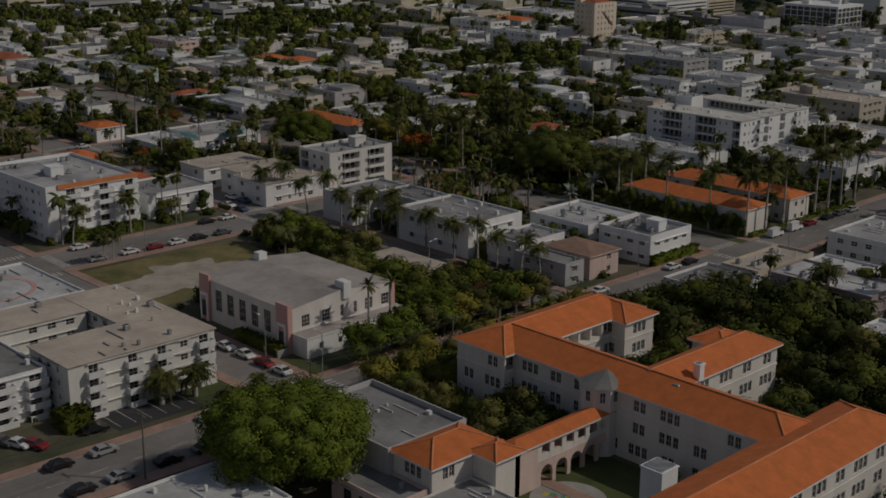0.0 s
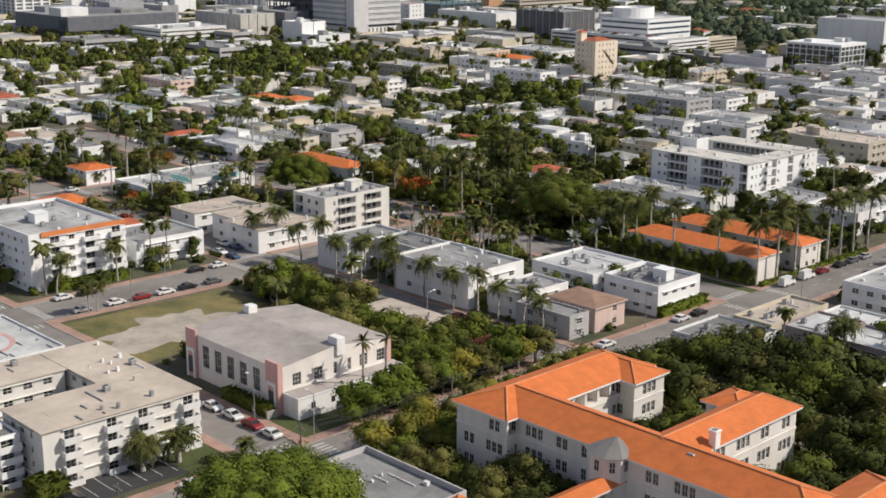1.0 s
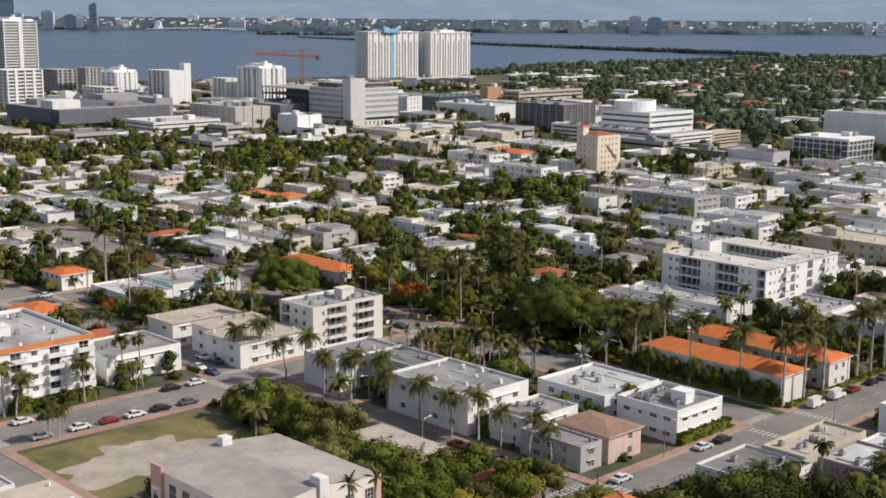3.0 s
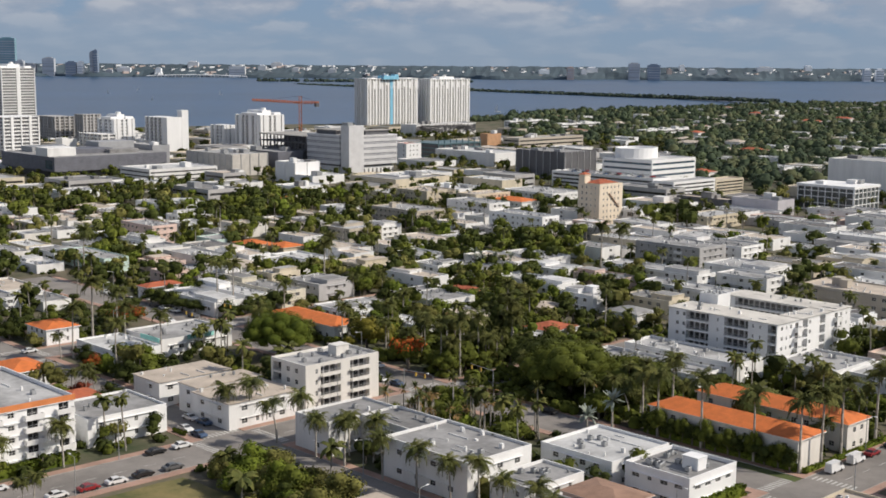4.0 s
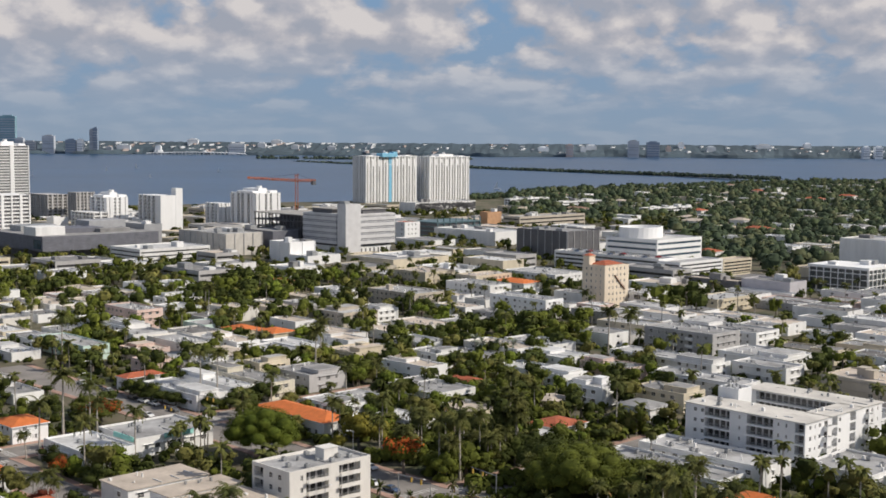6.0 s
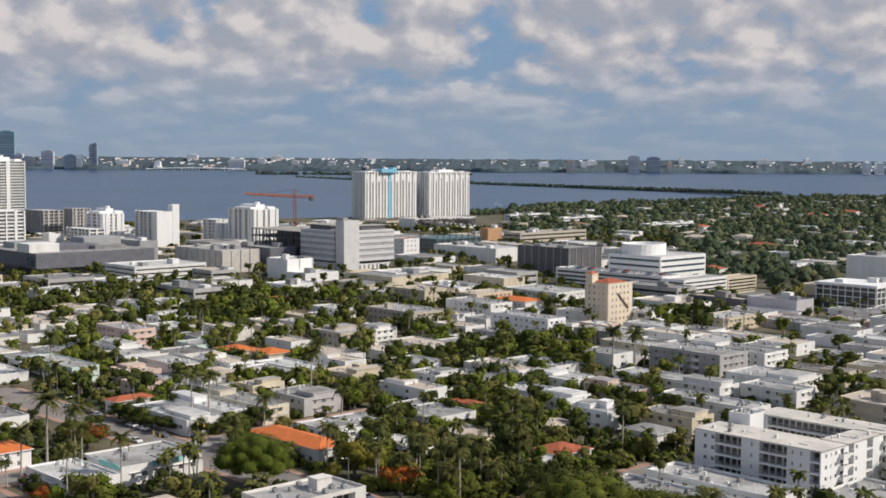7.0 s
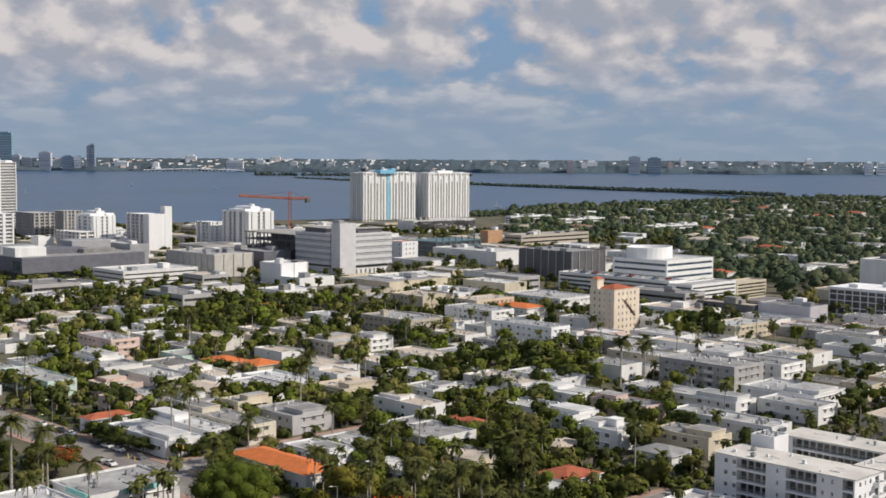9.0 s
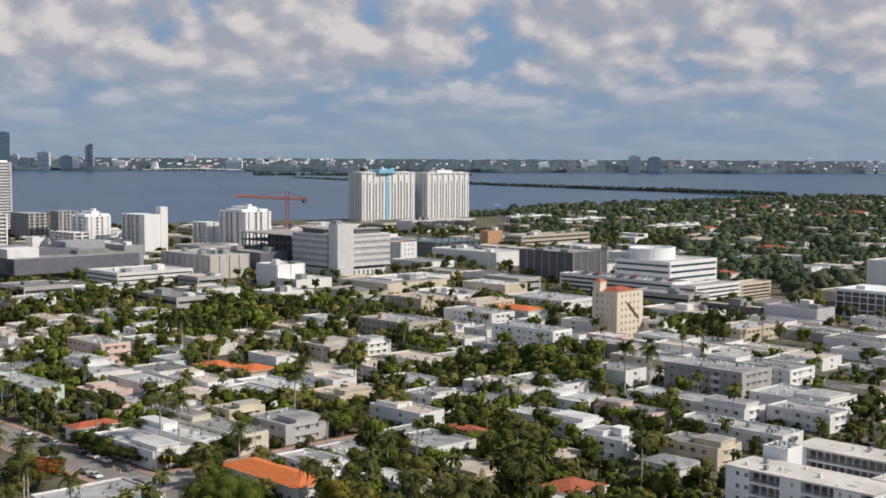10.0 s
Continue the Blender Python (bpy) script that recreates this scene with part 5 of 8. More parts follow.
# ---- more blocks towards the middle distance ----
LOW = "low white flat-roofed house"
building(-567, -525, 322, 334, 6, "long low white apartment row", "apartment_building", WHITE, ROOFL, 2, 60, 0.4, units=2, upper=1.3)
building(-524, -508, 316, 332, 5.2, LOW, "house_block", WHITE, ROOFL, 1, 61, 0.4, units=1)
building(-458, -447, 286, 297, 6, "two-storey pale pink apartment house", "apartment_house", PALEPINK, ROOFL, 2, 62, 0.4, units=1, upper=1.3)
house(-437, -430.5, 268.5, 283, 4.4, "low white house with a red tile roof", WHITE, RED, 1, 63, 1.2)
building(-420.5, -388.5, 268.5, 280, 5, "long low white house with a pale roof", "house_block", WHITE, ROOFW, 1, 64, 0.4, units=3, upper=1.3)
building(-425, -392, 284.5, 292.6, 5, "low white stepped house with a pale roof", "house_block", BRIGHT, ROOFW, 1, 65, 0.4, units=2, upper=1.6)
building(-423, -386, 294, 304.5, 6, "two-storey pale cream apartment house", "apartment_house", material("pale_cream_paint", (0.72, 0.67, 0.55), 0.85, 2.0, 0.25, 0.12, streak=True), ROOFG, 2, 66, 0.4, units=3, upper=1.6)
building(-420, -410.5, 308, 321, 7.6, "two-storey cream apartment house", "apartment_house", CREAM, ROOFL, 2, 67, 0.5, units=1, upper=1.6)
building(-408, -388, 312, 328, 6, "two-storey grey-roofed apartment house", "apartment_house", GREYW, ROOFG, 2, 68, 0.4, units=2, upper=1.3)
building(-370, -350, 225, 249, 5.2, "low white corner shop with a turquoise sign band", "shop", WHITE, ROOFL, 1, 69, 0.5, units=4)
for z, x, y, w in ((4.2, -349.75, 238, 4.5), (4.2, -356, 224.7, 5.0)):
    g = Geo()
    g.box(-0.15, 0.15, -w, w, 0, 1.3, 0, 0.03) if x > -350 else g.box(-w, w, -0.15, 0.15, 0, 1.3, 0, 0.03)
    q = new("sign_band", g.mesh("sign_band", [TURQ]))
    q.location = (x, y, z)
    tagged(q, "turquoise sign band along a shop roof edge", "sign")
building(-362.5, -344.5, 289.6, 299.5, 5.6, "two-storey white apartment house", "apartment_house", BRIGHT, ROOFL, 2, 70, 0.4, units=1, upper=1.3)
building(-424, -407.5, 347.8, 366.5, 7, "two-storey cream apartment house with a tan roof", "apartment_house", CREAM, ROOFT, 2, 71, 0.5, units=4, hut=1, upper=1.6)
building(-405, -390, 372, 386, 6.2, "two-storey white apartment house with roof condensers", "apartment_house", WHITE, ROOFG, 2, 72, 0.5, units=7, upper=1.3)
building(-360, -341, 325, 343, 5, LOW, "house_block", WHITE, ROOFL, 1, 73, 0.4, units=1)
building(-366, -335, 379, 391.5, 5, "long low white building with a bright roof", "apartment_building", BRIGHT, ROOFW, 1, 74, 0.6, units=2, upper=1.3)
house(-321.5, -312, 347, 357, 4, "small house with a grey hip roof", BEIGE, ROOFT, 1, 75, 1.2)
house(-297.5, -285, 361, 371, 4, "house with a pale grey hip roof", WHITE, ROOFL, 1, 76, 1.6)
house(-366.5, -333.5, 275, 286, 4.6, "long white house with a bright orange tile roof", WHITE, ORANGE, 1, 77, 1.6)
building(-323, -308.3, 367, 378.5, 6.2, "two-storey white apartment house", "apartment_house", BRIGHT, ROOFL, 2, 78, 0.5, units=2, hut=1, upper=1.3)
building(-305, -285.3, 378.5, 390, 6.2, "two-storey cream apartment house with roof condensers", "apartment_house", CREAM, ROOFG, 2, 79, 0.4, units=5, upper=1.6)
building(-319, -282, 405.5, 416.5, 6, "long two-storey white building with a row of roof condensers", "apartment_building", WHITE, ROOFL, 2, 80, 0.5, units=10)
building(-358, -312, 432.5, 444.5, 5.4, "long low white apartment row with covered walkways", "apartment_building", WHITE, ROOFL, 2, 81, 0.4, units=4, upper=1.6)
building(-371, -338, 471, 490, 9.2, "three-storey pale grey apartment building", "apartment_building", GREYW, ROOFL, 3, 82, 0.5, (1.3, 1.2), 3.8, balconies=(("s", 0.45, 3.4), ("s", 0.68, 3.4)), units=5)
building(-370, -333, 494, 511, 8, "three-storey pale apartment building", "apartment_building", WHITE, ROOFL, 3, 83, 0.5, units=6, upper=1.6)
building(-327, -299, 458.5, 479, 6, "two-storey white apartment building", "apartment_building", WHITE, ROOFL, 2, 84, 0.5, units=4, upper=1.3)
building(-310, -288, 442, 454, 6, "two-storey pale blue-white apartment building", "apartment_building", WHITE, ROOFL, 2, 85, 0.5, units=2)
building(-266, -228, 427, 446, 9.2, "three-storey beige apartment building with roof huts", "apartment_building", BEIGE, ROOFT, 3, 86, 0.4, units=0, hut=2)
building(-527, -491, 285, 296, 6, "two-storey pale mint apartment house", "apartment_house", MINT, ROOFL, 2, 87, 0.4, units=1)
building(-545, -510, 471, 492, 9, "three-storey beige apartment building", "apartment_building", BEIGE, ROOFL, 3, 88, 0.5, (1.4, 1.2), 3.4, units=5, hut=1)
building(-546, -513, 527, 543, 8.6, "three-storey white apartment building", "apartment_building", WHITE, ROOFL, 3, 89, 0.5, units=4)
building(-510, -491, 411, 431, 7, "two-storey beige apartment house", "apartment_house", BEIGE, ROOFL, 2, 90, 0.5, units=3, upper=1.3)
building(-516, -496, 434, 448, 6, "two-storey pale apartment house", "apartment_house", WHITE, ROOFG, 2, 91, 0.5, units=2, upper=1.6)
building(-487.5, -451, 500.5, 513, 9.2, "four-storey white apartment building with balconies", "apartment_building", BRIGHT, ROOFL, 3, 92, 0.6, (1.3, 1.1), 3.4, balconies=(("e", 0.5, 4.0), ("s", 0.3, 3.4)), units=5)
building(-625, -600, 532, 552, 7, "low white shop building with a red trimmed roof", "shop", CREAM, ROOFL, 2, 93, 0.5, units=4)
building(-704, -680, 611, 661, 7.2, "wide pale warehouse with a white roof", "warehouse", WHITE, ROOFW, 1, 94, 0.6, units=4, pitch=8)
building(-633, -598, 626, 645, 9, "pale hall with an overhanging white roof", "hall", CREAM, ROOFW, 1, 95, 0.3, units=1, pitch=8)
building(-577, -535, 603, 632, 7, "low white commercial building", "shop", WHITE, ROOFL, 2, 96, 0.5, units=6)
building(-748, -728, 391, 413.5, 7, "two-storey white office with a row of small windows", "office", BRIGHT, ROOFL, 2, 97, 0.5, (1.0, 1.0), 2.4, units=3)
building(-669, -645, 421, 433, 5.6, LOW, "house_block", WHITE, ROOFW, 1, 98, 0.4, units=1, upper=1.3)
building(-606, -595, 384, 405, 6, LOW, "house_block", WHITE, ROOFL, 2, 99, 0.4, units=1, upper=1.6)
building(-574, -546, 340, 353, 9, "three-storey pale pink apartment building", "apartment_building", PALEPINK, ROOFL, 3, 100, 0.5, units=4)
building(-598.5, -572, 536, 559, 10, "three-storey cream apartment building with a flat tan roof", "apartment_building", CREAM, ROOFT, 3, 101, 0.5, (1.2, 1.4), 3.2, units=2)
building(-557, -541, 545, 573, 10, "three-storey cream apartment building with a flat tan roof", "apartment_building", CREAM, ROOFT, 3, 102, 0.5, (1.2, 1.4), 3.2, units=2)
house(-541, -517, 557, 572, 7, "building with a bright orange tile roof", WHITE, ORANGE, 2, 103, 1.6)
building(-460.5, -441.5, 566, 583, 8, "white villa-like office with a large dark window", "office", BRIGHT, ROOFL, 2, 104, 0.5, (4.0, 2.2), 6, units=5, kind="band")
building(-426, -409, 579, 611, 7, "low cream shop row", "shop", CREAM, ROOFW, 2, 105, 0.5, units=3)
house(-505, -491, 356, 368, 4.6, "house with a bright orange tile roof", CREAM, ORANGE, 1, 106, 1.6)
house(-489, -476, 362, 374, 4.6, "house with a bright orange tile roof", CREAM, ORANGE, 1, 107, 1.6)
house(-632, -614, 468, 482, 5.2, "house with a bright orange tile roof", CREAM, ORANGE, 1, 108, 1.8)
house(-356, -342, 176, 187, 5.0, "white house with a bright orange tile roof", BRIGHT, ORANGE, 1, 109, 1.8)
house(-398, -385.5, 207.5, 218, 5.0, "white house with a bright orange tile roof", BRIGHT, ORANGE, 2, 119, 1.6)
building(-369, -346, 208.5, 222.3, 4.8, "low white flat-roofed building beside the avenue", "house_block", BRIGHT, ROOFW, 1, 122, 0.5, units=2)
house(-318, -306, 172, 184, 4.6, "house with a dull red tile roof", CREAM, RED, 1, 110, 1.8)
house(-262, -250, 306, 318, 4.6, "house with a red tile roof", CREAM, RED, 1, 111, 1.6) if free(-262, -250, 306, 318) else None

building(-368, -353, 307, 316, 4, "small low white garden house", "house_block", BRIGHT, ROOFL, 1, 112, 0.3, units=0)
building(-372, -362, 330, 348, 4, LOW, "house_block", WHITE, ROOFL, 1, 113, 0.3, units=1)
building(-338, -321, 298, 307, 3.6, "low white house among garden palms", "house_block", WHITE, ROOFW, 1, 114, 0.3, units=1)
house(-364.5, -350, 351, 359, 3.6, "small house with a dull red tile roof", BEIGE, RED, 1, 115, 1.2)
house(-299, -288, 322, 335, 3.6, "garden house with a red tile hip roof", WHITE, RED, 1, 116, 1.5)
building(-297, -286, 314, 320, 3.0, "white garden porch with a flat roof", "porch", WHITE, ROOFW, 1, 117, 0.1, units=0)
building(-331, -316, 318, 330, 4.2, "low cream house among garden trees", "house_block", CREAM, ROOFT, 1, 118, 0.3, units=0)


# ---- landmarks ----
def block(x0, x1, y0, y1, h, label, name="office_building", wall=None, roof=None, band=None, floors=4, ribs=0, rib_mat=None, sides="se", category="building", band_h=1.4, first=0, units=3, seed=1, glass=None):
    """A large plain block with a window band for each storey, and upright ribs."""
    wall, roof = wall or WHITE, roof or ROOFL
    w, d, rng = x1 - x0, y1 - y0, random.Random(seed)
    o = thing(name, (x0 + x1) / 2, (y0 + y1) / 2, 0, label, category)
    TAKEN.append((x0, x1, y0, y1))
    g, st = Geo(), (h - 1.0) / floors
    for side, base, length in (("s", (-w / 2, -d / 2, 0), w), ("e", (w / 2, -d / 2, 0), d), ("n", (w / 2, d / 2, 0), w), ("w", (-w / 2, d / 2, 0), d)):
        holes = []
        if band and side in sides:
            holes = [(1.0, length - 1.0, fl * st + (st - band_h) / 2, fl * st + (st + band_h) / 2) for fl in range(first, floors)]
        at = facade(g, base, side, length, h, holes, 0.3)
        for u0, u1, za, zb in holes:
            b = Geo()
            b.quad((-(u1 - u0) / 2, 0.25, 0), ((u1 - u0) / 2, 0.25, 0), ((u1 - u0) / 2, 0.25, zb - za), (-(u1 - u0) / 2, 0.25, zb - za))
            q = part("window_band", b, [glass or GLASS], o)
            q.matrix_basis = Matrix.Translation(at((u0 + u1) / 2, za)) @ pose(0, 0, 0, 0, 0, TURN[side])
        if ribs and side in sides:
            n = max(2, int(length / ribs))
            for k in range(n + 1):
                u = 0.25 + (length - 0.5) * k / n
                b = Geo()
                b.box(-0.2, 0.2, -0.45, -0.003, 0.3, h - 0.2)
                q = part("rib", b, [rib_mat or BRIGHT], o)
                q.matrix_basis = Matrix.Translation(at(u, 0)) @ pose(0, 0, 0, 0, 0, TURN[side])
    t, zr = 0.3, h - 0.7
    ix, iy = -w / 2 + t, -d / 2 + t
    for a, b, c, e in ((-w / 2, w / 2, -d / 2, iy), (-w / 2, w / 2, -iy, d / 2), (-w / 2, ix, iy, -iy), (-ix, w / 2, iy, -iy)):
        g.quad((a, c, h), (b, c, h), (b, e, h), (a, e, h))
    for p, q in (((ix, iy), (ix, -iy)), ((ix, -iy), (-ix, -iy)), ((-ix, -iy), (-ix, iy)), ((-ix, iy), (ix, iy))):
        g.quad((*p, zr), (*q, zr), (*q, h), (*p, h))
    part("wall", g, [wall], o)
    r = Geo()
    r.quad((ix, iy, zr), (-ix, iy, zr), (-ix, -iy, zr), (ix, -iy, zr))
    part("roof", r, [roof], o)
    for k in range(units):
        hw = rng.uniform(1.5, 4)
        ux, uy = rng.uniform(-0.35, 0.35) * w, rng.uniform(-0.35, 0.35) * d
        g = Geo()
        g.box(ux - hw, ux + hw, uy - hw * 0.7, uy + hw * 0.7, zr, zr + rng.uniform(1.5, 3.5))
        part("plant_room", g, [rng.choice((METAL, WHITE, ROOFG))], o)
    return o


# the shade inside the balconies is put into this wall colour
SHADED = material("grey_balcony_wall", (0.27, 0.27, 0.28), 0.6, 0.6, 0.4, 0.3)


def condo(x0, x1, y0, y1, h, label, floors, wall=None, bays_s=3, bays_e=5, crown=True, seed=1, strip=None, name="apartment_tower", rail_mat=None, core_mat=None, piers=(0.45, 1.0), attic=False):
    """A slab tower: recessed storeys coloured dark for shade behind balcony slabs, divided by white piers."""
    wall, rng = wall or BRIGHT, random.Random(seed)
    w, d = x1 - x0, y1 - y0
    o = thing(name, (x0 + x1) / 2, (y0 + y1) / 2, 0, label, "tower")
    TAKEN.append((x0, x1, y0, y1))
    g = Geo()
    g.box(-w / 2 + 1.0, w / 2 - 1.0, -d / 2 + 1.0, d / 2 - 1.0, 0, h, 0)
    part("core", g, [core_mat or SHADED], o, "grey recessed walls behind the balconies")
    st = h / floors
    g = Geo()
    g.box(-w / 2, w / 2, -d / 2, d / 2, -0.2, 0.2)
    slab = g.mesh("balcony_slab", [wall])
    g = Geo()
    for a, b, c, e in ((-w / 2, w / 2, -d / 2, -d / 2 + 0.12), (w / 2 - 0.12, w / 2, -d / 2 + 0.12, d / 2)):
        g.box(a, b, c, e, 0.2, 1.05)
    rail = g.mesh("railing", [rail_mat or WHITE])
    for k in range(1, floors + 1):
        q = new("balcony_slab", slab)
        q.parent, q.location = o, (0, 0, k * st)
        if k < floors:
            q = new("railing", rail)
            q.parent, q.location = o, (0, 0, k * st)
    for side, n, length in (("s", bays_s, w), ("e", bays_e, d)):
        for k in range(n + 1):
            u = -length / 2 + length * k / n
            pw = 2.4 if strip is not None and side == "e" and k == strip else piers[k % 2]
            u = min(max(u, -length / 2 + pw), length / 2 - pw)
            g = Geo()
            if side == "s":
                g.box(u - pw, u + pw, -d / 2 - 0.35, -d / 2 + 1.2, 0, h + 0.6)
            else:
                g.box(w / 2 - 1.2, w / 2 + 0.35, u - pw, u + pw, 0, h + 0.6)
            netted = strip is not None and side == "e" and k == strip
            part("pier", g, [SKYBLUE if netted else wall], o, "pier wrapped in sky-blue netting" if netted else "")
    if attic:
        # closed white bays in the upper storeys, and a cornice
        for k in range(0, bays_e, 2):
            u, bw = -d / 2 + d * (k + 0.5) / bays_e, d / bays_e
            g = Geo()
            g.box(w / 2 - 0.9, w / 2 + 0.12, u - bw * 0.36, u + bw * 0.36, h - st * rng.choice((3, 4, 5)) + 0.2, h - st * 0.9)
            part("attic_panel", g, [wall], o)
        g = Geo()
        g.box(w / 2 - 0.9, w / 2 + 0.5, -d / 2 - 0.4, d / 2 + 0.3, h - st * 4 - 0.35, h - st * 4 + 0.35)
        g.box(-w / 2, w / 2 + 0.8, -d / 2 - 0.8, d / 2 + 0.4, h + 0.62, h + 1.5)
        part("cornice", g, [wall], o)
    for a, b, c, e in ((-w / 2, w / 2, d / 2 - 1.0, d / 2), (-w / 2, -w / 2 + 1.0, -d / 2 + 1.2, d / 2 - 1.0)):
        g = Geo()
        g.box(a, b, c, e, 0, h)
        part("back_wall", g, [wall], o)
    if crown:
        g = Geo()
        g.box(-w * 0.3, w * 0.3, -d * 0.2, d * 0.16, h + 0.12, h + 4.5, 0, 0.4)
        part("roof_house", g, [wall], o)
        g = Geo()
        g.rod((w * 0.2, -d * 0.05, h + 4.5), (w * 0.2, -d * 0.05, h + 6.8), 2.4, 2.4, 12)
        part("tank", g, [wall], o)
        for s in (-1, 1):
            g = Geo()
            g.box(-w * 0.25, w * 0.38, s * d * 0.36 - 4, s * d * 0.36 + 4, h + 0.12, h + 2.4, 0, 0.6)
            part("roof_house", g, [wall], o)
    return o


RAILG = material("tan_grey_railing", (0.46, 0.44, 0.42), 0.7, 1.0, 0.4, 0.2)
# darker wall colour that stands for deeper balcony shade
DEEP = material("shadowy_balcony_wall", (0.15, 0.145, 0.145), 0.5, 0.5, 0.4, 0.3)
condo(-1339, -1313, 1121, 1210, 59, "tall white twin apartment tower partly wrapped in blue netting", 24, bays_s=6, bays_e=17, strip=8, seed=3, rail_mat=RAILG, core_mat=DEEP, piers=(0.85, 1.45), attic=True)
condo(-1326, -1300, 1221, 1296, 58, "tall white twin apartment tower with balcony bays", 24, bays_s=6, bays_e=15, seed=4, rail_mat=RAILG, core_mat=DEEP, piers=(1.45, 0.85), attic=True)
o = thing("netting", -1312.0, 1165, 59.2, "sky-blue netting over a tower's roof plant", "netting")
g = Geo()
g.box(-9, 3, -19, 1, 0, 4.8, 0, 0.5)
g.box(-6, 2, 1, 8, 0, 6.6, 0, 0.5)
part("sheet", g, [SKYBLUE], o)
condo(-1420, -1377, 655, 694, 73, "tall white bayside tower with curved balcony bands", 24, bays_s=2, bays_e=2, seed=5, crown=True, piers=(0.5, 2.2))
condo(-1118, -1083, 519, 552, 34, "broad white bayside apartment slab", 11, bays_s=4, bays_e=4, seed=6, crown=False, piers=(0.6, 1.2))
condo(-1052, -1024, 638, 655, 33, "white apartment tower with a blank end wall", 11, bays_s=4, bays_e=1, seed=7, crown=False, rail_mat=RAILG)
block(-1023.6, -1016, 638, 653, 33.5, "blank white end wall of an apartment tower", "apartment_tower", BRIGHT, ROOFL, None, 11, units=0)
block(-1023.6, -1016, 653.3, 660, 39.5, "blank white lift shaft of an apartment tower", "lift_shaft", BRIGHT, ROOFL, None, 11, units=0)
condo(-1098, -1069, 616, 637, 30, "white apartment tower with balcony bays and a stepped top", 10, bays_s=3, bays_e=4, seed=8, crown=True, piers=(1.2, 2.0))
condo(-1095, -1055, 595.6, 610, 18, "long lattice-fronted white apartment slab", 6, WHITE, 6, 2, False, 9, piers=(0.4, 0.8))
block(-1110, -1097, 580, 594, 13, "small white stepped apartment block", "apartment_block", BRIGHT, ROOFW, None, 4, units=2, seed=17)
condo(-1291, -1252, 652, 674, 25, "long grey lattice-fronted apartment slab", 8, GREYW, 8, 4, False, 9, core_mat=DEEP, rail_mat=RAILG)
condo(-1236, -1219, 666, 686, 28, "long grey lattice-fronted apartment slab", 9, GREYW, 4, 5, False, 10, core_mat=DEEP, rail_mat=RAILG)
condo(-1080, -1058, 725.6, 739.5, 22, "lower white bayside apartment block", 7, bays_s=3, bays_e=3, seed=13, crown=False, piers=(1.0, 1.6))
condo(-1045, -1005, 730, 757, 33, "white bayside apartment tower with balconies", 11, bays_s=5, bays_e=4, seed=11, crown=True, piers=(1.3, 2.8), rail_mat=RAILG)
block(-1052, -1040, 610, 640, 12, "low white apartment block behind a hall", "apartment_block", WHITE, ROOFL, True, 4, seed=15)
GREYL = material("pale_ribbed_concrete", (0.60, 0.57, 0.53), 0.85, 2.0, 0.2, 0.12)
CLAD_H = material("pale_blue_grey_louvre_edge", (0.24, 0.245, 0.28), 0.6, 2.0, 0.2, 0.15)
CLAD_B = material("blue_grey_louvres", (0.155, 0.16, 0.19), 0.6, 2.0, 0.2, 0.15)
hall = thing("convention_hall", -918, 505.5, 0, "wide blue-grey louvred convention hall over a shadowed base", "hall")
TAKEN.append((-960, -876, 460, 551))
# base coloured dark to stand for the shade under the overhang
g = Geo()
g.box(-38, 38, -41, 42, 0, 4.6)
part("base", g, [CLAD_D], hall, "dark set-back base")
g = Geo()
g.box(-42, 42, -45.5, 45.5, 4.6, 15, 0, 0.15)
part("wall", g, [CLAD_B], hall)
for k in range(9):
    g = Geo()
    g.box(-42.12, 42.12, -45.62, 45.62, 5.4 + k * 1.05, 5.58 + k * 1.05)
    part("louvre", g, [CLAD_H], hall)
g = Geo()
g.box(29, 39, -45.9, -45.45, 6.4, 12.6)
part("window", g, [GLASS_B], hall, "tall dark window at the corner")
g = Geo()
g.box(-41.4, 41.4, -44.9, 44.9, 15, 15.12)
part("roof", g, [ROOFG], hall)
for x, y, w, d, h, m in ((24, -35, 9, 11, 6, WHITE), (8, -10, 13, 22, 3.4, CLAD_B), (-4, 24, 10, 15, 7, CLAD_G), (22, 18, 6, 12, 2.6, ROOFG), (-24, -20, 9, 14, 4, METAL)):
    g = Geo()
    g.box(x - w, x + w, y - d, y + d, 15.12, 15.12 + h, 0, 0.2)
    part("plant_room", g, [m], hall)
block(-930, -896, 551, 566, 19, "white roof block of a hall", "roof_block", CLAD_G, ROOFL, None, 2, units=1, seed=19)
block(-843, -804, 493, 548, 9.5, "white car park with slotted sides", "parking_garage", WHITE, ROOFW, True, 3, band_h=0.9, units=3, seed=20)
block(-872, -812, 566, 598, 16, "tall windowless hall with grey upright ribs", "theatre", GREYL, ROOFL, None, 3, ribs=7, rib_mat=GREYW, units=8, seed=21)
block(-850, -806, 603, 626, 16.5, "tall blue-grey clad theatre hall", "theatre", CLAD_B, ROOFL, None, 3, units=2, seed=22)
block(-767, -745, 572, 594, 14, "plain bright white windowless block with ribbed front", "hall", BRIGHT, ROOFW, None, 3, ribs=8, rib_mat=WHITE, units=3, seed=23)
block(-745, -725, 572, 600, 6, "low plain white annexe of a hall", "annexe", BRIGHT, ROOFW, None, 1, units=1, seed=24)
TEAL = material("dark_teal_cladding", (0.10, 0.17, 0.19), 0.5, 1.0, 0.3, 0.15)
TANO = material("tan_orange_paint", (0.55, 0.32, 0.18), 0.8, 1.0, 0.3, 0.12)
LOUVRE = material("pale_louvre_cladding", (0.62, 0.62, 0.63), 0.6, 2.0, 0.2, 0.08)
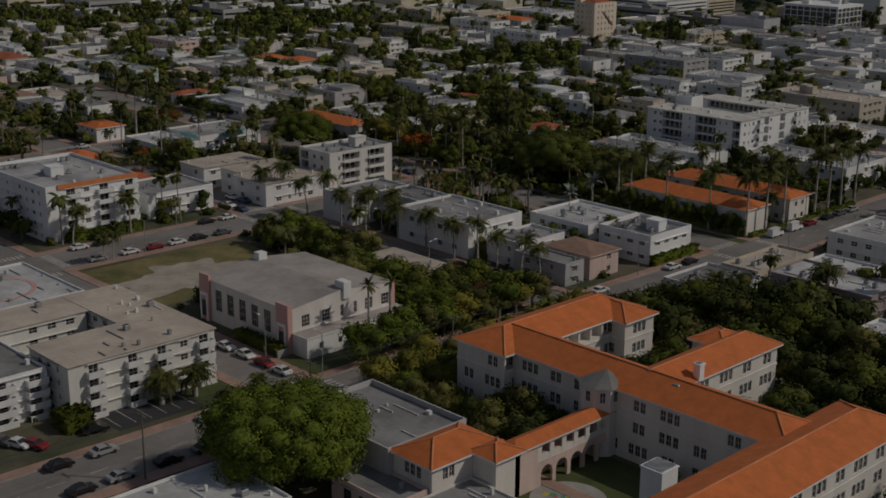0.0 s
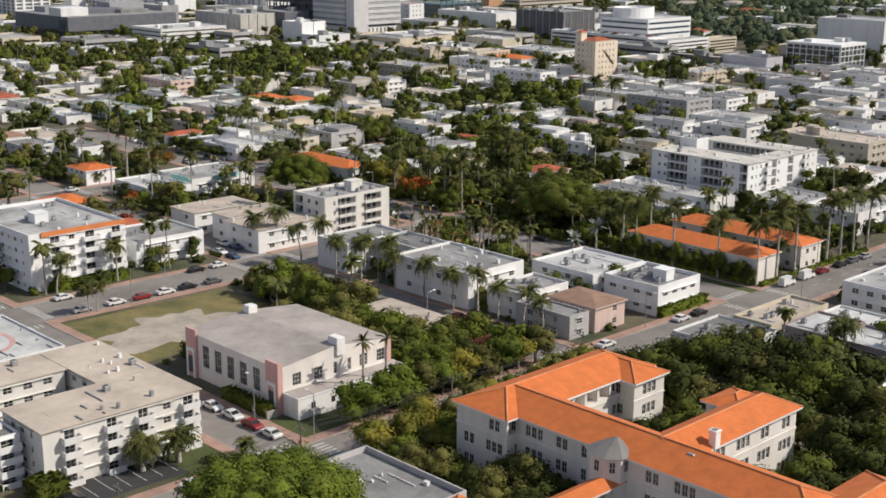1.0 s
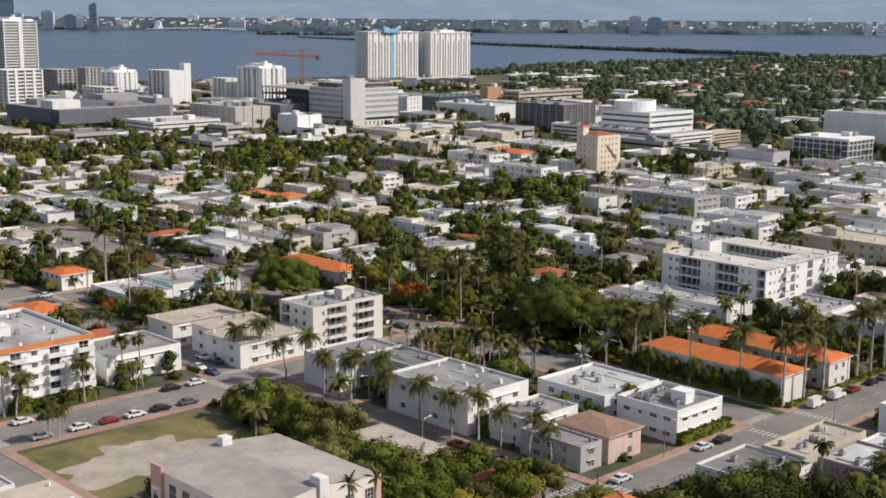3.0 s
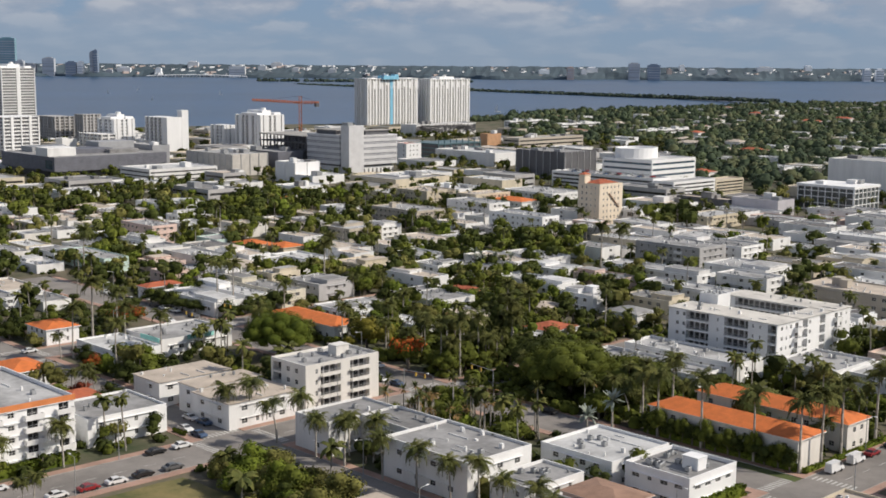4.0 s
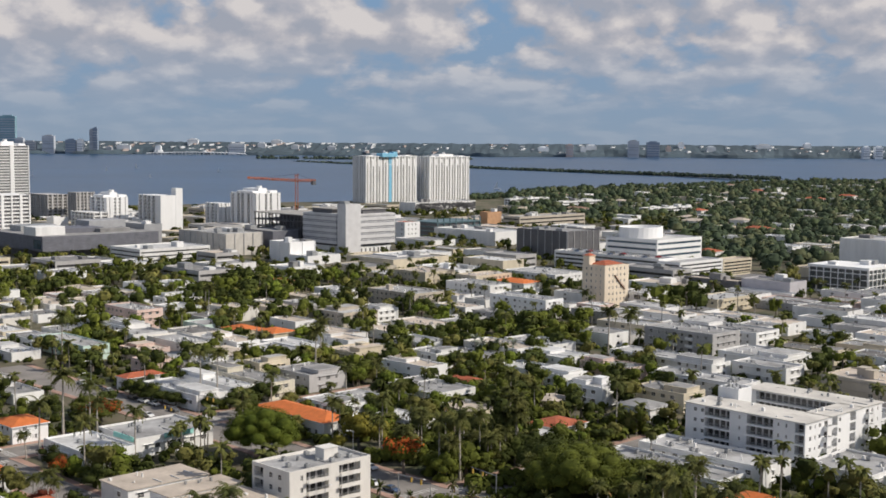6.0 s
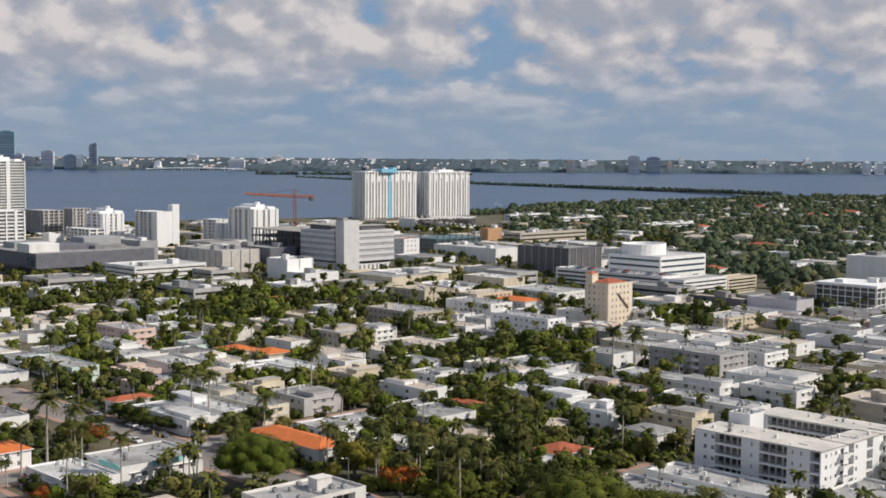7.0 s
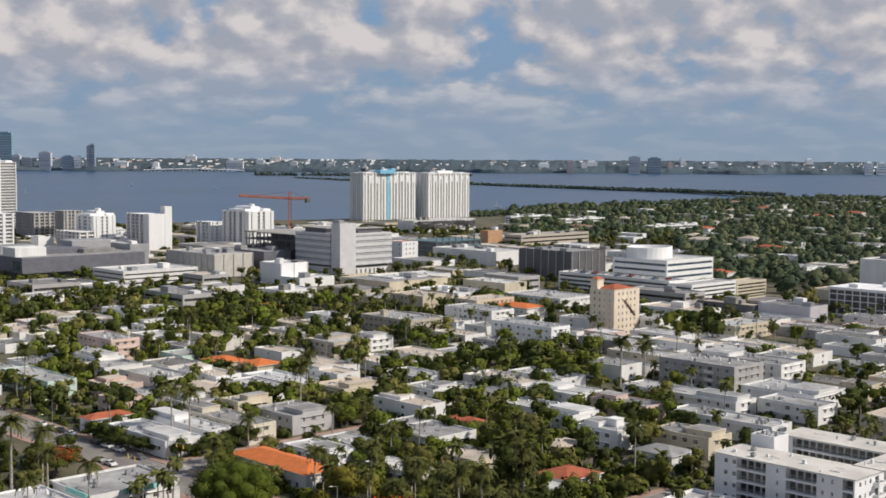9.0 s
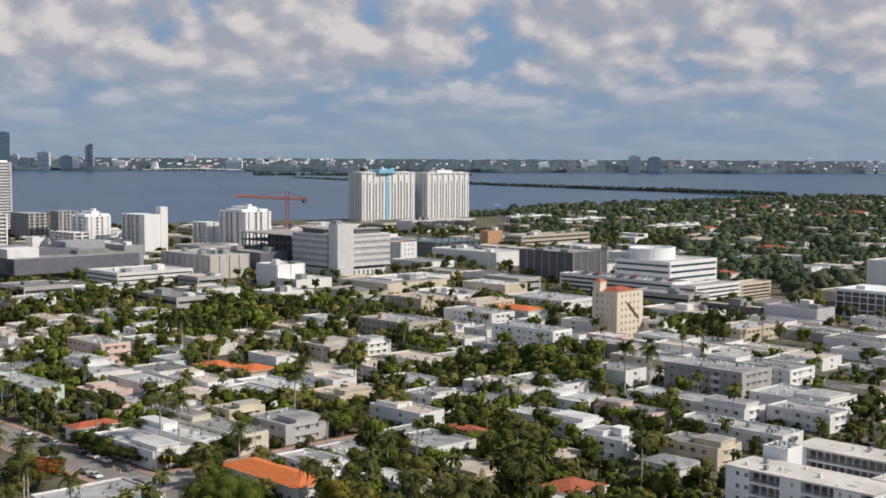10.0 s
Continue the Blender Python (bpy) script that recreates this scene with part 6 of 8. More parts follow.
# office with banded slabs each side of a stair tower
LOUVRE_D = material("grey_louvre_cladding", (0.25, 0.26, 0.29), 0.6, 2.0, 0.2, 0.1)


def louvre_office(x0, x1, y0, y1, foot, top, inset, label):
    """An office slab of light bands and dark louvre strips over a set-back base."""
    o = thing("office_building", (x0 + x1) / 2, (y0 + y1) / 2, 0, label, "building")
    TAKEN.append((x0, x1, y0, y1))
    w, d = (x1 - x0) / 2, (y1 - y0) / 2
    g = Geo()
    g.box(-w + inset, w - inset, -d + inset, d - inset, 0, foot - 1.6, 0)
    # strip below the slab, its shade put into the dark colour
    g.box(-w + inset + 0.6, w - inset - 0.6, -d + inset + 0.6, d - inset - 0.6, foot - 1.6, foot, 1)
    part("base", g, [WHITE, CLAD_D], o, "white set-back base under a shadow gap")
    for k in range(int(2 * d / 4)):
        g = Geo()
        g.box(w - inset - 0.1, w - inset + 0.05, -d + inset + 1 + k * 4, -d + inset + 2.4 + k * 4, 0.4, foot - 3.0)
        part("doorway", g, [CLAD_D], o, "tall dark doorway")
    g = Geo()
    g.box(-w + 0.35, w - 0.35, -d + 0.35, d - 0.35, foot, top - 0.5, 0)
    part("louvre", g, [LOUVRE_D], o, "dark grey louvre strips between the bands")
    n = 5
    st = (top - foot) / n
    for k in range(n):
        g = Geo()
        g.box(-w, w, -d, d, foot + k * st, foot + k * st + st * 0.58, 0, 0.05)
        part("band", g, [LOUVRE], o, "pale metal band")
        g = Geo()
        g.box(-w + 0.15, w - 0.15, -d + 0.15, d - 0.15, foot + k * st + st * 0.72, foot + k * st + st * 0.82, 0)
        part("fin", g, [LOUVRE], o)
    g = Geo()
    g.box(-w, w, -d, d, top - 0.6, top + 0.5, 0, 0.1)
    g.box(-w * 0.7, w * 0.5, -d * 0.6, d * 0.7, top + 0.5, top + 3.4, 1)
    part("roof", g, [LOUVRE, CLAD_D], o)
    g = Geo()
    g.box(-w * 0.8, w * 0.62, -d * 0.7, d * 0.8, top + 3.4, top + 3.9, 0)
    part("roof_canopy", g, [CONCRETE], o, "thin concrete canopy over the dark roof floor")


louvre_office(-802, -763.5, 627, 650, 8.5, 29.5, 2.0, "white office slab with grey louvre bands")
stair = block(-763, -753.6, 628, 642, 37.4, "plain grey-white stair tower of an office", "stair_tower", LOUVRE, ROOFL, None, 8, units=1, seed=26)
for k in range(8):
    q = new("window", window_mesh(2.4, 1.5, "plain"))
    q.parent = stair
    q.matrix_basis = pose(4.59, 0.6, 4 + k * 4.0, 0, 0, 90)
louvre_office(-774, -756, 642.6, 677, 8.0, 29.2, 2.0, "white office slab with grey louvre bands")
# open concrete car park on slanting columns
o = thing("parking_structure", -835, 645, 0, "open dark concrete car park on slanting columns", "parking garage")
TAKEN.append((-865, -805, 627, 665))
for k in range(5):
    g = Geo()
    g.box(-30, 30, -17, 19, 6 + k * 5.2, 6.7 + k * 5.2)
    part("deck", g, [CONCRETE if k == 4 else CLAD_D], o)
for k in range(7):
    for s in (-1, 1):
        g = Geo()
        x = -27 + k * 9
        g.rod((x, -16, 0), (x + s * 2.6, -16, 26.8), 0.7, 0.5, 6)
        part("column", g, [CLAD_D], o)
g = Geo()
g.box(-8, 28, -8, 15, 0, 26)
part("core", g, [CLAD_D], o)
block(-685, -637, 732, 767, 20, "black glass office with thin white ribs", "office_building", CLAD_D, ROOFG, None, 5, ribs=6.5, rib_mat=GREYW, units=4, seed=28)
# stepped white office with a drum on top
block(-594, -552, 721.6, 771, 20, "white office with long window bands", "office_building", BRIGHT, ROOFW, True, 5, units=2, seed=29, glass=GLASS_B)
o = thing("roof_drum", -580, 741, 19.3, "round white drum on an office roof", "drum")
g = Geo()
n = 28
for k in range(n):
    a, b = 6.2832 * k / n, 6.2832 * (k + 1) / n
    p, q = (13 * math.cos(a), 17 * math.sin(a)), (13 * math.cos(b), 17 * math.sin(b))
    g.quad((*p, 0), (*q, 0), (*q, 7.2), (*p, 7.2))
    pi, qi = (p[0] * 0.94, p[1] * 0.94), (q[0] * 0.94, q[1] * 0.94)
    g.quad((*p, 7.2), (*q, 7.2), (*qi, 7.2), (*pi, 7.2))
    g.quad((*qi, 4.5), (*pi, 4.5), (*pi, 7.2), (*qi, 7.2))
    g.tri((*pi, 4.5), (*qi, 4.5), (0, 0, 4.5))
part("wall", g, [BRIGHT], o)
block(-612, -527, 690, 708, 11.4, "white multi-storey car park with open decks", "parking_garage", BRIGHT, ROOFL, True, 4, band_h=1.2, units=0, seed=30)
block(-526.6, -511, 690, 735, 10.4, "white multi-storey car park with open decks", "parking_garage", BRIGHT, ROOFL, True, 4, band_h=1.0, units=0, seed=31)
block(-523, -511, 736, 768, 9, "beige car park with open decks", "parking_garage", CREAM, ROOFT, True, 4, band_h=1.0, units=0, seed=32)
block(-481, -446, 652, 664, 7.4, "long low dark-walled hall", "hall", CLAD_D, ROOFT, None, 2, units=2, seed=33)
LAVENDER = material("lavender_grey_paint", (0.52, 0.50, 0.53), 0.8, 2.0, 0.2, 0.1)
block(-447, -409, 647, 654.6, 4.2, "low pale front of a grey hall", "annexe", WHITE, ROOFW, None, 1, units=0, seed=341)
block(-445, -415, 655, 672, 9.2, "plain grey hall with a low front", "hall", LAVENDER, ROOFG, None, 2, units=2, seed=34)
CURTAIN = glass_material("grey_green_curtain_glass", (0.15, 0.175, 0.185), 0.15)
glass_office = block(-432, -396, 703.5, 732, 15, "glass office with white upright fins", "office_building", CURTAIN, ROOFT, None, 4, ribs=4.5, units=3, seed=35)
block(-446, -400, 762, 795, 26, "tall plain grey-white block behind the glass office", "office_building", WHITE, ROOFL, None, 6, units=2, seed=36)
block(-820, -750, 777, 813, 11, "wide pale windowless warehouse block", "warehouse", WHITE, ROOFW, None, 2, units=5, seed=38)
block(-883, -862, 926, 1020, 12, "long beige commercial block", "shop", BEIGE, ROOFL, True, 3, units=6, seed=40)
# smaller blocks before the twin towers
building(-846, -831, 754, 771, 15.5, "four-storey white apartment building with red tiled eaves", "apartment_building", BRIGHT, RED, 4, 131, 0.4, (1.2, 1.3), 4.0, units=0, ledge=False)
tg = thing("parking_garage", -843, 812, 0, "teal glass garage with open dark decks", "parking garage")
TAKEN.append((-860, -826, 786, 838))
for k in range(4):
    g = Geo()
    g.box(-17, 17, -26, 26, k * 3.6 + 2.4, k * 3.6 + 3.4)
    part("deck", g, [TEAL], tg)
    # solid dark fill stands in for the shade between the open decks
    g = Geo()
    g.box(-16, 16, -25, 25, k * 3.6 + (0 if k == 0 else -0.2), k * 3.6 + 2.4)
    part("recess", g, [CLAD_D], tg)
for k in range(8):
    g = Geo()
    g.box(16.4, 17.1, -25.6 + k * 7.2, -24.8 + k * 7.2, 0, 17.5)
    part("column", g, [TEAL], tg)
block(-906, -896, 918, 937, 15, "tan-orange painted block with a blank front", "commercial_block", TANO, ROOFL, None, 4, units=1, seed=132)
for x0, x1, y0, y1 in ((-1149, -1139, 1208, 1280), (-1067, -1054, 1208.6, 1281), (-916, -901.5, 1177, 1254)):
    block(x0, x1, y0, y1, 10, "long white apartment row with balcony bands among trees", "apartment_block", BRIGHT, ROOFW, True, 3, ribs=9, rib_mat=BRIGHT, units=4, seed=int(y1), sides="se")
block(-709, -662, 592, 641, 7, "broad low hall with a pale curved roof edge", "hall", CREAM, ROOFL, None, 2, units=2, seed=133)
# patterned car park below the towers
pat = block(-1118, -1092, 1005, 1099, 13, "white car park with a black patterned screen", "parking_garage", WHITE, ROOFL, None, 3, units=2, seed=41)
OPEN_LOTS = [(-1090, -985, 930, 1095)]
rng = random.Random(8)
for k in range(190):
    g = Geo()
    s, a = rng.uniform(1.5, 2.5), rng.uniform(0, 3.1)
    g.quad(*[(0, s * math.cos(a + q * 1.57) * (1.5 if q % 2 else 0.6), s * 0.7 * math.sin(a + q * 1.57)) for q in range(4)])
    q = part("screen_piece", g, [CLAD_D], pat)
    q.location = (13.06, -47 + 94 * ((k * 0.618) % 1.0), 2.5 + 9 * ((k * 0.377) % 1.0))

g = Geo()
g.box(-18.6, 18.6, -14.85, 14.85, 13.6, 15.1)
g.box(-18.6, 18.6, -14.85, 14.85, 0.0, 0.9)
for z in (4.2, 7.9, 11.2):
    g.box(-18.3, 18.3, -14.55, 14.55, z, z + 0.45)
part("cornice", g, [BRIGHT], glass_office, "pale concrete cornice and floor bands")

# cream bell-tower hotel with small windows and a red roof
TOWERC = material("pinkish_cream_stucco", (0.80, 0.69, 0.55), 0.85, 2.0, 0.25, 0.10, streak=True)
bt = building(-468, -453.5, 547, 566, 22, "cream seven-storey hotel tower with small square windows", "hotel_tower", TOWERC, ROOFT, 7, 120, 0.4, (0.9, 1.3), 3.0, units=0, skip=0.05, ledge=False)
g = Geo()
hip(g, -5.5, 5.5, -7, 7.5, 22.2, 1.8, 0.4)
part("tiled_roof", g, [RED, CREAM], bt)
g = Geo()
g.box(-7.0, -3.0, -9.3, -4.6, 21.4, 26.2)
part("belfry", g, [TOWERC], bt)
g = Geo()
hip(g, -7.0, -3.0, -9.3, -4.6, 26.45, 1.2, 0.3)
part("belfry_roof", g, [RED, CREAM], bt)
g = Geo()
for k in range(6):
    a, b = Vector((7.55, -2 + k * 1.3, 17 - k * 1.2)), Vector((7.55, -0.4 + k * 1.3, 15.4 - k * 1.2))
    g.rod(a, b, 0.35, 0.35, 5)
part("fire_stair", g, [BROWNR], bt, "rust-brown stair running down the wall")

# tower crane
o = thing("tower_crane", *plan(1141, -121), "orange tower crane over a building site", "crane")
for nm, a, b, r in (("mast", (0, 0, 0), (0, 0, 54), 1.1), ("jib", (0, 0, 48.5), (*(ACROSS * -41).xy, 50.5), 0.7), ("counter_jib", (0, 0, 48.5), (*(ACROSS * 16).xy, 48.5), 0.8)):
    a, b = Vector(a), Vector(b)
    n = max(4, int((b - a).length / 2.4))
    g = Geo()
    ax = (b - a).normalized()
    u = ax.orthogonal().normalized()
    v = ax.cross(u)
    cs = [u * r + v * r, u * r - v * r, -u * r - v * r, -u * r + v * r]
    for c in cs:
        g.rod(a + c, b + c, 0.16, 0.16, 4)
    for k in range(n):
        for q in range(4):
            p0, p1 = a.lerp(b, k / n) + cs[q], a.lerp(b, (k + 1) / n) + cs[(q + 1) % 4]
            g.rod(p0, p1, 0.1, 0.1, 4)
    part(nm, g, [CRANE], o)
g = Geo()
w = ACROSS * 14
g.box(w.x - 1.5, w.x + 1.5, w.y - 1.5, w.y + 1.5, 45, 48.4)
part("counterweight", g, [CLAD_D], [c for c in o.children if c.name.startswith("counter_jib")][0])
g = Geo()
g.rod((0, 0, 54), (*(ACROSS * -30).xy, 50.2), 0.1, 0.1, 4)
g.rod((0, 0, 54), (*(ACROSS * 14).xy, 48.8), 0.1, 0.1, 4)
part("stay", g, [DARKM], o)

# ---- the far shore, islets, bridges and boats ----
# distance haze is mixed into these colours, there is no haze in the air
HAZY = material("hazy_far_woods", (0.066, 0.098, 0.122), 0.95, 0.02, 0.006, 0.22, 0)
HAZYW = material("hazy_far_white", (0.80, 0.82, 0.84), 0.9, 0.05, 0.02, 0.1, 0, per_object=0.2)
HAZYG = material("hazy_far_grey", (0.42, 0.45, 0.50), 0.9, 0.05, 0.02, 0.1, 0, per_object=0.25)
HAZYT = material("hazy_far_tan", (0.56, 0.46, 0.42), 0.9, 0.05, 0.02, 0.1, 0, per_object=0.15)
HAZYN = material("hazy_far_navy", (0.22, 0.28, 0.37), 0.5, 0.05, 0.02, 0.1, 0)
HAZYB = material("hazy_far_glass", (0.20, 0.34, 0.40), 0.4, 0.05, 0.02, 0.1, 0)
rng = random.Random(77)
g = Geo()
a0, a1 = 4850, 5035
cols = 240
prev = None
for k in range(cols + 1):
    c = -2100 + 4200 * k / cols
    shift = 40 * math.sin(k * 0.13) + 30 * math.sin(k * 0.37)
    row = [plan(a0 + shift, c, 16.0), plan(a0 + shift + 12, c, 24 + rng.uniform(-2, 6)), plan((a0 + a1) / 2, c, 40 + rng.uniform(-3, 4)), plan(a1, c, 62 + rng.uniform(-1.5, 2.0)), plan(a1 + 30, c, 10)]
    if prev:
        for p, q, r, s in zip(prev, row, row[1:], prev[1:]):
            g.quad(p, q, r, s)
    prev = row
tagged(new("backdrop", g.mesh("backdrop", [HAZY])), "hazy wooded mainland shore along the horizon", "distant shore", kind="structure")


def far_block(ahead, across, w, top, mat, label="hazy distant high-rise on the far shore", base=15.0, depth=22.0, steps=0):
    o = thing("high_rise", *plan(ahead, across, base), label, "building", "far shore buildings")
    h = top - base
    o.rotation_euler = (0, 0, math.atan2(ACROSS.y, ACROSS.x))
    g = Geo()
    g.box(-w / 2, w / 2, -depth / 2, depth / 2, 0, h)
    part("body", g, [mat], o)
    if h > 25:
        for k in range(1, int(h / 9)):
            g = Geo()
            g.box(-w / 2 - 0.4, w / 2 + 0.4, -depth / 2 - 0.6, -depth / 2 - 0.02, k * 9, k * 9 + 3)
            part("window_band", g, [HAZYG], o)
    g = Geo()
    g.box(-w * 0.3, w * 0.3, -depth / 4, depth / 4, h, h + 4)
    part("roof_house", g, [mat], o)
    return o


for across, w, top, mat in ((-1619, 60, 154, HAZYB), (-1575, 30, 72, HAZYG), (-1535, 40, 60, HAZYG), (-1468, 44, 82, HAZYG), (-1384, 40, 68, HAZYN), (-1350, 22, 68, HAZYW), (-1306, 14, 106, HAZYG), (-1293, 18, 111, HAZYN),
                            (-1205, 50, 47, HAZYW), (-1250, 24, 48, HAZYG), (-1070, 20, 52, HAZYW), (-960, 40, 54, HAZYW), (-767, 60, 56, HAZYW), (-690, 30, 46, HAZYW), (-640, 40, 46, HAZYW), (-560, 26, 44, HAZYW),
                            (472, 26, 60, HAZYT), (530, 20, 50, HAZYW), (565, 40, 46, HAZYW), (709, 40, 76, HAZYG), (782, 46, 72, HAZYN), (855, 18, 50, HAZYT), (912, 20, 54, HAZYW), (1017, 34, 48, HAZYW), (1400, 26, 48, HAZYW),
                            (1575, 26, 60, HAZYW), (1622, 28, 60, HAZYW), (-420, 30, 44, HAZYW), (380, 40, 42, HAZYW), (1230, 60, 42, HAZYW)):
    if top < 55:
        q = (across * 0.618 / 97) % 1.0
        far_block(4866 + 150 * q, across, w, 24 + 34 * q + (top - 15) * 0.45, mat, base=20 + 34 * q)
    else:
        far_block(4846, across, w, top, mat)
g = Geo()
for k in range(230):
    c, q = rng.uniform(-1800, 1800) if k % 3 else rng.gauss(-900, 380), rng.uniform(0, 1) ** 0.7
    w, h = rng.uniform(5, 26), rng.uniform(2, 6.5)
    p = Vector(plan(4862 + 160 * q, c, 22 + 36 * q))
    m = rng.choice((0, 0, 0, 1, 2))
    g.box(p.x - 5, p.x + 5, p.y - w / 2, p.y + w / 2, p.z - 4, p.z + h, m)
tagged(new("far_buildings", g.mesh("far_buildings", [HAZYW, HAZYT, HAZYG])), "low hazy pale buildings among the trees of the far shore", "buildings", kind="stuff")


def blob_woods(name, spots, label, mats, quads=26, size=1.7, kind="stuff", seed=5):
    """Uncountable far trees: a dense rounded inside and loose leaf clumps over it, joined."""
    r = random.Random(seed)
    mats = mats if isinstance(mats, list) else [mats]
    g = Geo()
    for x, y, z, s in spots:
        m = r.randrange(len(mats))
        rings = [[(q * s * r.uniform(0.8, 1.1), 1.0472 * k, lift * s) for k in range(6)] for lift, q in ((0.1, 0.62), (0.6, 0.72), (1.1, 0.36))]
        def at(p):
            return (x + p[0] * math.cos(p[1]), y + p[0] * math.sin(p[1]), z + p[2])
        for i, (lo, hi) in enumerate(zip(rings, rings[1:])):
            for k in range(6):
                four = (lo[k], lo[(k + 1) % 6], hi[(k + 1) % 6], hi[k])
                g.quad(*[at(p) for p in four], m)
                g.n += [tuple(Vector((math.cos(p[1]), math.sin(p[1]), 0.2 + 0.7 * i)).normalized()) for p in four]
        for four in ((0, 1, 2, 3), (0, 3, 4, 5)):
            g.quad(*[at(rings[2][k]) for k in four], m)
            g.n += [(0, 0, 1)] * 4
        for k in range(quads):
            u = Vector((r.gauss(0, 1), r.gauss(0, 1), abs(r.gauss(0, 1)) - 0.25)).normalized()
            rad = 0.6 + 0.5 * r.random()
            p = Vector((x + u.x * s * rad, y + u.y * s * rad, z + s * 0.55 + u.z * s * rad * 0.8))
            n = (u + Vector((r.uniform(-.5, .5), r.uniform(-.5, .5), r.uniform(0, .7)))).normalized()
            a = n.orthogonal().normalized()
            b = n.cross(a)
            q, t = size * s / 4.5 * r.uniform(.6, 1.2), size * s / 4.5 * r.uniform(.5, 1.0)
            g.quad(tuple(p - a * q), tuple(p - b * t), tuple(p + a * q), tuple(p + b * t), m)
            g.n += [tuple((u + Vector((r.uniform(-.2, .2), r.uniform(-.2, .2), 0.25))).normalized())] * 4
    return tagged(new(name, g.mesh(name, mats)), label, "woods", kind=kind)


# far leaf colours, paled and blued to stand for distance haze
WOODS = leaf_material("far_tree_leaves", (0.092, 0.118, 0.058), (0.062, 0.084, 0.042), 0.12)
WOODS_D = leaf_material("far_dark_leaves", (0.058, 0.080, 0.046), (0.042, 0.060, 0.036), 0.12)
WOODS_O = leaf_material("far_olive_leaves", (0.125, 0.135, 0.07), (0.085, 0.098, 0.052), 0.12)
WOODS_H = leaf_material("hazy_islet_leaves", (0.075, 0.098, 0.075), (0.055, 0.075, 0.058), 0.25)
# long wooded islets across the bay
spots = []
ISLET = ((-3210, 2451), (-2890, 2408), (-2424, 2439), (-2113, 2435), (-1785, 2439), (-1468, 2360))
for (xa, ya), (xb, yb) in zip(ISLET, ISLET[1:]):
    n = int(math.hypot(xb - xa, yb - ya) / 2.6)
    for k in range(n):
        u = k / n
        spots.append((xa + (xb - xa) * u + rng.uniform(-12, 12), ya + (yb - ya) * u + rng.uniform(-12, 12), 2 if xa > -2500 else 4, rng.uniform(4.5, 7.0)))
for k in range(130):
    p = plan(4300 + rng.uniform(-20, 20), -620 + 5.5 * k + rng.uniform(-9, 9))
    spots.append((p[0], p[1], 11, rng.uniform(5, 9)))
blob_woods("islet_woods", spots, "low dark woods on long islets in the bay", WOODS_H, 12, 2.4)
g = Geo()
for (xa, ya), (xb, yb) in zip(ISLET, ISLET[1:]):
    g.quad((xa, ya - 16, 2.2), (xb, yb - 16, 2.2), (xb, yb + 16, 2.2), (xa, ya + 16, 2.2))
tagged(new("islet_ground", g.mesh("islet_ground", [GROUND])), "low wooded islet ground in the bay", "ground", kind="structure")
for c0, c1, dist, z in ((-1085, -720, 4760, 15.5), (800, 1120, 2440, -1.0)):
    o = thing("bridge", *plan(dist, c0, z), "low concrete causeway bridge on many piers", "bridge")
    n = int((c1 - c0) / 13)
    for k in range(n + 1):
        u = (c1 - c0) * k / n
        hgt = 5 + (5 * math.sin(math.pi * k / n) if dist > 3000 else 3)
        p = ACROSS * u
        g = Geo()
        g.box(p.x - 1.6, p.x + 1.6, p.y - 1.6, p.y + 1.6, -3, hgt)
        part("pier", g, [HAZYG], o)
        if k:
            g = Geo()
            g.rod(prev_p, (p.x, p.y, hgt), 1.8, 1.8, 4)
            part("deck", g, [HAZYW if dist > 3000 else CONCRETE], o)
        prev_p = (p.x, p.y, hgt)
BOAT = {}
for ahead, across, s in ((2740, -855, 1.0), (3080, -790, 0.8), (3250, -760, 0.9), (3050, -520, 0.9), (2190, 90, 1.1), (2700, -600, 0.7), (1560, -455, 0.7), (1600, -420, 0.6)):
    p = plan(ahead, across, -1.0 if ahead < 2750 else -1.2 + (ahead - 2700) * 18.2 / 2360)
    if "o" in BOAT:
        b = copy_thing(BOAT["o"], pose(*p, 0, 0, 40))
    else:
        b = thing("sailing_boat", *p, "small white sailing boat on the bay", "boat", "boats on the bay")
        g = Geo()
        k = len(g.v)
        g.v += [(-5, -1.4, 1.5), (3, -1.6, 1.5), (6.5, 0, 1.9), (3, 1.6, 1.5), (-5, 1.4, 1.5), (-4.6, -0.9, -0.3), (3, -0.9, -0.3), (5.4, 0, -0.2), (3, 0.9, -0.3), (-4.6, 0.9, -0.3)]
        g.f += [(k, k + 1, k + 2, k + 3, k + 4), (k, k + 5, k + 6, k + 1), (k + 1, k + 6, k + 7, k + 2), (k + 2, k + 7, k + 8, k + 3), (k + 3, k + 8, k + 9, k + 4), (k + 4, k + 9, k + 5, k)]
        g.i += [0] * 6
        part("hull", g, [BRIGHT], b)
        g = Geo()
        g.rod((1, 0, 1.5), (1, 0, 14), 0.12, 0.08, 6)
        part("mast", g, [METAL], b)
        g = Geo()
        g.tri((0.8, 0.05, 2.5), (-4.6, 0.05, 2.5), (0.8, 0.05, 13.2))
        g.tri((0.8, -0.05, 2.5), (0.8, -0.05, 13.2), (-4.6, -0.05, 2.5))
        part("sail", g, [BRIGHT], b)
        BOAT["o"] = b
    b.scale = (s, s, s)


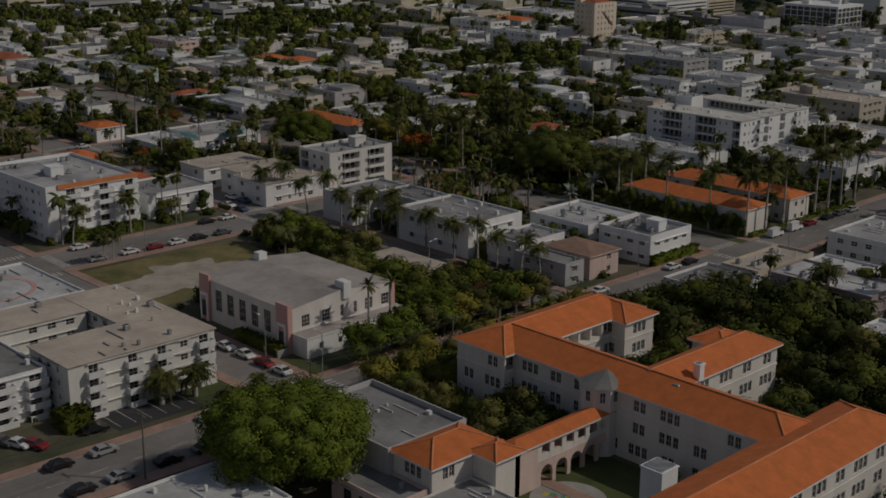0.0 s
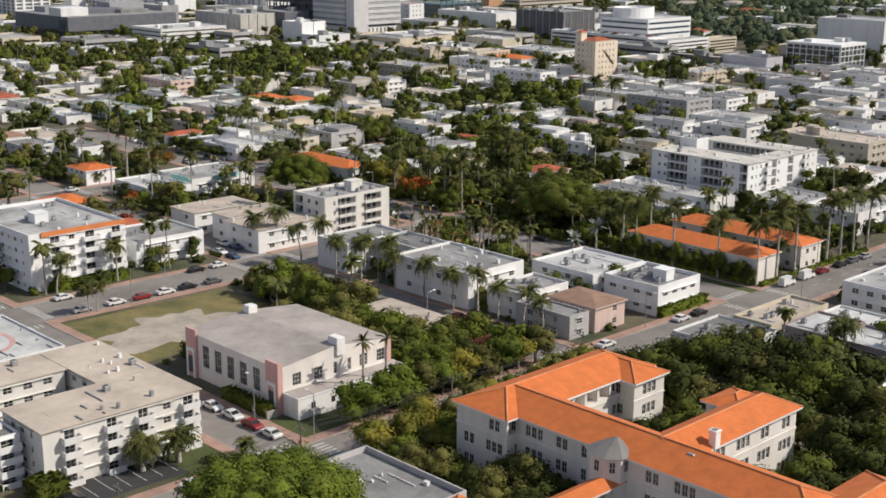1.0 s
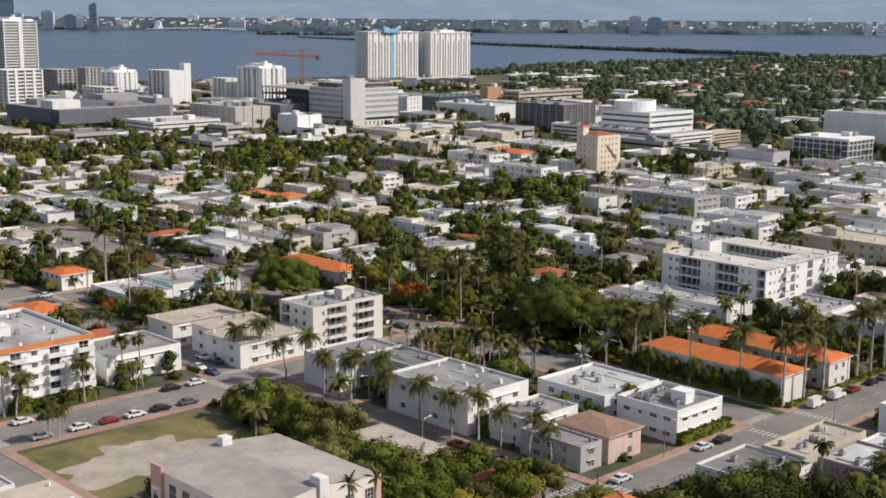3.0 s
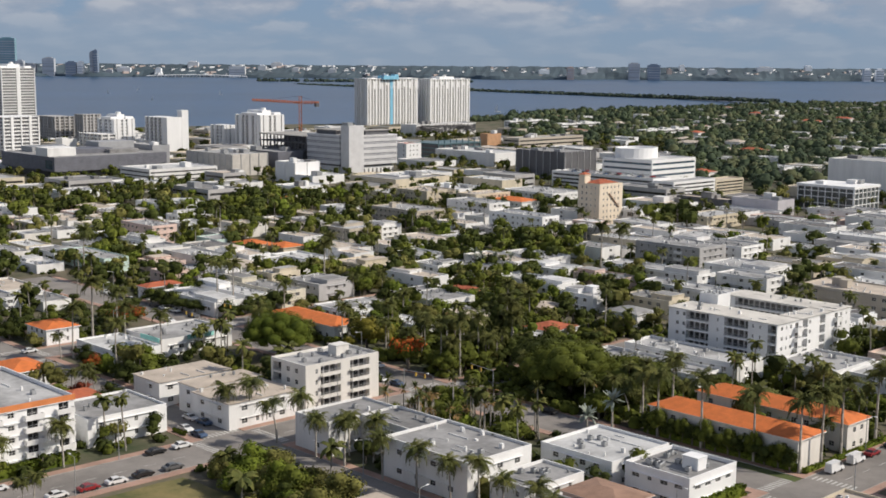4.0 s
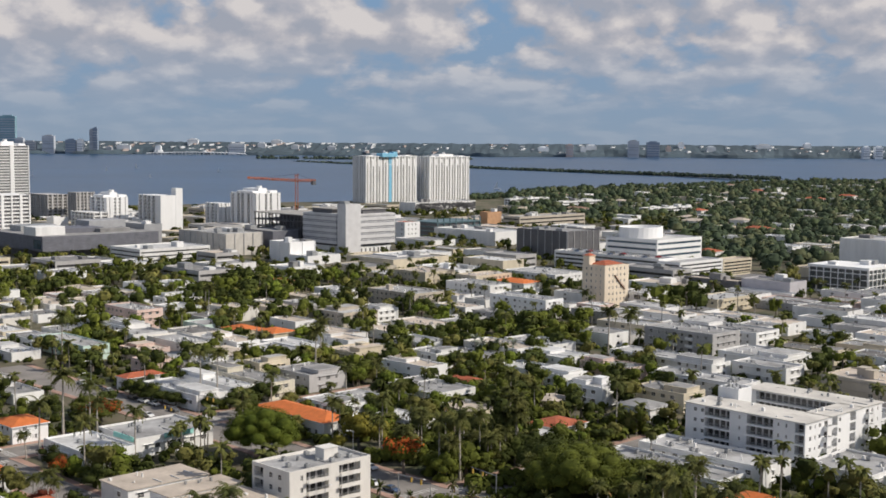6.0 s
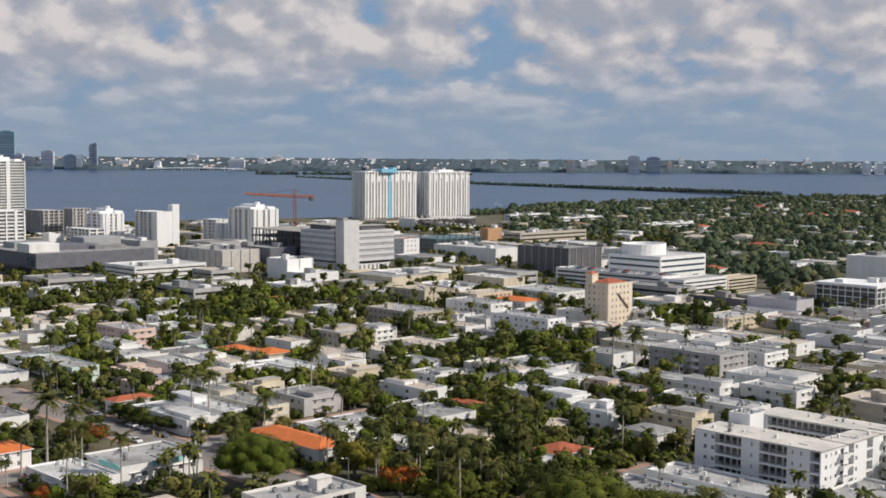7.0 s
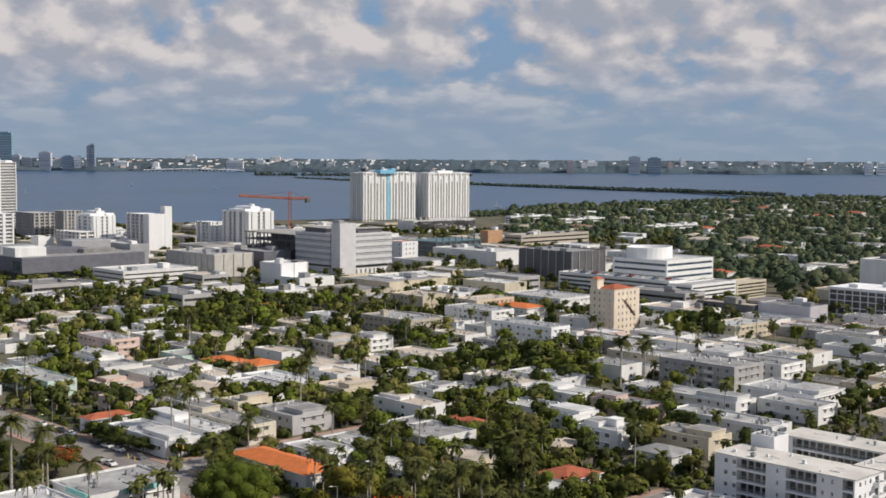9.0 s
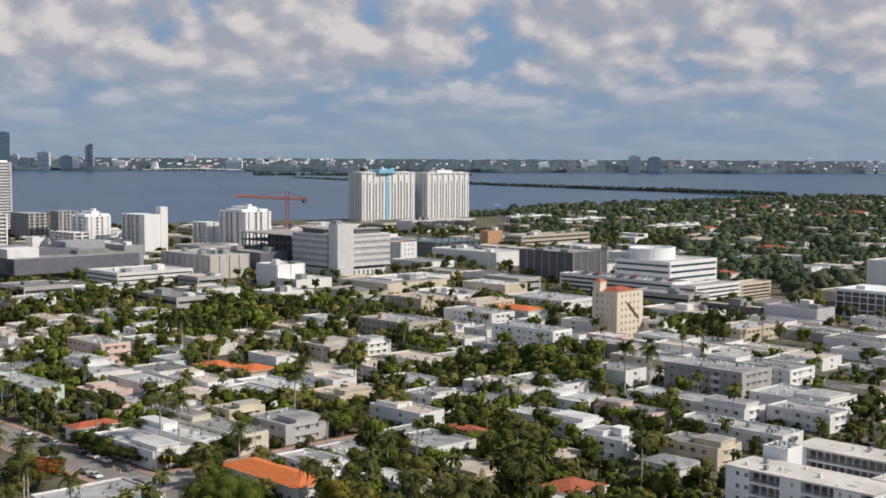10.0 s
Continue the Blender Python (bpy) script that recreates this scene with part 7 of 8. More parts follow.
# ---- near plants, one by one ----
def great_tree(x, y, r, h, leaf, label, seed, count=5200, size=0.42, ball=False, n=15):
    """A broad old tree with many rounded masses of foliage."""
    rr = random.Random(seed)
    o = thing("tree", x, y, 0, label, "tree")
    g = Geo()
    fork = Vector((0, 0, h * 0.3))
    g.rod((0, 0, -0.2), fork, 0.7, 0.5, 9)
    lobes = []
    fine = math.sqrt(15 / n)
    for k in range(n):
        w = k * 2.39996
        q = r * 0.72 * math.sqrt((k + 0.5) / n)
        tip = Vector((q * math.cos(w), q * math.sin(w), h * (0.62 + 0.22 * (1 - (q / r) ** 2)) + rr.uniform(-.7, .7)))
        if ball:
            up = 1 - 1.45 * (k + 0.5) / n
            q = r * (0.62 if n == 15 else rr.uniform(0.68, 0.84)) * math.sqrt(max(0.05, 1 - up * up))
            tip = Vector((q * math.cos(w), q * math.sin(w), h * 0.5 + up * h * 0.31))
        g.rod(fork, tip, 0.28, 0.1, 6)
        lobes.append((*tip, r * (rr.uniform(0.38, 0.46) * fine * (1.0 if n == 15 else rr.uniform(0.8, 1.3)) if ball else rr.uniform(0.27, 0.38))))
    part("trunk", g, [BARK], o, smooth=True)
    part("crown", crown_geo(rr, lobes + ([(0, 0, h * 0.48, r * 0.62)] if n > 15 else []), count, size, 0.8, 0.45 if n == 15 else 0.38), [leaf], o)
    return o


great_tree(-139.5, 102.5, 13.5, 15.5, LEAF_B, "great spreading street tree with bright green clumped foliage", 3, 32000, 0.22, True, 60)
great_tree(-328, 250, 9.6, 14.0, LEAF_B, "round full tree with bright green foliage", 5, 16000, 0.2, True, 26)
TAKEN.append((-338, -317, 241, 258))
great_tree(-243, 279, 12.5, 15.0, LEAF, "great spreading fig tree in the park", 6, 17000, 0.25, True, 36)
TAKEN.append((-255, -225, 268, 298))
great_tree(-231, 286, 10.5, 12.0, LEAF, "great spreading fig tree in the park", 7, 13000, 0.25, True, 30)
great_tree(-258, 286, 9.0, 12.5, LEAF_D, "dark spreading fig tree in the park", 17, 9000, 0.27, True)
for k in range(40):
    x, y = rng.uniform(-257, -223), rng.uniform(266.5, 300)
    if math.hypot(x + 243, y - 279) > 7.5 and math.hypot(x + 233, y - 288) > 6:
        plant(("dark", "green", "coconut", "royal", "fan", "dark", "bright")[k % 7], x, y, rng.uniform(0.7, 1.1), rng=rng)
plant("bloom", -290.5, 266.5, 1.5, 1.75)
TAKEN.append((-297, -287, 263, 272))
plant("bloom", -390.5, 237, 2.0, 1.3)
TAKEN.append((-400, -385.5, 234, 249))
plant("bloom", -345, 193 + 8, 0.9)
TAKEN.append((-323, -310, 266, 284))
for x, y, s in ((-318, 275, 1.6), (-313, 279, 1.4), (-319.5, 268.5, 0.9)):
    plant("yellow", x, y, s)
plant("red", -322, 190 - 5.5, 0.9)
plant("silver", -217.6, 264.5, 1.35)
for x, y in ((-214, 251), (-396, 402), (-391, 405), (-384, 407), (-402, 404)):
    plant("silver", x, y, 1.3)
DG = ("dark", "green", "dark", "olive")
grove(-169, -148, 129, 167, 44, ("olive", "bright", "olive", "bright", "yellow"), 0.6, 0.95, 1, 0.2)
grove(-146, -117, 127, 143, 18, ("green", "dark", "olive"), 0.8, 1.15, 2, 0.6)
grove(-242, -186, 162, 188, 38, ("bright", "olive", "olive", "green"), 1.0, 1.4, 3, 0.3)
grove(-186, -148, 163, 187.5, 30, ("dark", "bright", "green", "green"), 0.8, 1.25, 4, 0.3)
grove(-150, -60, 181, 211, 30, ("dark", "dark", "green"), 1.2, 1.75, 5, 0.6)
for x, y, s in ((-129.5, 161, 1.1), (-127, 167, 1.15), (-123.5, 172, 1.25), (-121, 163, 1.15), (-124, 158, 1.0), (-119, 168, 1.0), (-126, 178, 1.2), (-120.5, 181, 1.2)):
    plant(("green", "dark", "olive")[int(-x) % 3], x, y, s)
for k in range(15):
    for y in (186.6, 202.6):
        plant(("dark", "green", "dark", "olive")[(k * 3 + int(y)) % 4], -148 + k * 6.0 + (y - 186) * 0.12, y + (k % 3) * 0.5, 1.35 + 0.13 * ((k * 7) % 4))
for x, y, s in ((-102, 184, 1.55), (-96, 178, 1.5), (-99, 171, 1.35), (-94, 169, 1.3), (-101, 164, 1.2), (-95, 161, 1.2), (-88, 172, 1.4), (-82, 178, 1.4)):
    plant(("dark", "green")[int(-x) % 2], x, y, s)
grove(-103, -92, 131, 142, 4, ("green",), 0.6, 0.9, 8, 0.8)
plant("green", -166.8 + 14, 100, 0.8)
grove(-203, -195, 92, 104, 5, ("green", "olive"), 0.4, 0.6, 16, 0.4)
grove(-75, -52, 150, 182, 16, ("dark", "green"), 0.8, 1.2, 9, 1.2)
grove(-285, -252, 266, 303, 26, ("dark", "green", "royal", "coconut"), 0.9, 1.4, 10, 0.5)
grove(-224, -214, 268, 290, 7, ("coconut", "royal"), 0.8, 1.0, 21, 0.2)
grove(-372, -274, 264, 345, 40, ("dark", "green", "coconut", "olive", "royal", "fan", "bright"), 0.7, 1.2, 11, 0.5)
grove(-262, -222, 223, 252, 42, ("dryfan", "dryfan", "fan", "green", "dryfan"), 0.85, 1.2, 12, 0.3)
grove(-330, -256, 268, 300, 22, ("coconut", "royal", "fan"), 0.8, 1.15, 13, 0.5)
grove(-212, -150, 262, 268, 5, ("coconut",), 0.8, 1.0, 14, 0.1)
grove(-260, -222, 174, 187, 10, ("dark", "olive"), 0.7, 1.0, 15, 0.3)
for x, y, s in ((-194, 266.3, 1.45), (-181, 267, 1.4), (-170.2, 267.3, 1.4), (-169.6, 275, 1.45), (-170, 284, 1.5), (-169.8, 299, 1.5), (-170, 306, 1.5), (-170.2, 313, 1.5), (-206, 266.4, 1.35), (-169.9, 320, 1.4), (-213, 270, 1.2), (-214, 283, 1.3)):
    plant("royal", x, y, s)
for x, y, s in ((-177.2, 104, 1.25), (-176.2, 110, 1.2), (-199, 98, 1.1), (-196, 101, 0.9), (-170.6, 119.2, 0.7)):
    plant("date", x, y, s)
for x, y, s in ((-175.0, 148, 1.35), (-175.2, 153.5, 1.3), (-172, 140.5, 0.62), (-171.2, 142, 0.68), (-172.4, 143, 0.6), (-170.6, 143.4, 0.64)):
    plant("fan", x, y, s)
for x, y, s in ((-277.3, 141, 1.0), (-277.5, 157, 1.05), (-258.5, 139, 0.7), (-258.4, 141, 0.75), (-278, 199.7, 1.1), (-277.6, 204, 1.2), (-261, 200, 1.1), (-258.5, 206, 1.15), (-247, 200, 1.0), (-238, 200.6, 1.1), (-226, 200.8, 1.05),
                (-216, 201, 1.1), (-206, 200.7, 1.0), (-199, 201.4, 1.1), (-192, 200.6, 0.95), (-185, 201, 1.0), (-179, 200.9, 0.9), (-243, 206, 1.0), (-236, 207, 1.1), (-127, 226.5, 1.1), (-125, 227, 1.2), (-139, 210, 1.0)):
    plant("coconut", x, y, s)
grove(-212, -170, 264.5, 268.5, 1, ("green",), 0.6, 0.8, 31, 0.0)
for k in range(13):
    plant(("dark", "green")[k % 2], -209 + k * 3.1, 266.6 + (k % 2) * 0.4, (0.62, 0.8, 0.7)[k % 3], (0.9, 1.15, 0.8, 1.0)[k % 4])
for k in range(7):
    plant(("green", "dark", "coconut", "green")[k % 4], -206 + k * 5.4, 282.6 + (k % 3) * 0.8, (0.95, 0.85, 0.9, 1.05)[k % 4])
# tall palms, street trees and a dark conifer, by their places
for x, y, s in ((-384.5, 222, 1.6), (-366.5, 206, 1.35), (-342.3, 206, 1.25), (-348.8, 224, 1.2), (-407.5, 282.4, 1.35), (-398, 282.5, 1.4), (-409, 331, 1.5), (-423.6, 345, 1.5), (-502, 282, 1.5), (-370, 446.5, 1.6), (-359, 446, 1.6),
                (-384, 230, 1.3), (-345, 255.5, 1.0), (-551, 380, 1.4), (-366, 222.5, 1.2)):
    plant("royal", x, y, s)
for k, (x, y) in enumerate(((-425, 266.6), (-419, 266.4), (-412, 266.6), (-405, 266.5), (-398, 266.7), (-386.2, 272), (-386.0, 279), (-386.3, 287), (-386.2, 294))):
    plant("dark", x, y, (1.15, 0.95, 1.25, 1.0)[k % 4], 0.8 + 0.1 * (k % 3))
plant("bright", -341, 214, 1.2)
conifer = thing("conifer", -282.4, 292, 0, "tall narrow dark green conifer in a garden", "tree")
cr = random.Random(41)
g = Geo()
g.rod((0, 0, -0.2), (0, 0, 17.5), 0.35, 0.06, 7)
part("trunk", g, [BARK], conifer, smooth=True)
part("crown", crown_geo(cr, [(cr.uniform(-.5, .5), cr.uniform(-.5, .5), 3.0 + 1.4 * k, 2.7 * (1 - k / 13) + 0.5) for k in range(12)], 3600, 0.24, 1.1), [LEAF_D], conifer)
hedge(-281, -278.2, 141, 161, 2.0)
hedge(-284, -279, 187.4, 188.0, 1.0)
hedge(-231, -222, 163, 166, 2.2, "dark clipped hedge beside the empty lot", 4, LEAF)
hedge(-171.3, -169.8, 230, 247, 2.4, "bright green clipped hedge along a white building", 5)
hedge(-210, -171, 266.9, 268.2, 1.6, "clipped hedge before the tiled hotel", 6)
hedge(-195, -181.5, 131, 133.2, 2.2, "bushy hedge before the gymnasium", 7, LEAF)
hedge(-181, -176, 86, 91, 3.2, "bushy green hedge beside the car park", 8, LEAF)
hedge(-169.6, -168.6, 268, 318, 1.2, "low hedge along the avenue", 9)

# ---- filler: the rest of the town between what was placed above ----
rng = random.Random(2024)


def where(x, y):
    return -0.7222 * x + 0.6917 * y, 0.6917 * x + 0.7222 * y


WALLS = [WHITE] * 8 + [OFFWHITE] * 6 + [BRIGHT] * 4 + [CREAM] * 3 + [BEIGE] * 2 + [GREYW] * 2 + [PALEPINK, PALEPINK, MINT]
NAMES = {"white_stucco": "white", "off_white_stucco": "off-white", "fresh_white_paint": "bright white", "cream_stucco": "cream", "beige_stucco": "beige", "grey_stucco": "grey", "pale_pink_stucco": "pale pink", "pale_mint_stucco": "pale mint", "pale_yellow_stucco": "pale yellow"}
WALLS_R = [WHITE] * 8 + [BRIGHT] * 5 + [GREYW] * 2 + [CREAM, PALEPINK]
count = 0
y = 60.0
while y < 700:
    x = -760.0 + rng.uniform(0, 8)
    while x < -20:
        w, d = rng.uniform(14, 32), rng.uniform(10, 15)
        a, c = where(x + w / 2, y + d / 2)
        if 150 < a < 760 and abs(c) < 0.355 * a + 12 and free(x, x + w, y, y + d, 1.6) and not any(x + w > q[0] and x < q[1] and y + d > q[2] and y < q[3] for q in GREEN) and rng.random() < 0.8:
            two = rng.random() < 0.55
            if rng.random() < (0.0 if c > 0 else 0.06):
                house(x, x + w * 0.8, y, y + d, 4.2 if not two else 6, "house with a low tile roof among trees", rng.choice((WHITE, CREAM)), rng.choice((RED, BROWNR, ROOFT)), 2 if two else 1, count, 1.5, pitch=4.5)
            else:
                wall = rng.choice(WALLS if c < 0 else WALLS_R)
                building(x, x + w, y, y + d, rng.uniform(4.8, 6.0) if two else rng.uniform(3.4, 4.2), ("two-storey " if two else "one-storey ") + NAMES[wall.name] + " flat-roofed house among trees", "house_block", wall,
                         rng.choice((ROOFL, ROOFL, ROOFG, ROOFG, ROOFD, ROOFW, ROOFT) if c > 0 else (ROOFL, ROOFG, ROOFT, ROOFT, ROOFW, ROOFD, ROOFT)), 2 if two else 1, count, rng.uniform(0.3, 0.7), (rng.uniform(1.4, 2.2), 1.1), 4.2 if a < 420 else (5.4 if a < 540 else 8.5), units=rng.choice((0, 0, 1, 2)), skip=0.2, ledge=False, upper=rng.choice((0, 0, 1.0, 1.4)) if a < 600 else 0)
            count += 1
        x += w + rng.uniform(2.5, 7)
    y += rng.uniform(15.5, 19)
# larger blocks of the business streets
y = 380.0
while y < 1300:
    x = -1330.0 + rng.uniform(0, 10)
    while x < -260:
        w, d, h = rng.uniform(18, 42), rng.uniform(16, 30), rng.choice((4, 5, 6, 6, 7, 9))
        a, c = where(x + w / 2, y + d / 2)
        wood = (a > 900 and c > 0.17 * a) or (a > 1250 and c > 0.07 * a)
        if 740 < a < 1560 and abs(c) < 0.36 * a and not wood and x > -1330 and not any(x + w > q[0] and x < q[1] and y + d > q[2] and y < q[3] for q in OPEN_LOTS) and free(x, x + w, y, y + d, 3.0) and rng.random() < (0.5 if a < 1000 else 0.68):
            wall = rng.choice((WHITE, WHITE, WHITE, BRIGHT, CREAM, BEIGE, GREYW))
            block(x, x + w, y, y + d, h, NAMES[wall.name] + " flat-roofed commercial block on a tree-lined street", "commercial_block", wall, rng.choice((ROOFL, ROOFW, ROOFG, ROOFD, ROOFT)), h > 8, max(1, int(h / 3.6)), units=rng.choice((0, 0, 1, 2)), seed=count)
            count += 1
        x += w + rng.uniform(5, 16)
    y += rng.uniform(30, 40)
# villas in the far woods
for k in range(135):
    a = rng.uniform(930, 2350)
    c = rng.uniform(0.08 * a, 0.36 * a)
    if a < 1300:
        c = rng.uniform(0.17 * a, 0.36 * a)
    px, py, _ = plan(a, c)
    w, d = rng.uniform(14, 30), rng.uniform(12, 18)
    if px < -1330 or not free(px, px + w, py, py + d, 4):
        continue
    if rng.random() < 0.22:
        house(px, px + w, py, py + d, 6.5, "white villa with a tile roof in the woods", WHITE, rng.choice((RED, BROWNR, ROOFT, ROOFL)), 2, k, 2.2, "villa", pitch=14 if a < 1200 else 60)
    else:
        building(px, px + w, py, py + d, rng.uniform(5, 8), "white flat-roofed villa in the woods", "villa", rng.choice((WHITE, BRIGHT, CREAM)), ROOFW, 2, k, 0.5, (2.4, 1.4), 14 if a < 1200 else 60, units=0)
spots = []
for k in range(5600):
    a = 900 + 1750 * rng.random() ** 0.8
    c = rng.uniform(0.05 * a if a > 1350 else 0.17 * a, 0.38 * a)
    px, py, _ = plan(a, c)
    if px > -1400 and free(px - 2, px + 2, py - 2, py + 2, 1.5):
        spots.append((px, py, rng.uniform(0.0, 3.0), rng.choice((3.2, 4.2, 5.2, 6.2, 7.6)) * rng.uniform(0.85, 1.15)))
for k in range(90):
    spots.append((rng.uniform(-1345, -1285), rng.uniform(1305, 1420), 0.0, rng.uniform(3.5, 6.5)))
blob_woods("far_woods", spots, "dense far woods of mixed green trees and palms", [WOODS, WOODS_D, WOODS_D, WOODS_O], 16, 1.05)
# trees in the gaps between the houses
tall = ((-424, 267.6, 0.9), (-418, 267.4, 1.0), (-412, 267.5, 0.9), (-386.5, 290, 1.1), (-462, 322, 1.4), (-467, 316, 1.3), (-398, 337, 1.5), (-393, 341, 1.4), (-389, 336, 1.3), (-399, 357, 1.5), (-392, 360, 1.3),
        (-429, 462, 1.9), (-426, 448, 1.8), (-433, 455, 1.7), (-418, 458, 1.8), (-412, 446, 1.6), (-396, 446, 1.7), (-387, 435, 1.4), (-378, 417, 1.4), (-343, 422, 1.4), (-336, 425, 1.2),
        (-421, 570, 2.5), (-430, 563, 2.2), (-408, 560, 1.9), (-461, 612, 1.4), (-290, 467, 1.7), (-282, 470, 1.6), (-284, 461, 1.5), (-644, 360, 1.5), (-632, 373, 1.5), (-634, 432, 1.5), (-613, 455, 1.7), (-605, 460, 1.6),
        (-573, 411, 1.6), (-559, 376, 1.4), (-513, 361, 1.5), (-551, 361, 1.5), (-516, 400, 1.6), (-529, 434, 1.4), (-536, 452, 1.4), (-580, 420, 1.5), (-590, 440, 1.5), (-560, 395, 1.5))
trees = [(x, y, s, k % 2) for k, (x, y, s) in enumerate(tall)]
fans = []
for k in range(2850):
    a = 215 + 640 * rng.random() ** 0.8
    c = rng.uniform(-0.36 * a - 10, 0.36 * a + 10)
    px, py, _ = plan(a, c)
    if a > 430 and c > 0.05 * a and rng.random() < 0.4:
        continue
    if free(px - 0.7, px + 0.7, py - 0.7, py + 0.7, 0.4):
        if rng.random() < 0.26:
            fans.append((px, py, rng.uniform(6, 13), rng.uniform(2.4, 3.6)))
        else:
            s = rng.choice((0.55, 0.7, 0.85, 1.0, 1.2, 1.5)) * rng.uniform(0.9, 1.1)
            trees.append((px, py, s, rng.choice((0, 0, 1, 1, 1, 2, 3, 0, 1, 2))))
for x0, x1, y0, y1, n, s0, s1 in ((-374, -276, 266, 350, 105, 0.7, 1.3), (-420, -300, 330, 420, 150, 0.8, 1.5), (-720, -520, 320, 480, 120, 0.8, 2.0), (-280, -250, 264, 303, 40, 0.9, 1.4), (-560, -400, 280, 340, 90, 0.8, 1.3), (-448, -386, 395, 480, 95, 0.9, 1.5), (-330, -284, 120, 200, 40, 0.7, 1.1)):
    for k in range(n):
        px, py = rng.uniform(x0, x1), rng.uniform(y0, y1)
        if free(px - 0.4, px + 0.4, py - 0.4, py + 0.4, 0.2):
            trees.append((px, py, rng.uniform(s0, s1), rng.choice((0, 0, 1, 1, 2, 3, 0, 2, 1, 1))))
# avenue trees that reach over the roadway
rows_of = [(-154.0, y0 + rng.uniform(-1, 1), 1.3) for y0 in range(134, 188, 5)] + [(-169.2, y0 + rng.uniform(-1, 1), 1.25) for y0 in range(142, 188, 5)]
for x, y, s in rows_of:
    plant(rng.choice(("bright", "olive", "bright", "yellow", "olive")), x, y, s * rng.uniform(0.85, 1.1), rng=rng)
for k in range(34):
    y = 128 + k * 6.4
    for x in (-385.6, -369.6):
        if y < 252 or 266 < y < 340:
            spot = (x + rng.uniform(-0.8, 0.8), y + rng.uniform(-1.5, 1.5))
            if free(spot[0] - 0.4, spot[0] + 0.4, spot[1] - 0.4, spot[1] + 0.4, 0.0):
                plant(rng.choice(("dark", "green", "royal", "olive", "coconut")), *spot, rng.uniform(0.8, 1.2), rng=rng)
for k in range(30):
    x = -470 + k * 6.4
    for y in (186.4, 202.8):
        spot = (x + rng.uniform(-1.5, 1.5), y + rng.uniform(-0.6, 0.6))
        if free(spot[0] - 0.4, spot[0] + 0.4, spot[1] - 0.4, spot[1] + 0.4, 0.0):
            plant(rng.choice(("green", "olive", "dark", "coconut", "bright")), *spot, rng.uniform(0.7, 1.15), rng=rng)
# bushes and undergrowth between the trees
low = []
for k in range(5200):
    a = 190 + 420 * rng.random() ** 0.9
    c = rng.uniform(-0.36 * a - 10, 0.36 * a + 10)
    px, py, _ = plan(a, c)
    if free(px - 0.5, px + 0.5, py - 0.5, py + 0.5, 0.3):
        low.append((px, py, 0.0, rng.uniform(0.9, 2.3)))
for k in range(900):
    px, py = rng.uniform(-374, -214), rng.uniform(266, 350)
    if free(px - 0.5, px + 0.5, py - 0.5, py + 0.5, 0.3):
        low.append((px, py, 0.0, rng.uniform(1.2, 2.8)))
for k in range(160):
    low.append((rng.uniform(-272, -228), rng.uniform(266.5, 298), 0.0, rng.uniform(1.2, 2.6)))
half = len(low) // 2
blob_woods("garden_shrubs", low[:half], "dense garden shrubs and undergrowth between the houses", LEAF_D, 16, 1.85, seed=8)
blob_woods("garden_shrubs", low[half:], "dense garden shrubs and undergrowth between the houses", LEAF, 16, 1.85, seed=9)
near = [q for q in trees if where(q[0], q[1])[0] < 520]
forest("town_trees", near, "mixed green garden and street trees filling the blocks", 4)
forest("town_trees", [q for q in trees if where(q[0], q[1])[0] >= 520], "mixed green trees filling the blocks farther off", 5, 80, 0.54)
palms("town_palms", fans, "scattered garden palms among the houses", 5)
far = []
for k in range(2700):
    a = rng.uniform(730, 1540)
    c = rng.uniform(-0.37 * a, 0.2 * a)
    px, py, _ = plan(a, c)
    if px > -1400 and free(px - 1.5, px + 1.5, py - 1.5, py + 1.5, 1.0):
        far.append((px, py, rng.uniform(0.6, 1.3), rng.choice((0, 1, 1, 2))))
forest("far_street_trees", far, "far street trees between the commercial blocks", 6, 44, 0.75)

# ---- cars ----
CARS = {}
PAINT = {"white": (0.72, 0.72, 0.72), "silver": (0.36, 0.37, 0.38), "black": (0.018, 0.018, 0.02), "red": (0.26, 0.02, 0.025), "blue": (0.05, 0.09, 0.17), "grey": (0.11, 0.115, 0.12)}


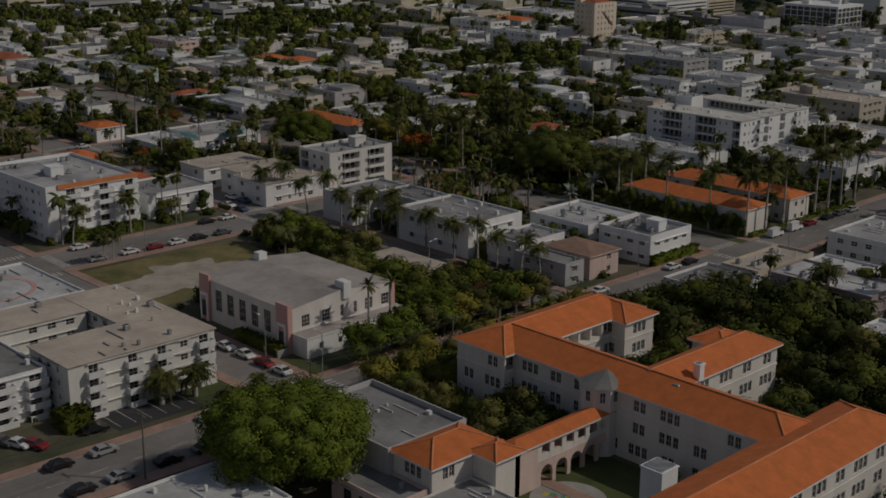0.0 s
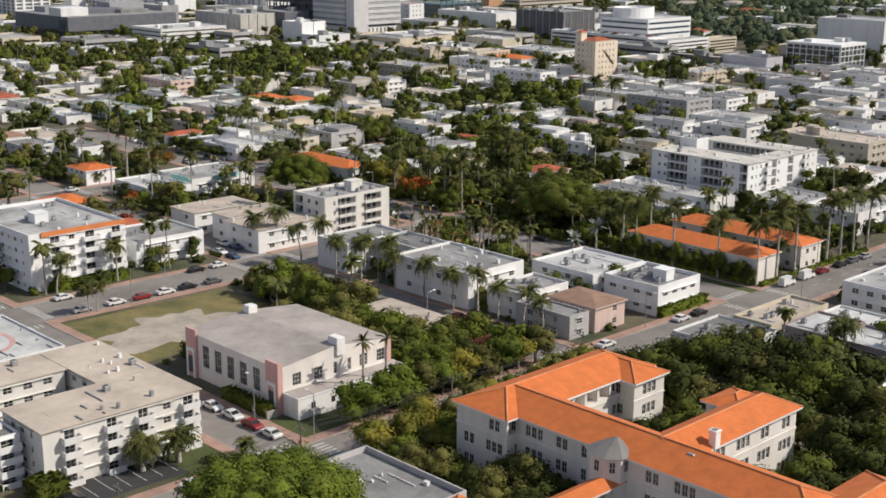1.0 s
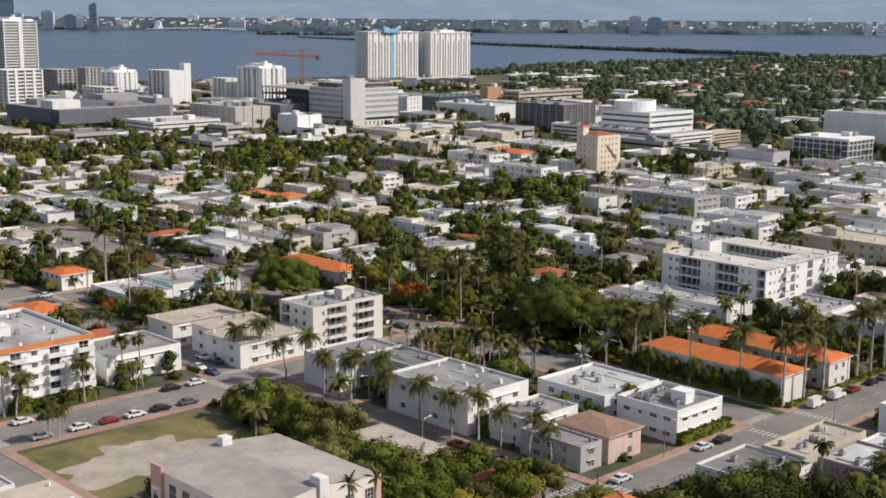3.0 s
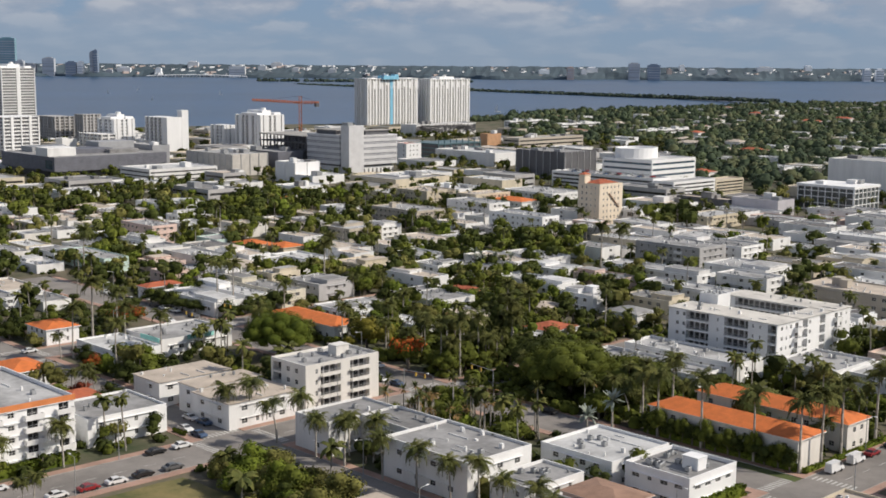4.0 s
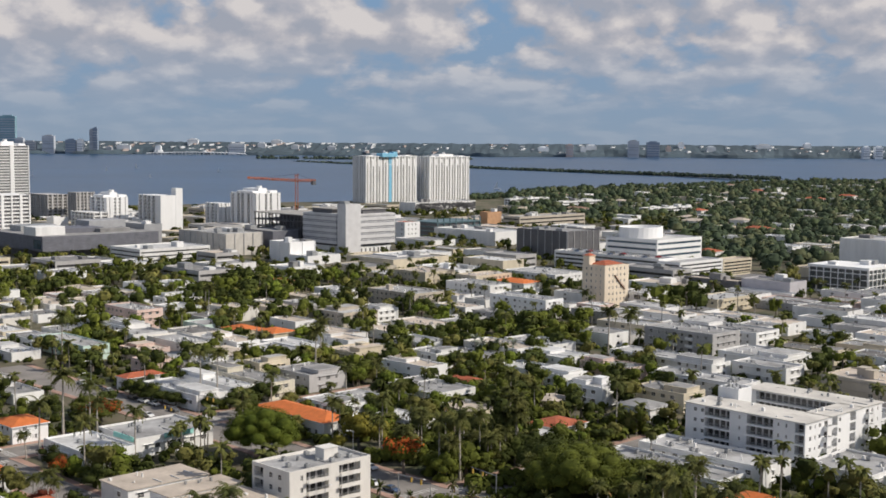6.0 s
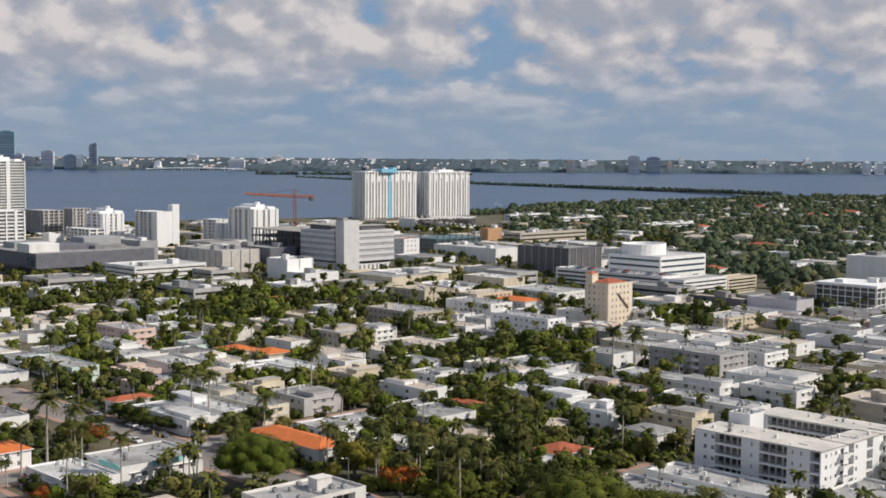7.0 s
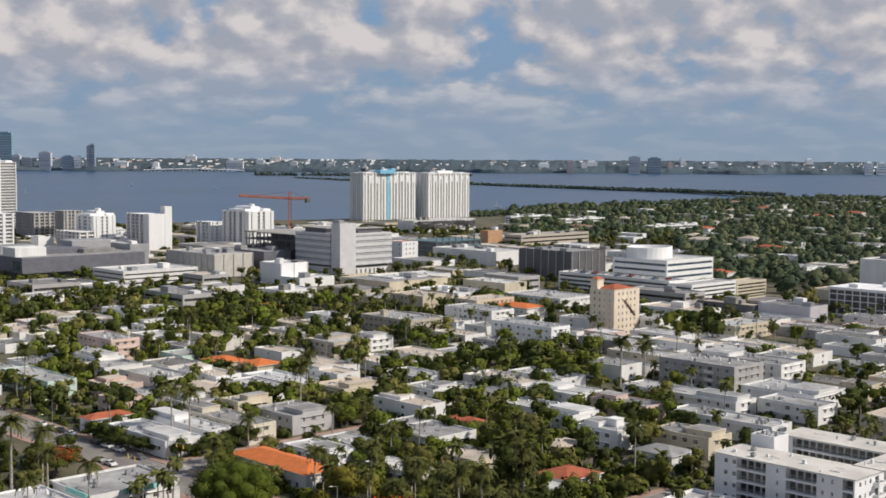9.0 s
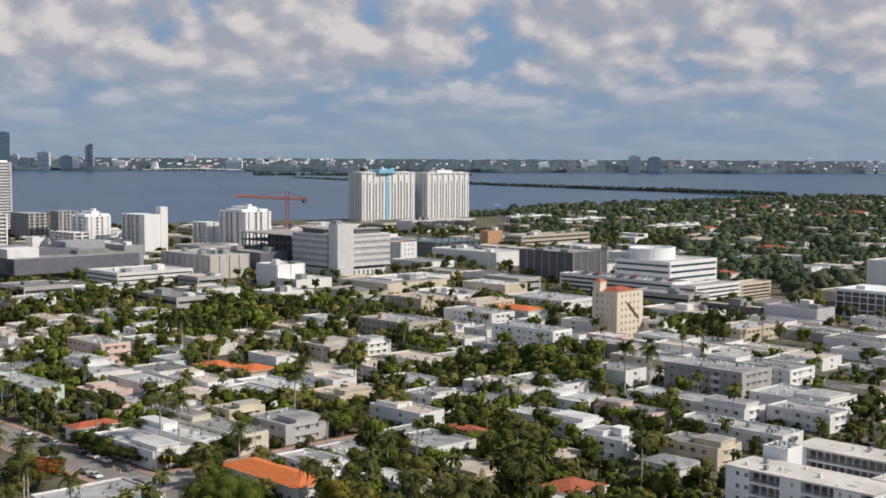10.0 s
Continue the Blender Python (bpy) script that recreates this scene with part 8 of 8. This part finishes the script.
def car(x, y, turn, colour="white", van=False):
    key = (colour, van)
    if key in CARS:
        return copy_thing(CARS[key], pose(x, y, 0.02, 0, 0, turn))
    o = thing("van" if van else "car", x, y, 0.02, ("white panel van" if van else colour + " saloon car") + " parked at the kerb", "car", "parked cars")
    o.rotation_euler = (0, 0, radians(turn))
    m = material("car_paint_" + colour, PAINT[colour], 0.3, 2.0, 0.5, 0.05, 0)
    if van:
        prof = [(-2.6, 0.4), (-2.6, 2.2), (-2.45, 2.35), (1.1, 2.35), (1.9, 1.35), (2.55, 1.15), (2.65, 0.45)]
        glass = [(1.18, 2.22), (1.86, 1.4), (1.0, 1.4), (0.6, 2.22)]
    else:
        prof = [(-2.25, 0.38), (-2.25, 0.8), (-2.1, 0.95), (-1.55, 1.0), (-1.0, 1.42), (0.35, 1.45), (1.1, 0.98), (2.05, 0.84), (2.25, 0.65), (2.25, 0.38)]
        glass = [(-1.45, 1.03), (-0.98, 1.37), (0.3, 1.4), (0.98, 1.03)]
    g = Geo()
    n, k = len(prof), 0
    for s, wdt in ((-1, 0.9), (1, 0.9)):
        g.v += [(px, s * (wdt - (0.16 if pz > 1.1 else 0.0)), pz) for px, pz in prof]
    for q in range(n):
        g.f.append((q, (q + 1) % n, n + (q + 1) % n, n + q))
        g.i.append(0)
    g.f += [tuple(range(n - 1, -1, -1)), tuple(range(n, 2 * n))]
    g.i += [0, 0]
    body = part("body", g, [m], o)
    g = Geo()
    for s in (-1, 1):
        pts = [(px, s * (0.915 if pz < 1.1 else 0.78) if not van else s * 0.88, pz) for px, pz in glass]
        g.quad(*(pts if s < 0 else pts[::-1]))
    if van:
        g.quad((1.16, -0.7, 2.3), (1.92, -0.8, 1.38), (1.92, 0.8, 1.38), (1.16, 0.7, 2.3))
    else:
        g.quad((0.42, -0.66, 1.45), (1.1, -0.8, 1.03), (1.1, 0.8, 1.03), (0.42, 0.66, 1.45))
        g.quad((-1.05, 0.66, 1.43), (-1.58, 0.8, 1.04), (-1.58, -0.8, 1.04), (-1.05, -0.66, 1.43))
    part("glazing", g, [GLASS], body)
    for px in (-1.4, 1.4):
        for s in (-1, 1):
            g = Geo()
            g.rod((px, s * 0.72, 0.33), (px, s * 0.93, 0.33), 0.33, 0.33, 12)
            part("wheel", g, [RUBBER], o)
    CARS[key] = o
    return o


for x, y, t, c in ((-166.3, 79.5, 90, "black"), (-166.3, 87.0, 90, "silver"), (-166.4, 106.5, 90, "white"), (-156.7, 78, 90, "black"), (-156.7, 84.5, 90, "silver"), (-156.7, 92.5, 90, "black"), (-156.6, 99, 90, "grey"),
                   (-175.5, 80.3, 20, "red"), (-177.5, 78.5, 20, "white"), (-180, 77, 20, "grey"), (-174.5, 90, 80, "black"),
                   (-186, 127.2, 0, "white"), (-180, 127.2, 0, "red"), (-174.8, 127.2, 180, "white"), (-192, 127.0, 0, "white"),
                   (-260.7, 138.5, 90, "silver"), (-260.8, 147, 90, "white"), (-260.6, 153.6, 90, "red"), (-260.6, 159.8, 90, "white"), (-260.8, 166, 90, "black"), (-260.7, 173, 90, "grey"),
                   (-272.3, 140, 90, "white"), (-272.2, 146, 90, "black"), (-272.4, 176, 90, "black"), (-272.3, 182.5, 90, "white"),
                   (-283, 190.2, 0, "white"), (-277, 190.0, 0, "blue"), (-290, 196, 0, "white"), (-284.5, 196.2, 0, "blue"),
                   (-224, 189.8, 0, "white"), (-217, 189.8, 0, "red"), (-211, 190, 0, "silver"), (-200, 196.6, 0, "red"), (-193, 196.7, 0, "black"), (-186, 189.9, 0, "black"), (-179, 196.4, 0, "white"),
                   (-166.2, 206, 90, "white"), (-156.5, 210, 90, "black"), (-166.3, 232, 90, "white"), (-166.2, 238.5, 90, "black"), (-156.6, 231, 90, "silver"),
                   (-166, 290.5, 90, "red"), (-166.1, 299.5, 90, "black"), (-166.1, 305.5, 90, "grey"), (-166.0, 312, 90, "silver"), (-156.6, 296, 90, "black"),
                   (-393.5, 263.4, 0, "grey"), (-405, 263.6, 0, "white"), (-411.5, 263.5, 0, "white"), (-418, 263.5, 0, "black"), (-433, 263.4, 0, "white"), (-439.5, 263.4, 0, "black"), (-445.5, 263.5, 0, "silver"), (-451.5, 263.4, 0, "white"),
                   (-398, 253.8, 0, "silver"), (-392, 253.6, 0, "white"), (-378.5, 257.5, 20, "black"), (-374.0, 281, 90, "white"), (-374.0, 289, 90, "grey"), (-381.2, 250, 90, "white"),
                   (-262, 229, 90, "grey"), (-261, 262, 0, "black"), (-281, 253.8, 0, "blue"), (-288, 253.8, 0, "white"), (-254, 253.6, 0, "silver"), (-236, 263.3, 0, "black"), (-300, 263.4, 0, "white"),
                   (-332, 190, 0, "white"), (-325, 196.6, 0, "black"), (-345, 190, 0, "silver"), (-381.2, 200, 90, "white"), (-373.9, 212, 90, "red"), (-373.9, 172, 90, "white"), (-381.1, 160, 90, "black"),
                   (-228, 181, 90, "white"), (-222, 181, 90, "red"), (-216, 181, 90, "silver")):
    car(x, y, t, c)
for y in (274, 283):
    car(-165.8, y, 90, "white", True)
# cars on the roof deck of the white car park
for k in range(16):
    car_o = car(-606 + k * 4.6, 695 + (k % 2) * 8, 90, ("white", "silver", "black", "red", "blue", "grey")[(k * 5) % 6])
    car_o.location.z = 10.72


# ---- poles, lamps and wires ----
def utility_pole(x, y, h=11.0):
    o = thing("utility_pole", x, y, 0, "weathered wooden utility pole with a cross-arm", "pole", "utility poles")
    g = Geo()
    g.rod((0, 0, -0.3), (0, 0, h), 0.17, 0.11, 8)
    part("pole", g, [BARK], o)
    g = Geo()
    g.box(-1.1, 1.1, -0.07, 0.07, h - 0.9, h - 0.75)
    arm = part("cross_arm", g, [BARK], o)
    for s in (-1.0, -0.4, 0.4, 1.0):
        g = Geo()
        g.rod((s, 0, h - 0.75), (s, 0, h - 0.55), 0.06, 0.05, 6)
        part("insulator", g, [CONCRETE], arm)
    return o


POLES = [(-154.2, 60), (-154.2, 87), (-154.2, 118), (-154.2, 150), (-154.2, 184)]
for x, y in POLES:
    utility_pole(x, y)
for (xa, ya), (xb, yb) in zip(POLES, POLES[1:]):
    for s in (-1.0, 0.4, 1.0):
        g = Geo()
        pts = [Vector((xa + (xb - xa) * k / 8 + s, ya + (yb - ya) * k / 8, 10.45 - 0.9 * math.sin(math.pi * k / 8))) for k in range(9)]
        # one connected tube, square in section
        g.v += [(p.x + u, p.y, p.z + w) for p in pts for u, w in ((-0.022, -0.022), (0.022, -0.022), (0.022, 0.022), (-0.022, 0.022))]
        g.f += [(4 * k + q, 4 * k + (q + 1) % 4, 4 * k + 4 + (q + 1) % 4, 4 * k + 4 + q) for k in range(8) for q in range(4)]
        g.i += [0] * 32
        tagged(new("cable", g.mesh("cable", [DARKM])), "black overhead cable slung between utility poles", "cable")
LAMP = {}


def street_lamp(x, y, turn, h=8.0):
    if LAMP:
        return copy_thing(LAMP["o"], pose(x, y, 0, 0, 0, turn))
    o = thing("street_lamp", x, y, 0, "grey metal street lamp with a single arm", "street lamp", "street lamps")
    o.rotation_euler = (0, 0, radians(turn))
    g = Geo()
    g.rod((0, 0, 0), (0, 0, h), 0.11, 0.07, 8)
    part("post", g, [METAL], o)
    g = Geo()
    g.rod((0, 0, h - 0.05), (1.8, 0, h + 0.3), 0.05, 0.04, 6)
    arm = part("arm", g, [METAL], o)
    g = Geo()
    g.box(1.6, 2.3, -0.15, 0.15, h + 0.22, h + 0.36, 0, 0.04)
    part("head", g, [BRIGHT], arm)
    LAMP["o"] = o
    return o


for x, y, t in ((-182.5, 129.4, 180), (-169.0, 132, 180), (-259, 150, 180), (-274, 168, 0), (-200, 187, 90), (-230, 199, 270), (-168.5, 222, 0), (-154.8, 262, 180), (-168.4, 292, 0), (-154.7, 310, 180), (-386.0, 230, 0), (-310, 266, 270), (-386, 300, 0), (-430, 251, 90), (-450, 266, 270), (-274, 228, 0), (-259, 246, 180)):
    street_lamp(x, y, t)
for x, y, t in ((-384.5, 266.8, 0), (-369.5, 250.5, 180), (-258.3, 266.6, 180), (-274.8, 250.6, 0)):
    o = thing("traffic_signal", x, y, 0, "pale metal traffic signal on a long mast arm", "traffic signal", "traffic signals")
    o.rotation_euler = (0, 0, radians(t))
    g = Geo()
    g.rod((0, 0, 0), (0, 0, 6.4), 0.14, 0.12, 8)
    part("post", g, [METAL], o)
    g = Geo()
    g.rod((0, 0, 6.0), (8.5, 0, 6.5), 0.1, 0.06, 6)
    arm = part("arm", g, [METAL], o)
    for u in (4.5, 7.8):
        g = Geo()
        g.box(u - 0.18, u + 0.18, -0.16, 0.16, 5.1, 6.2, 0, 0.04)
        part("signal_head", g, [YLINE], arm)
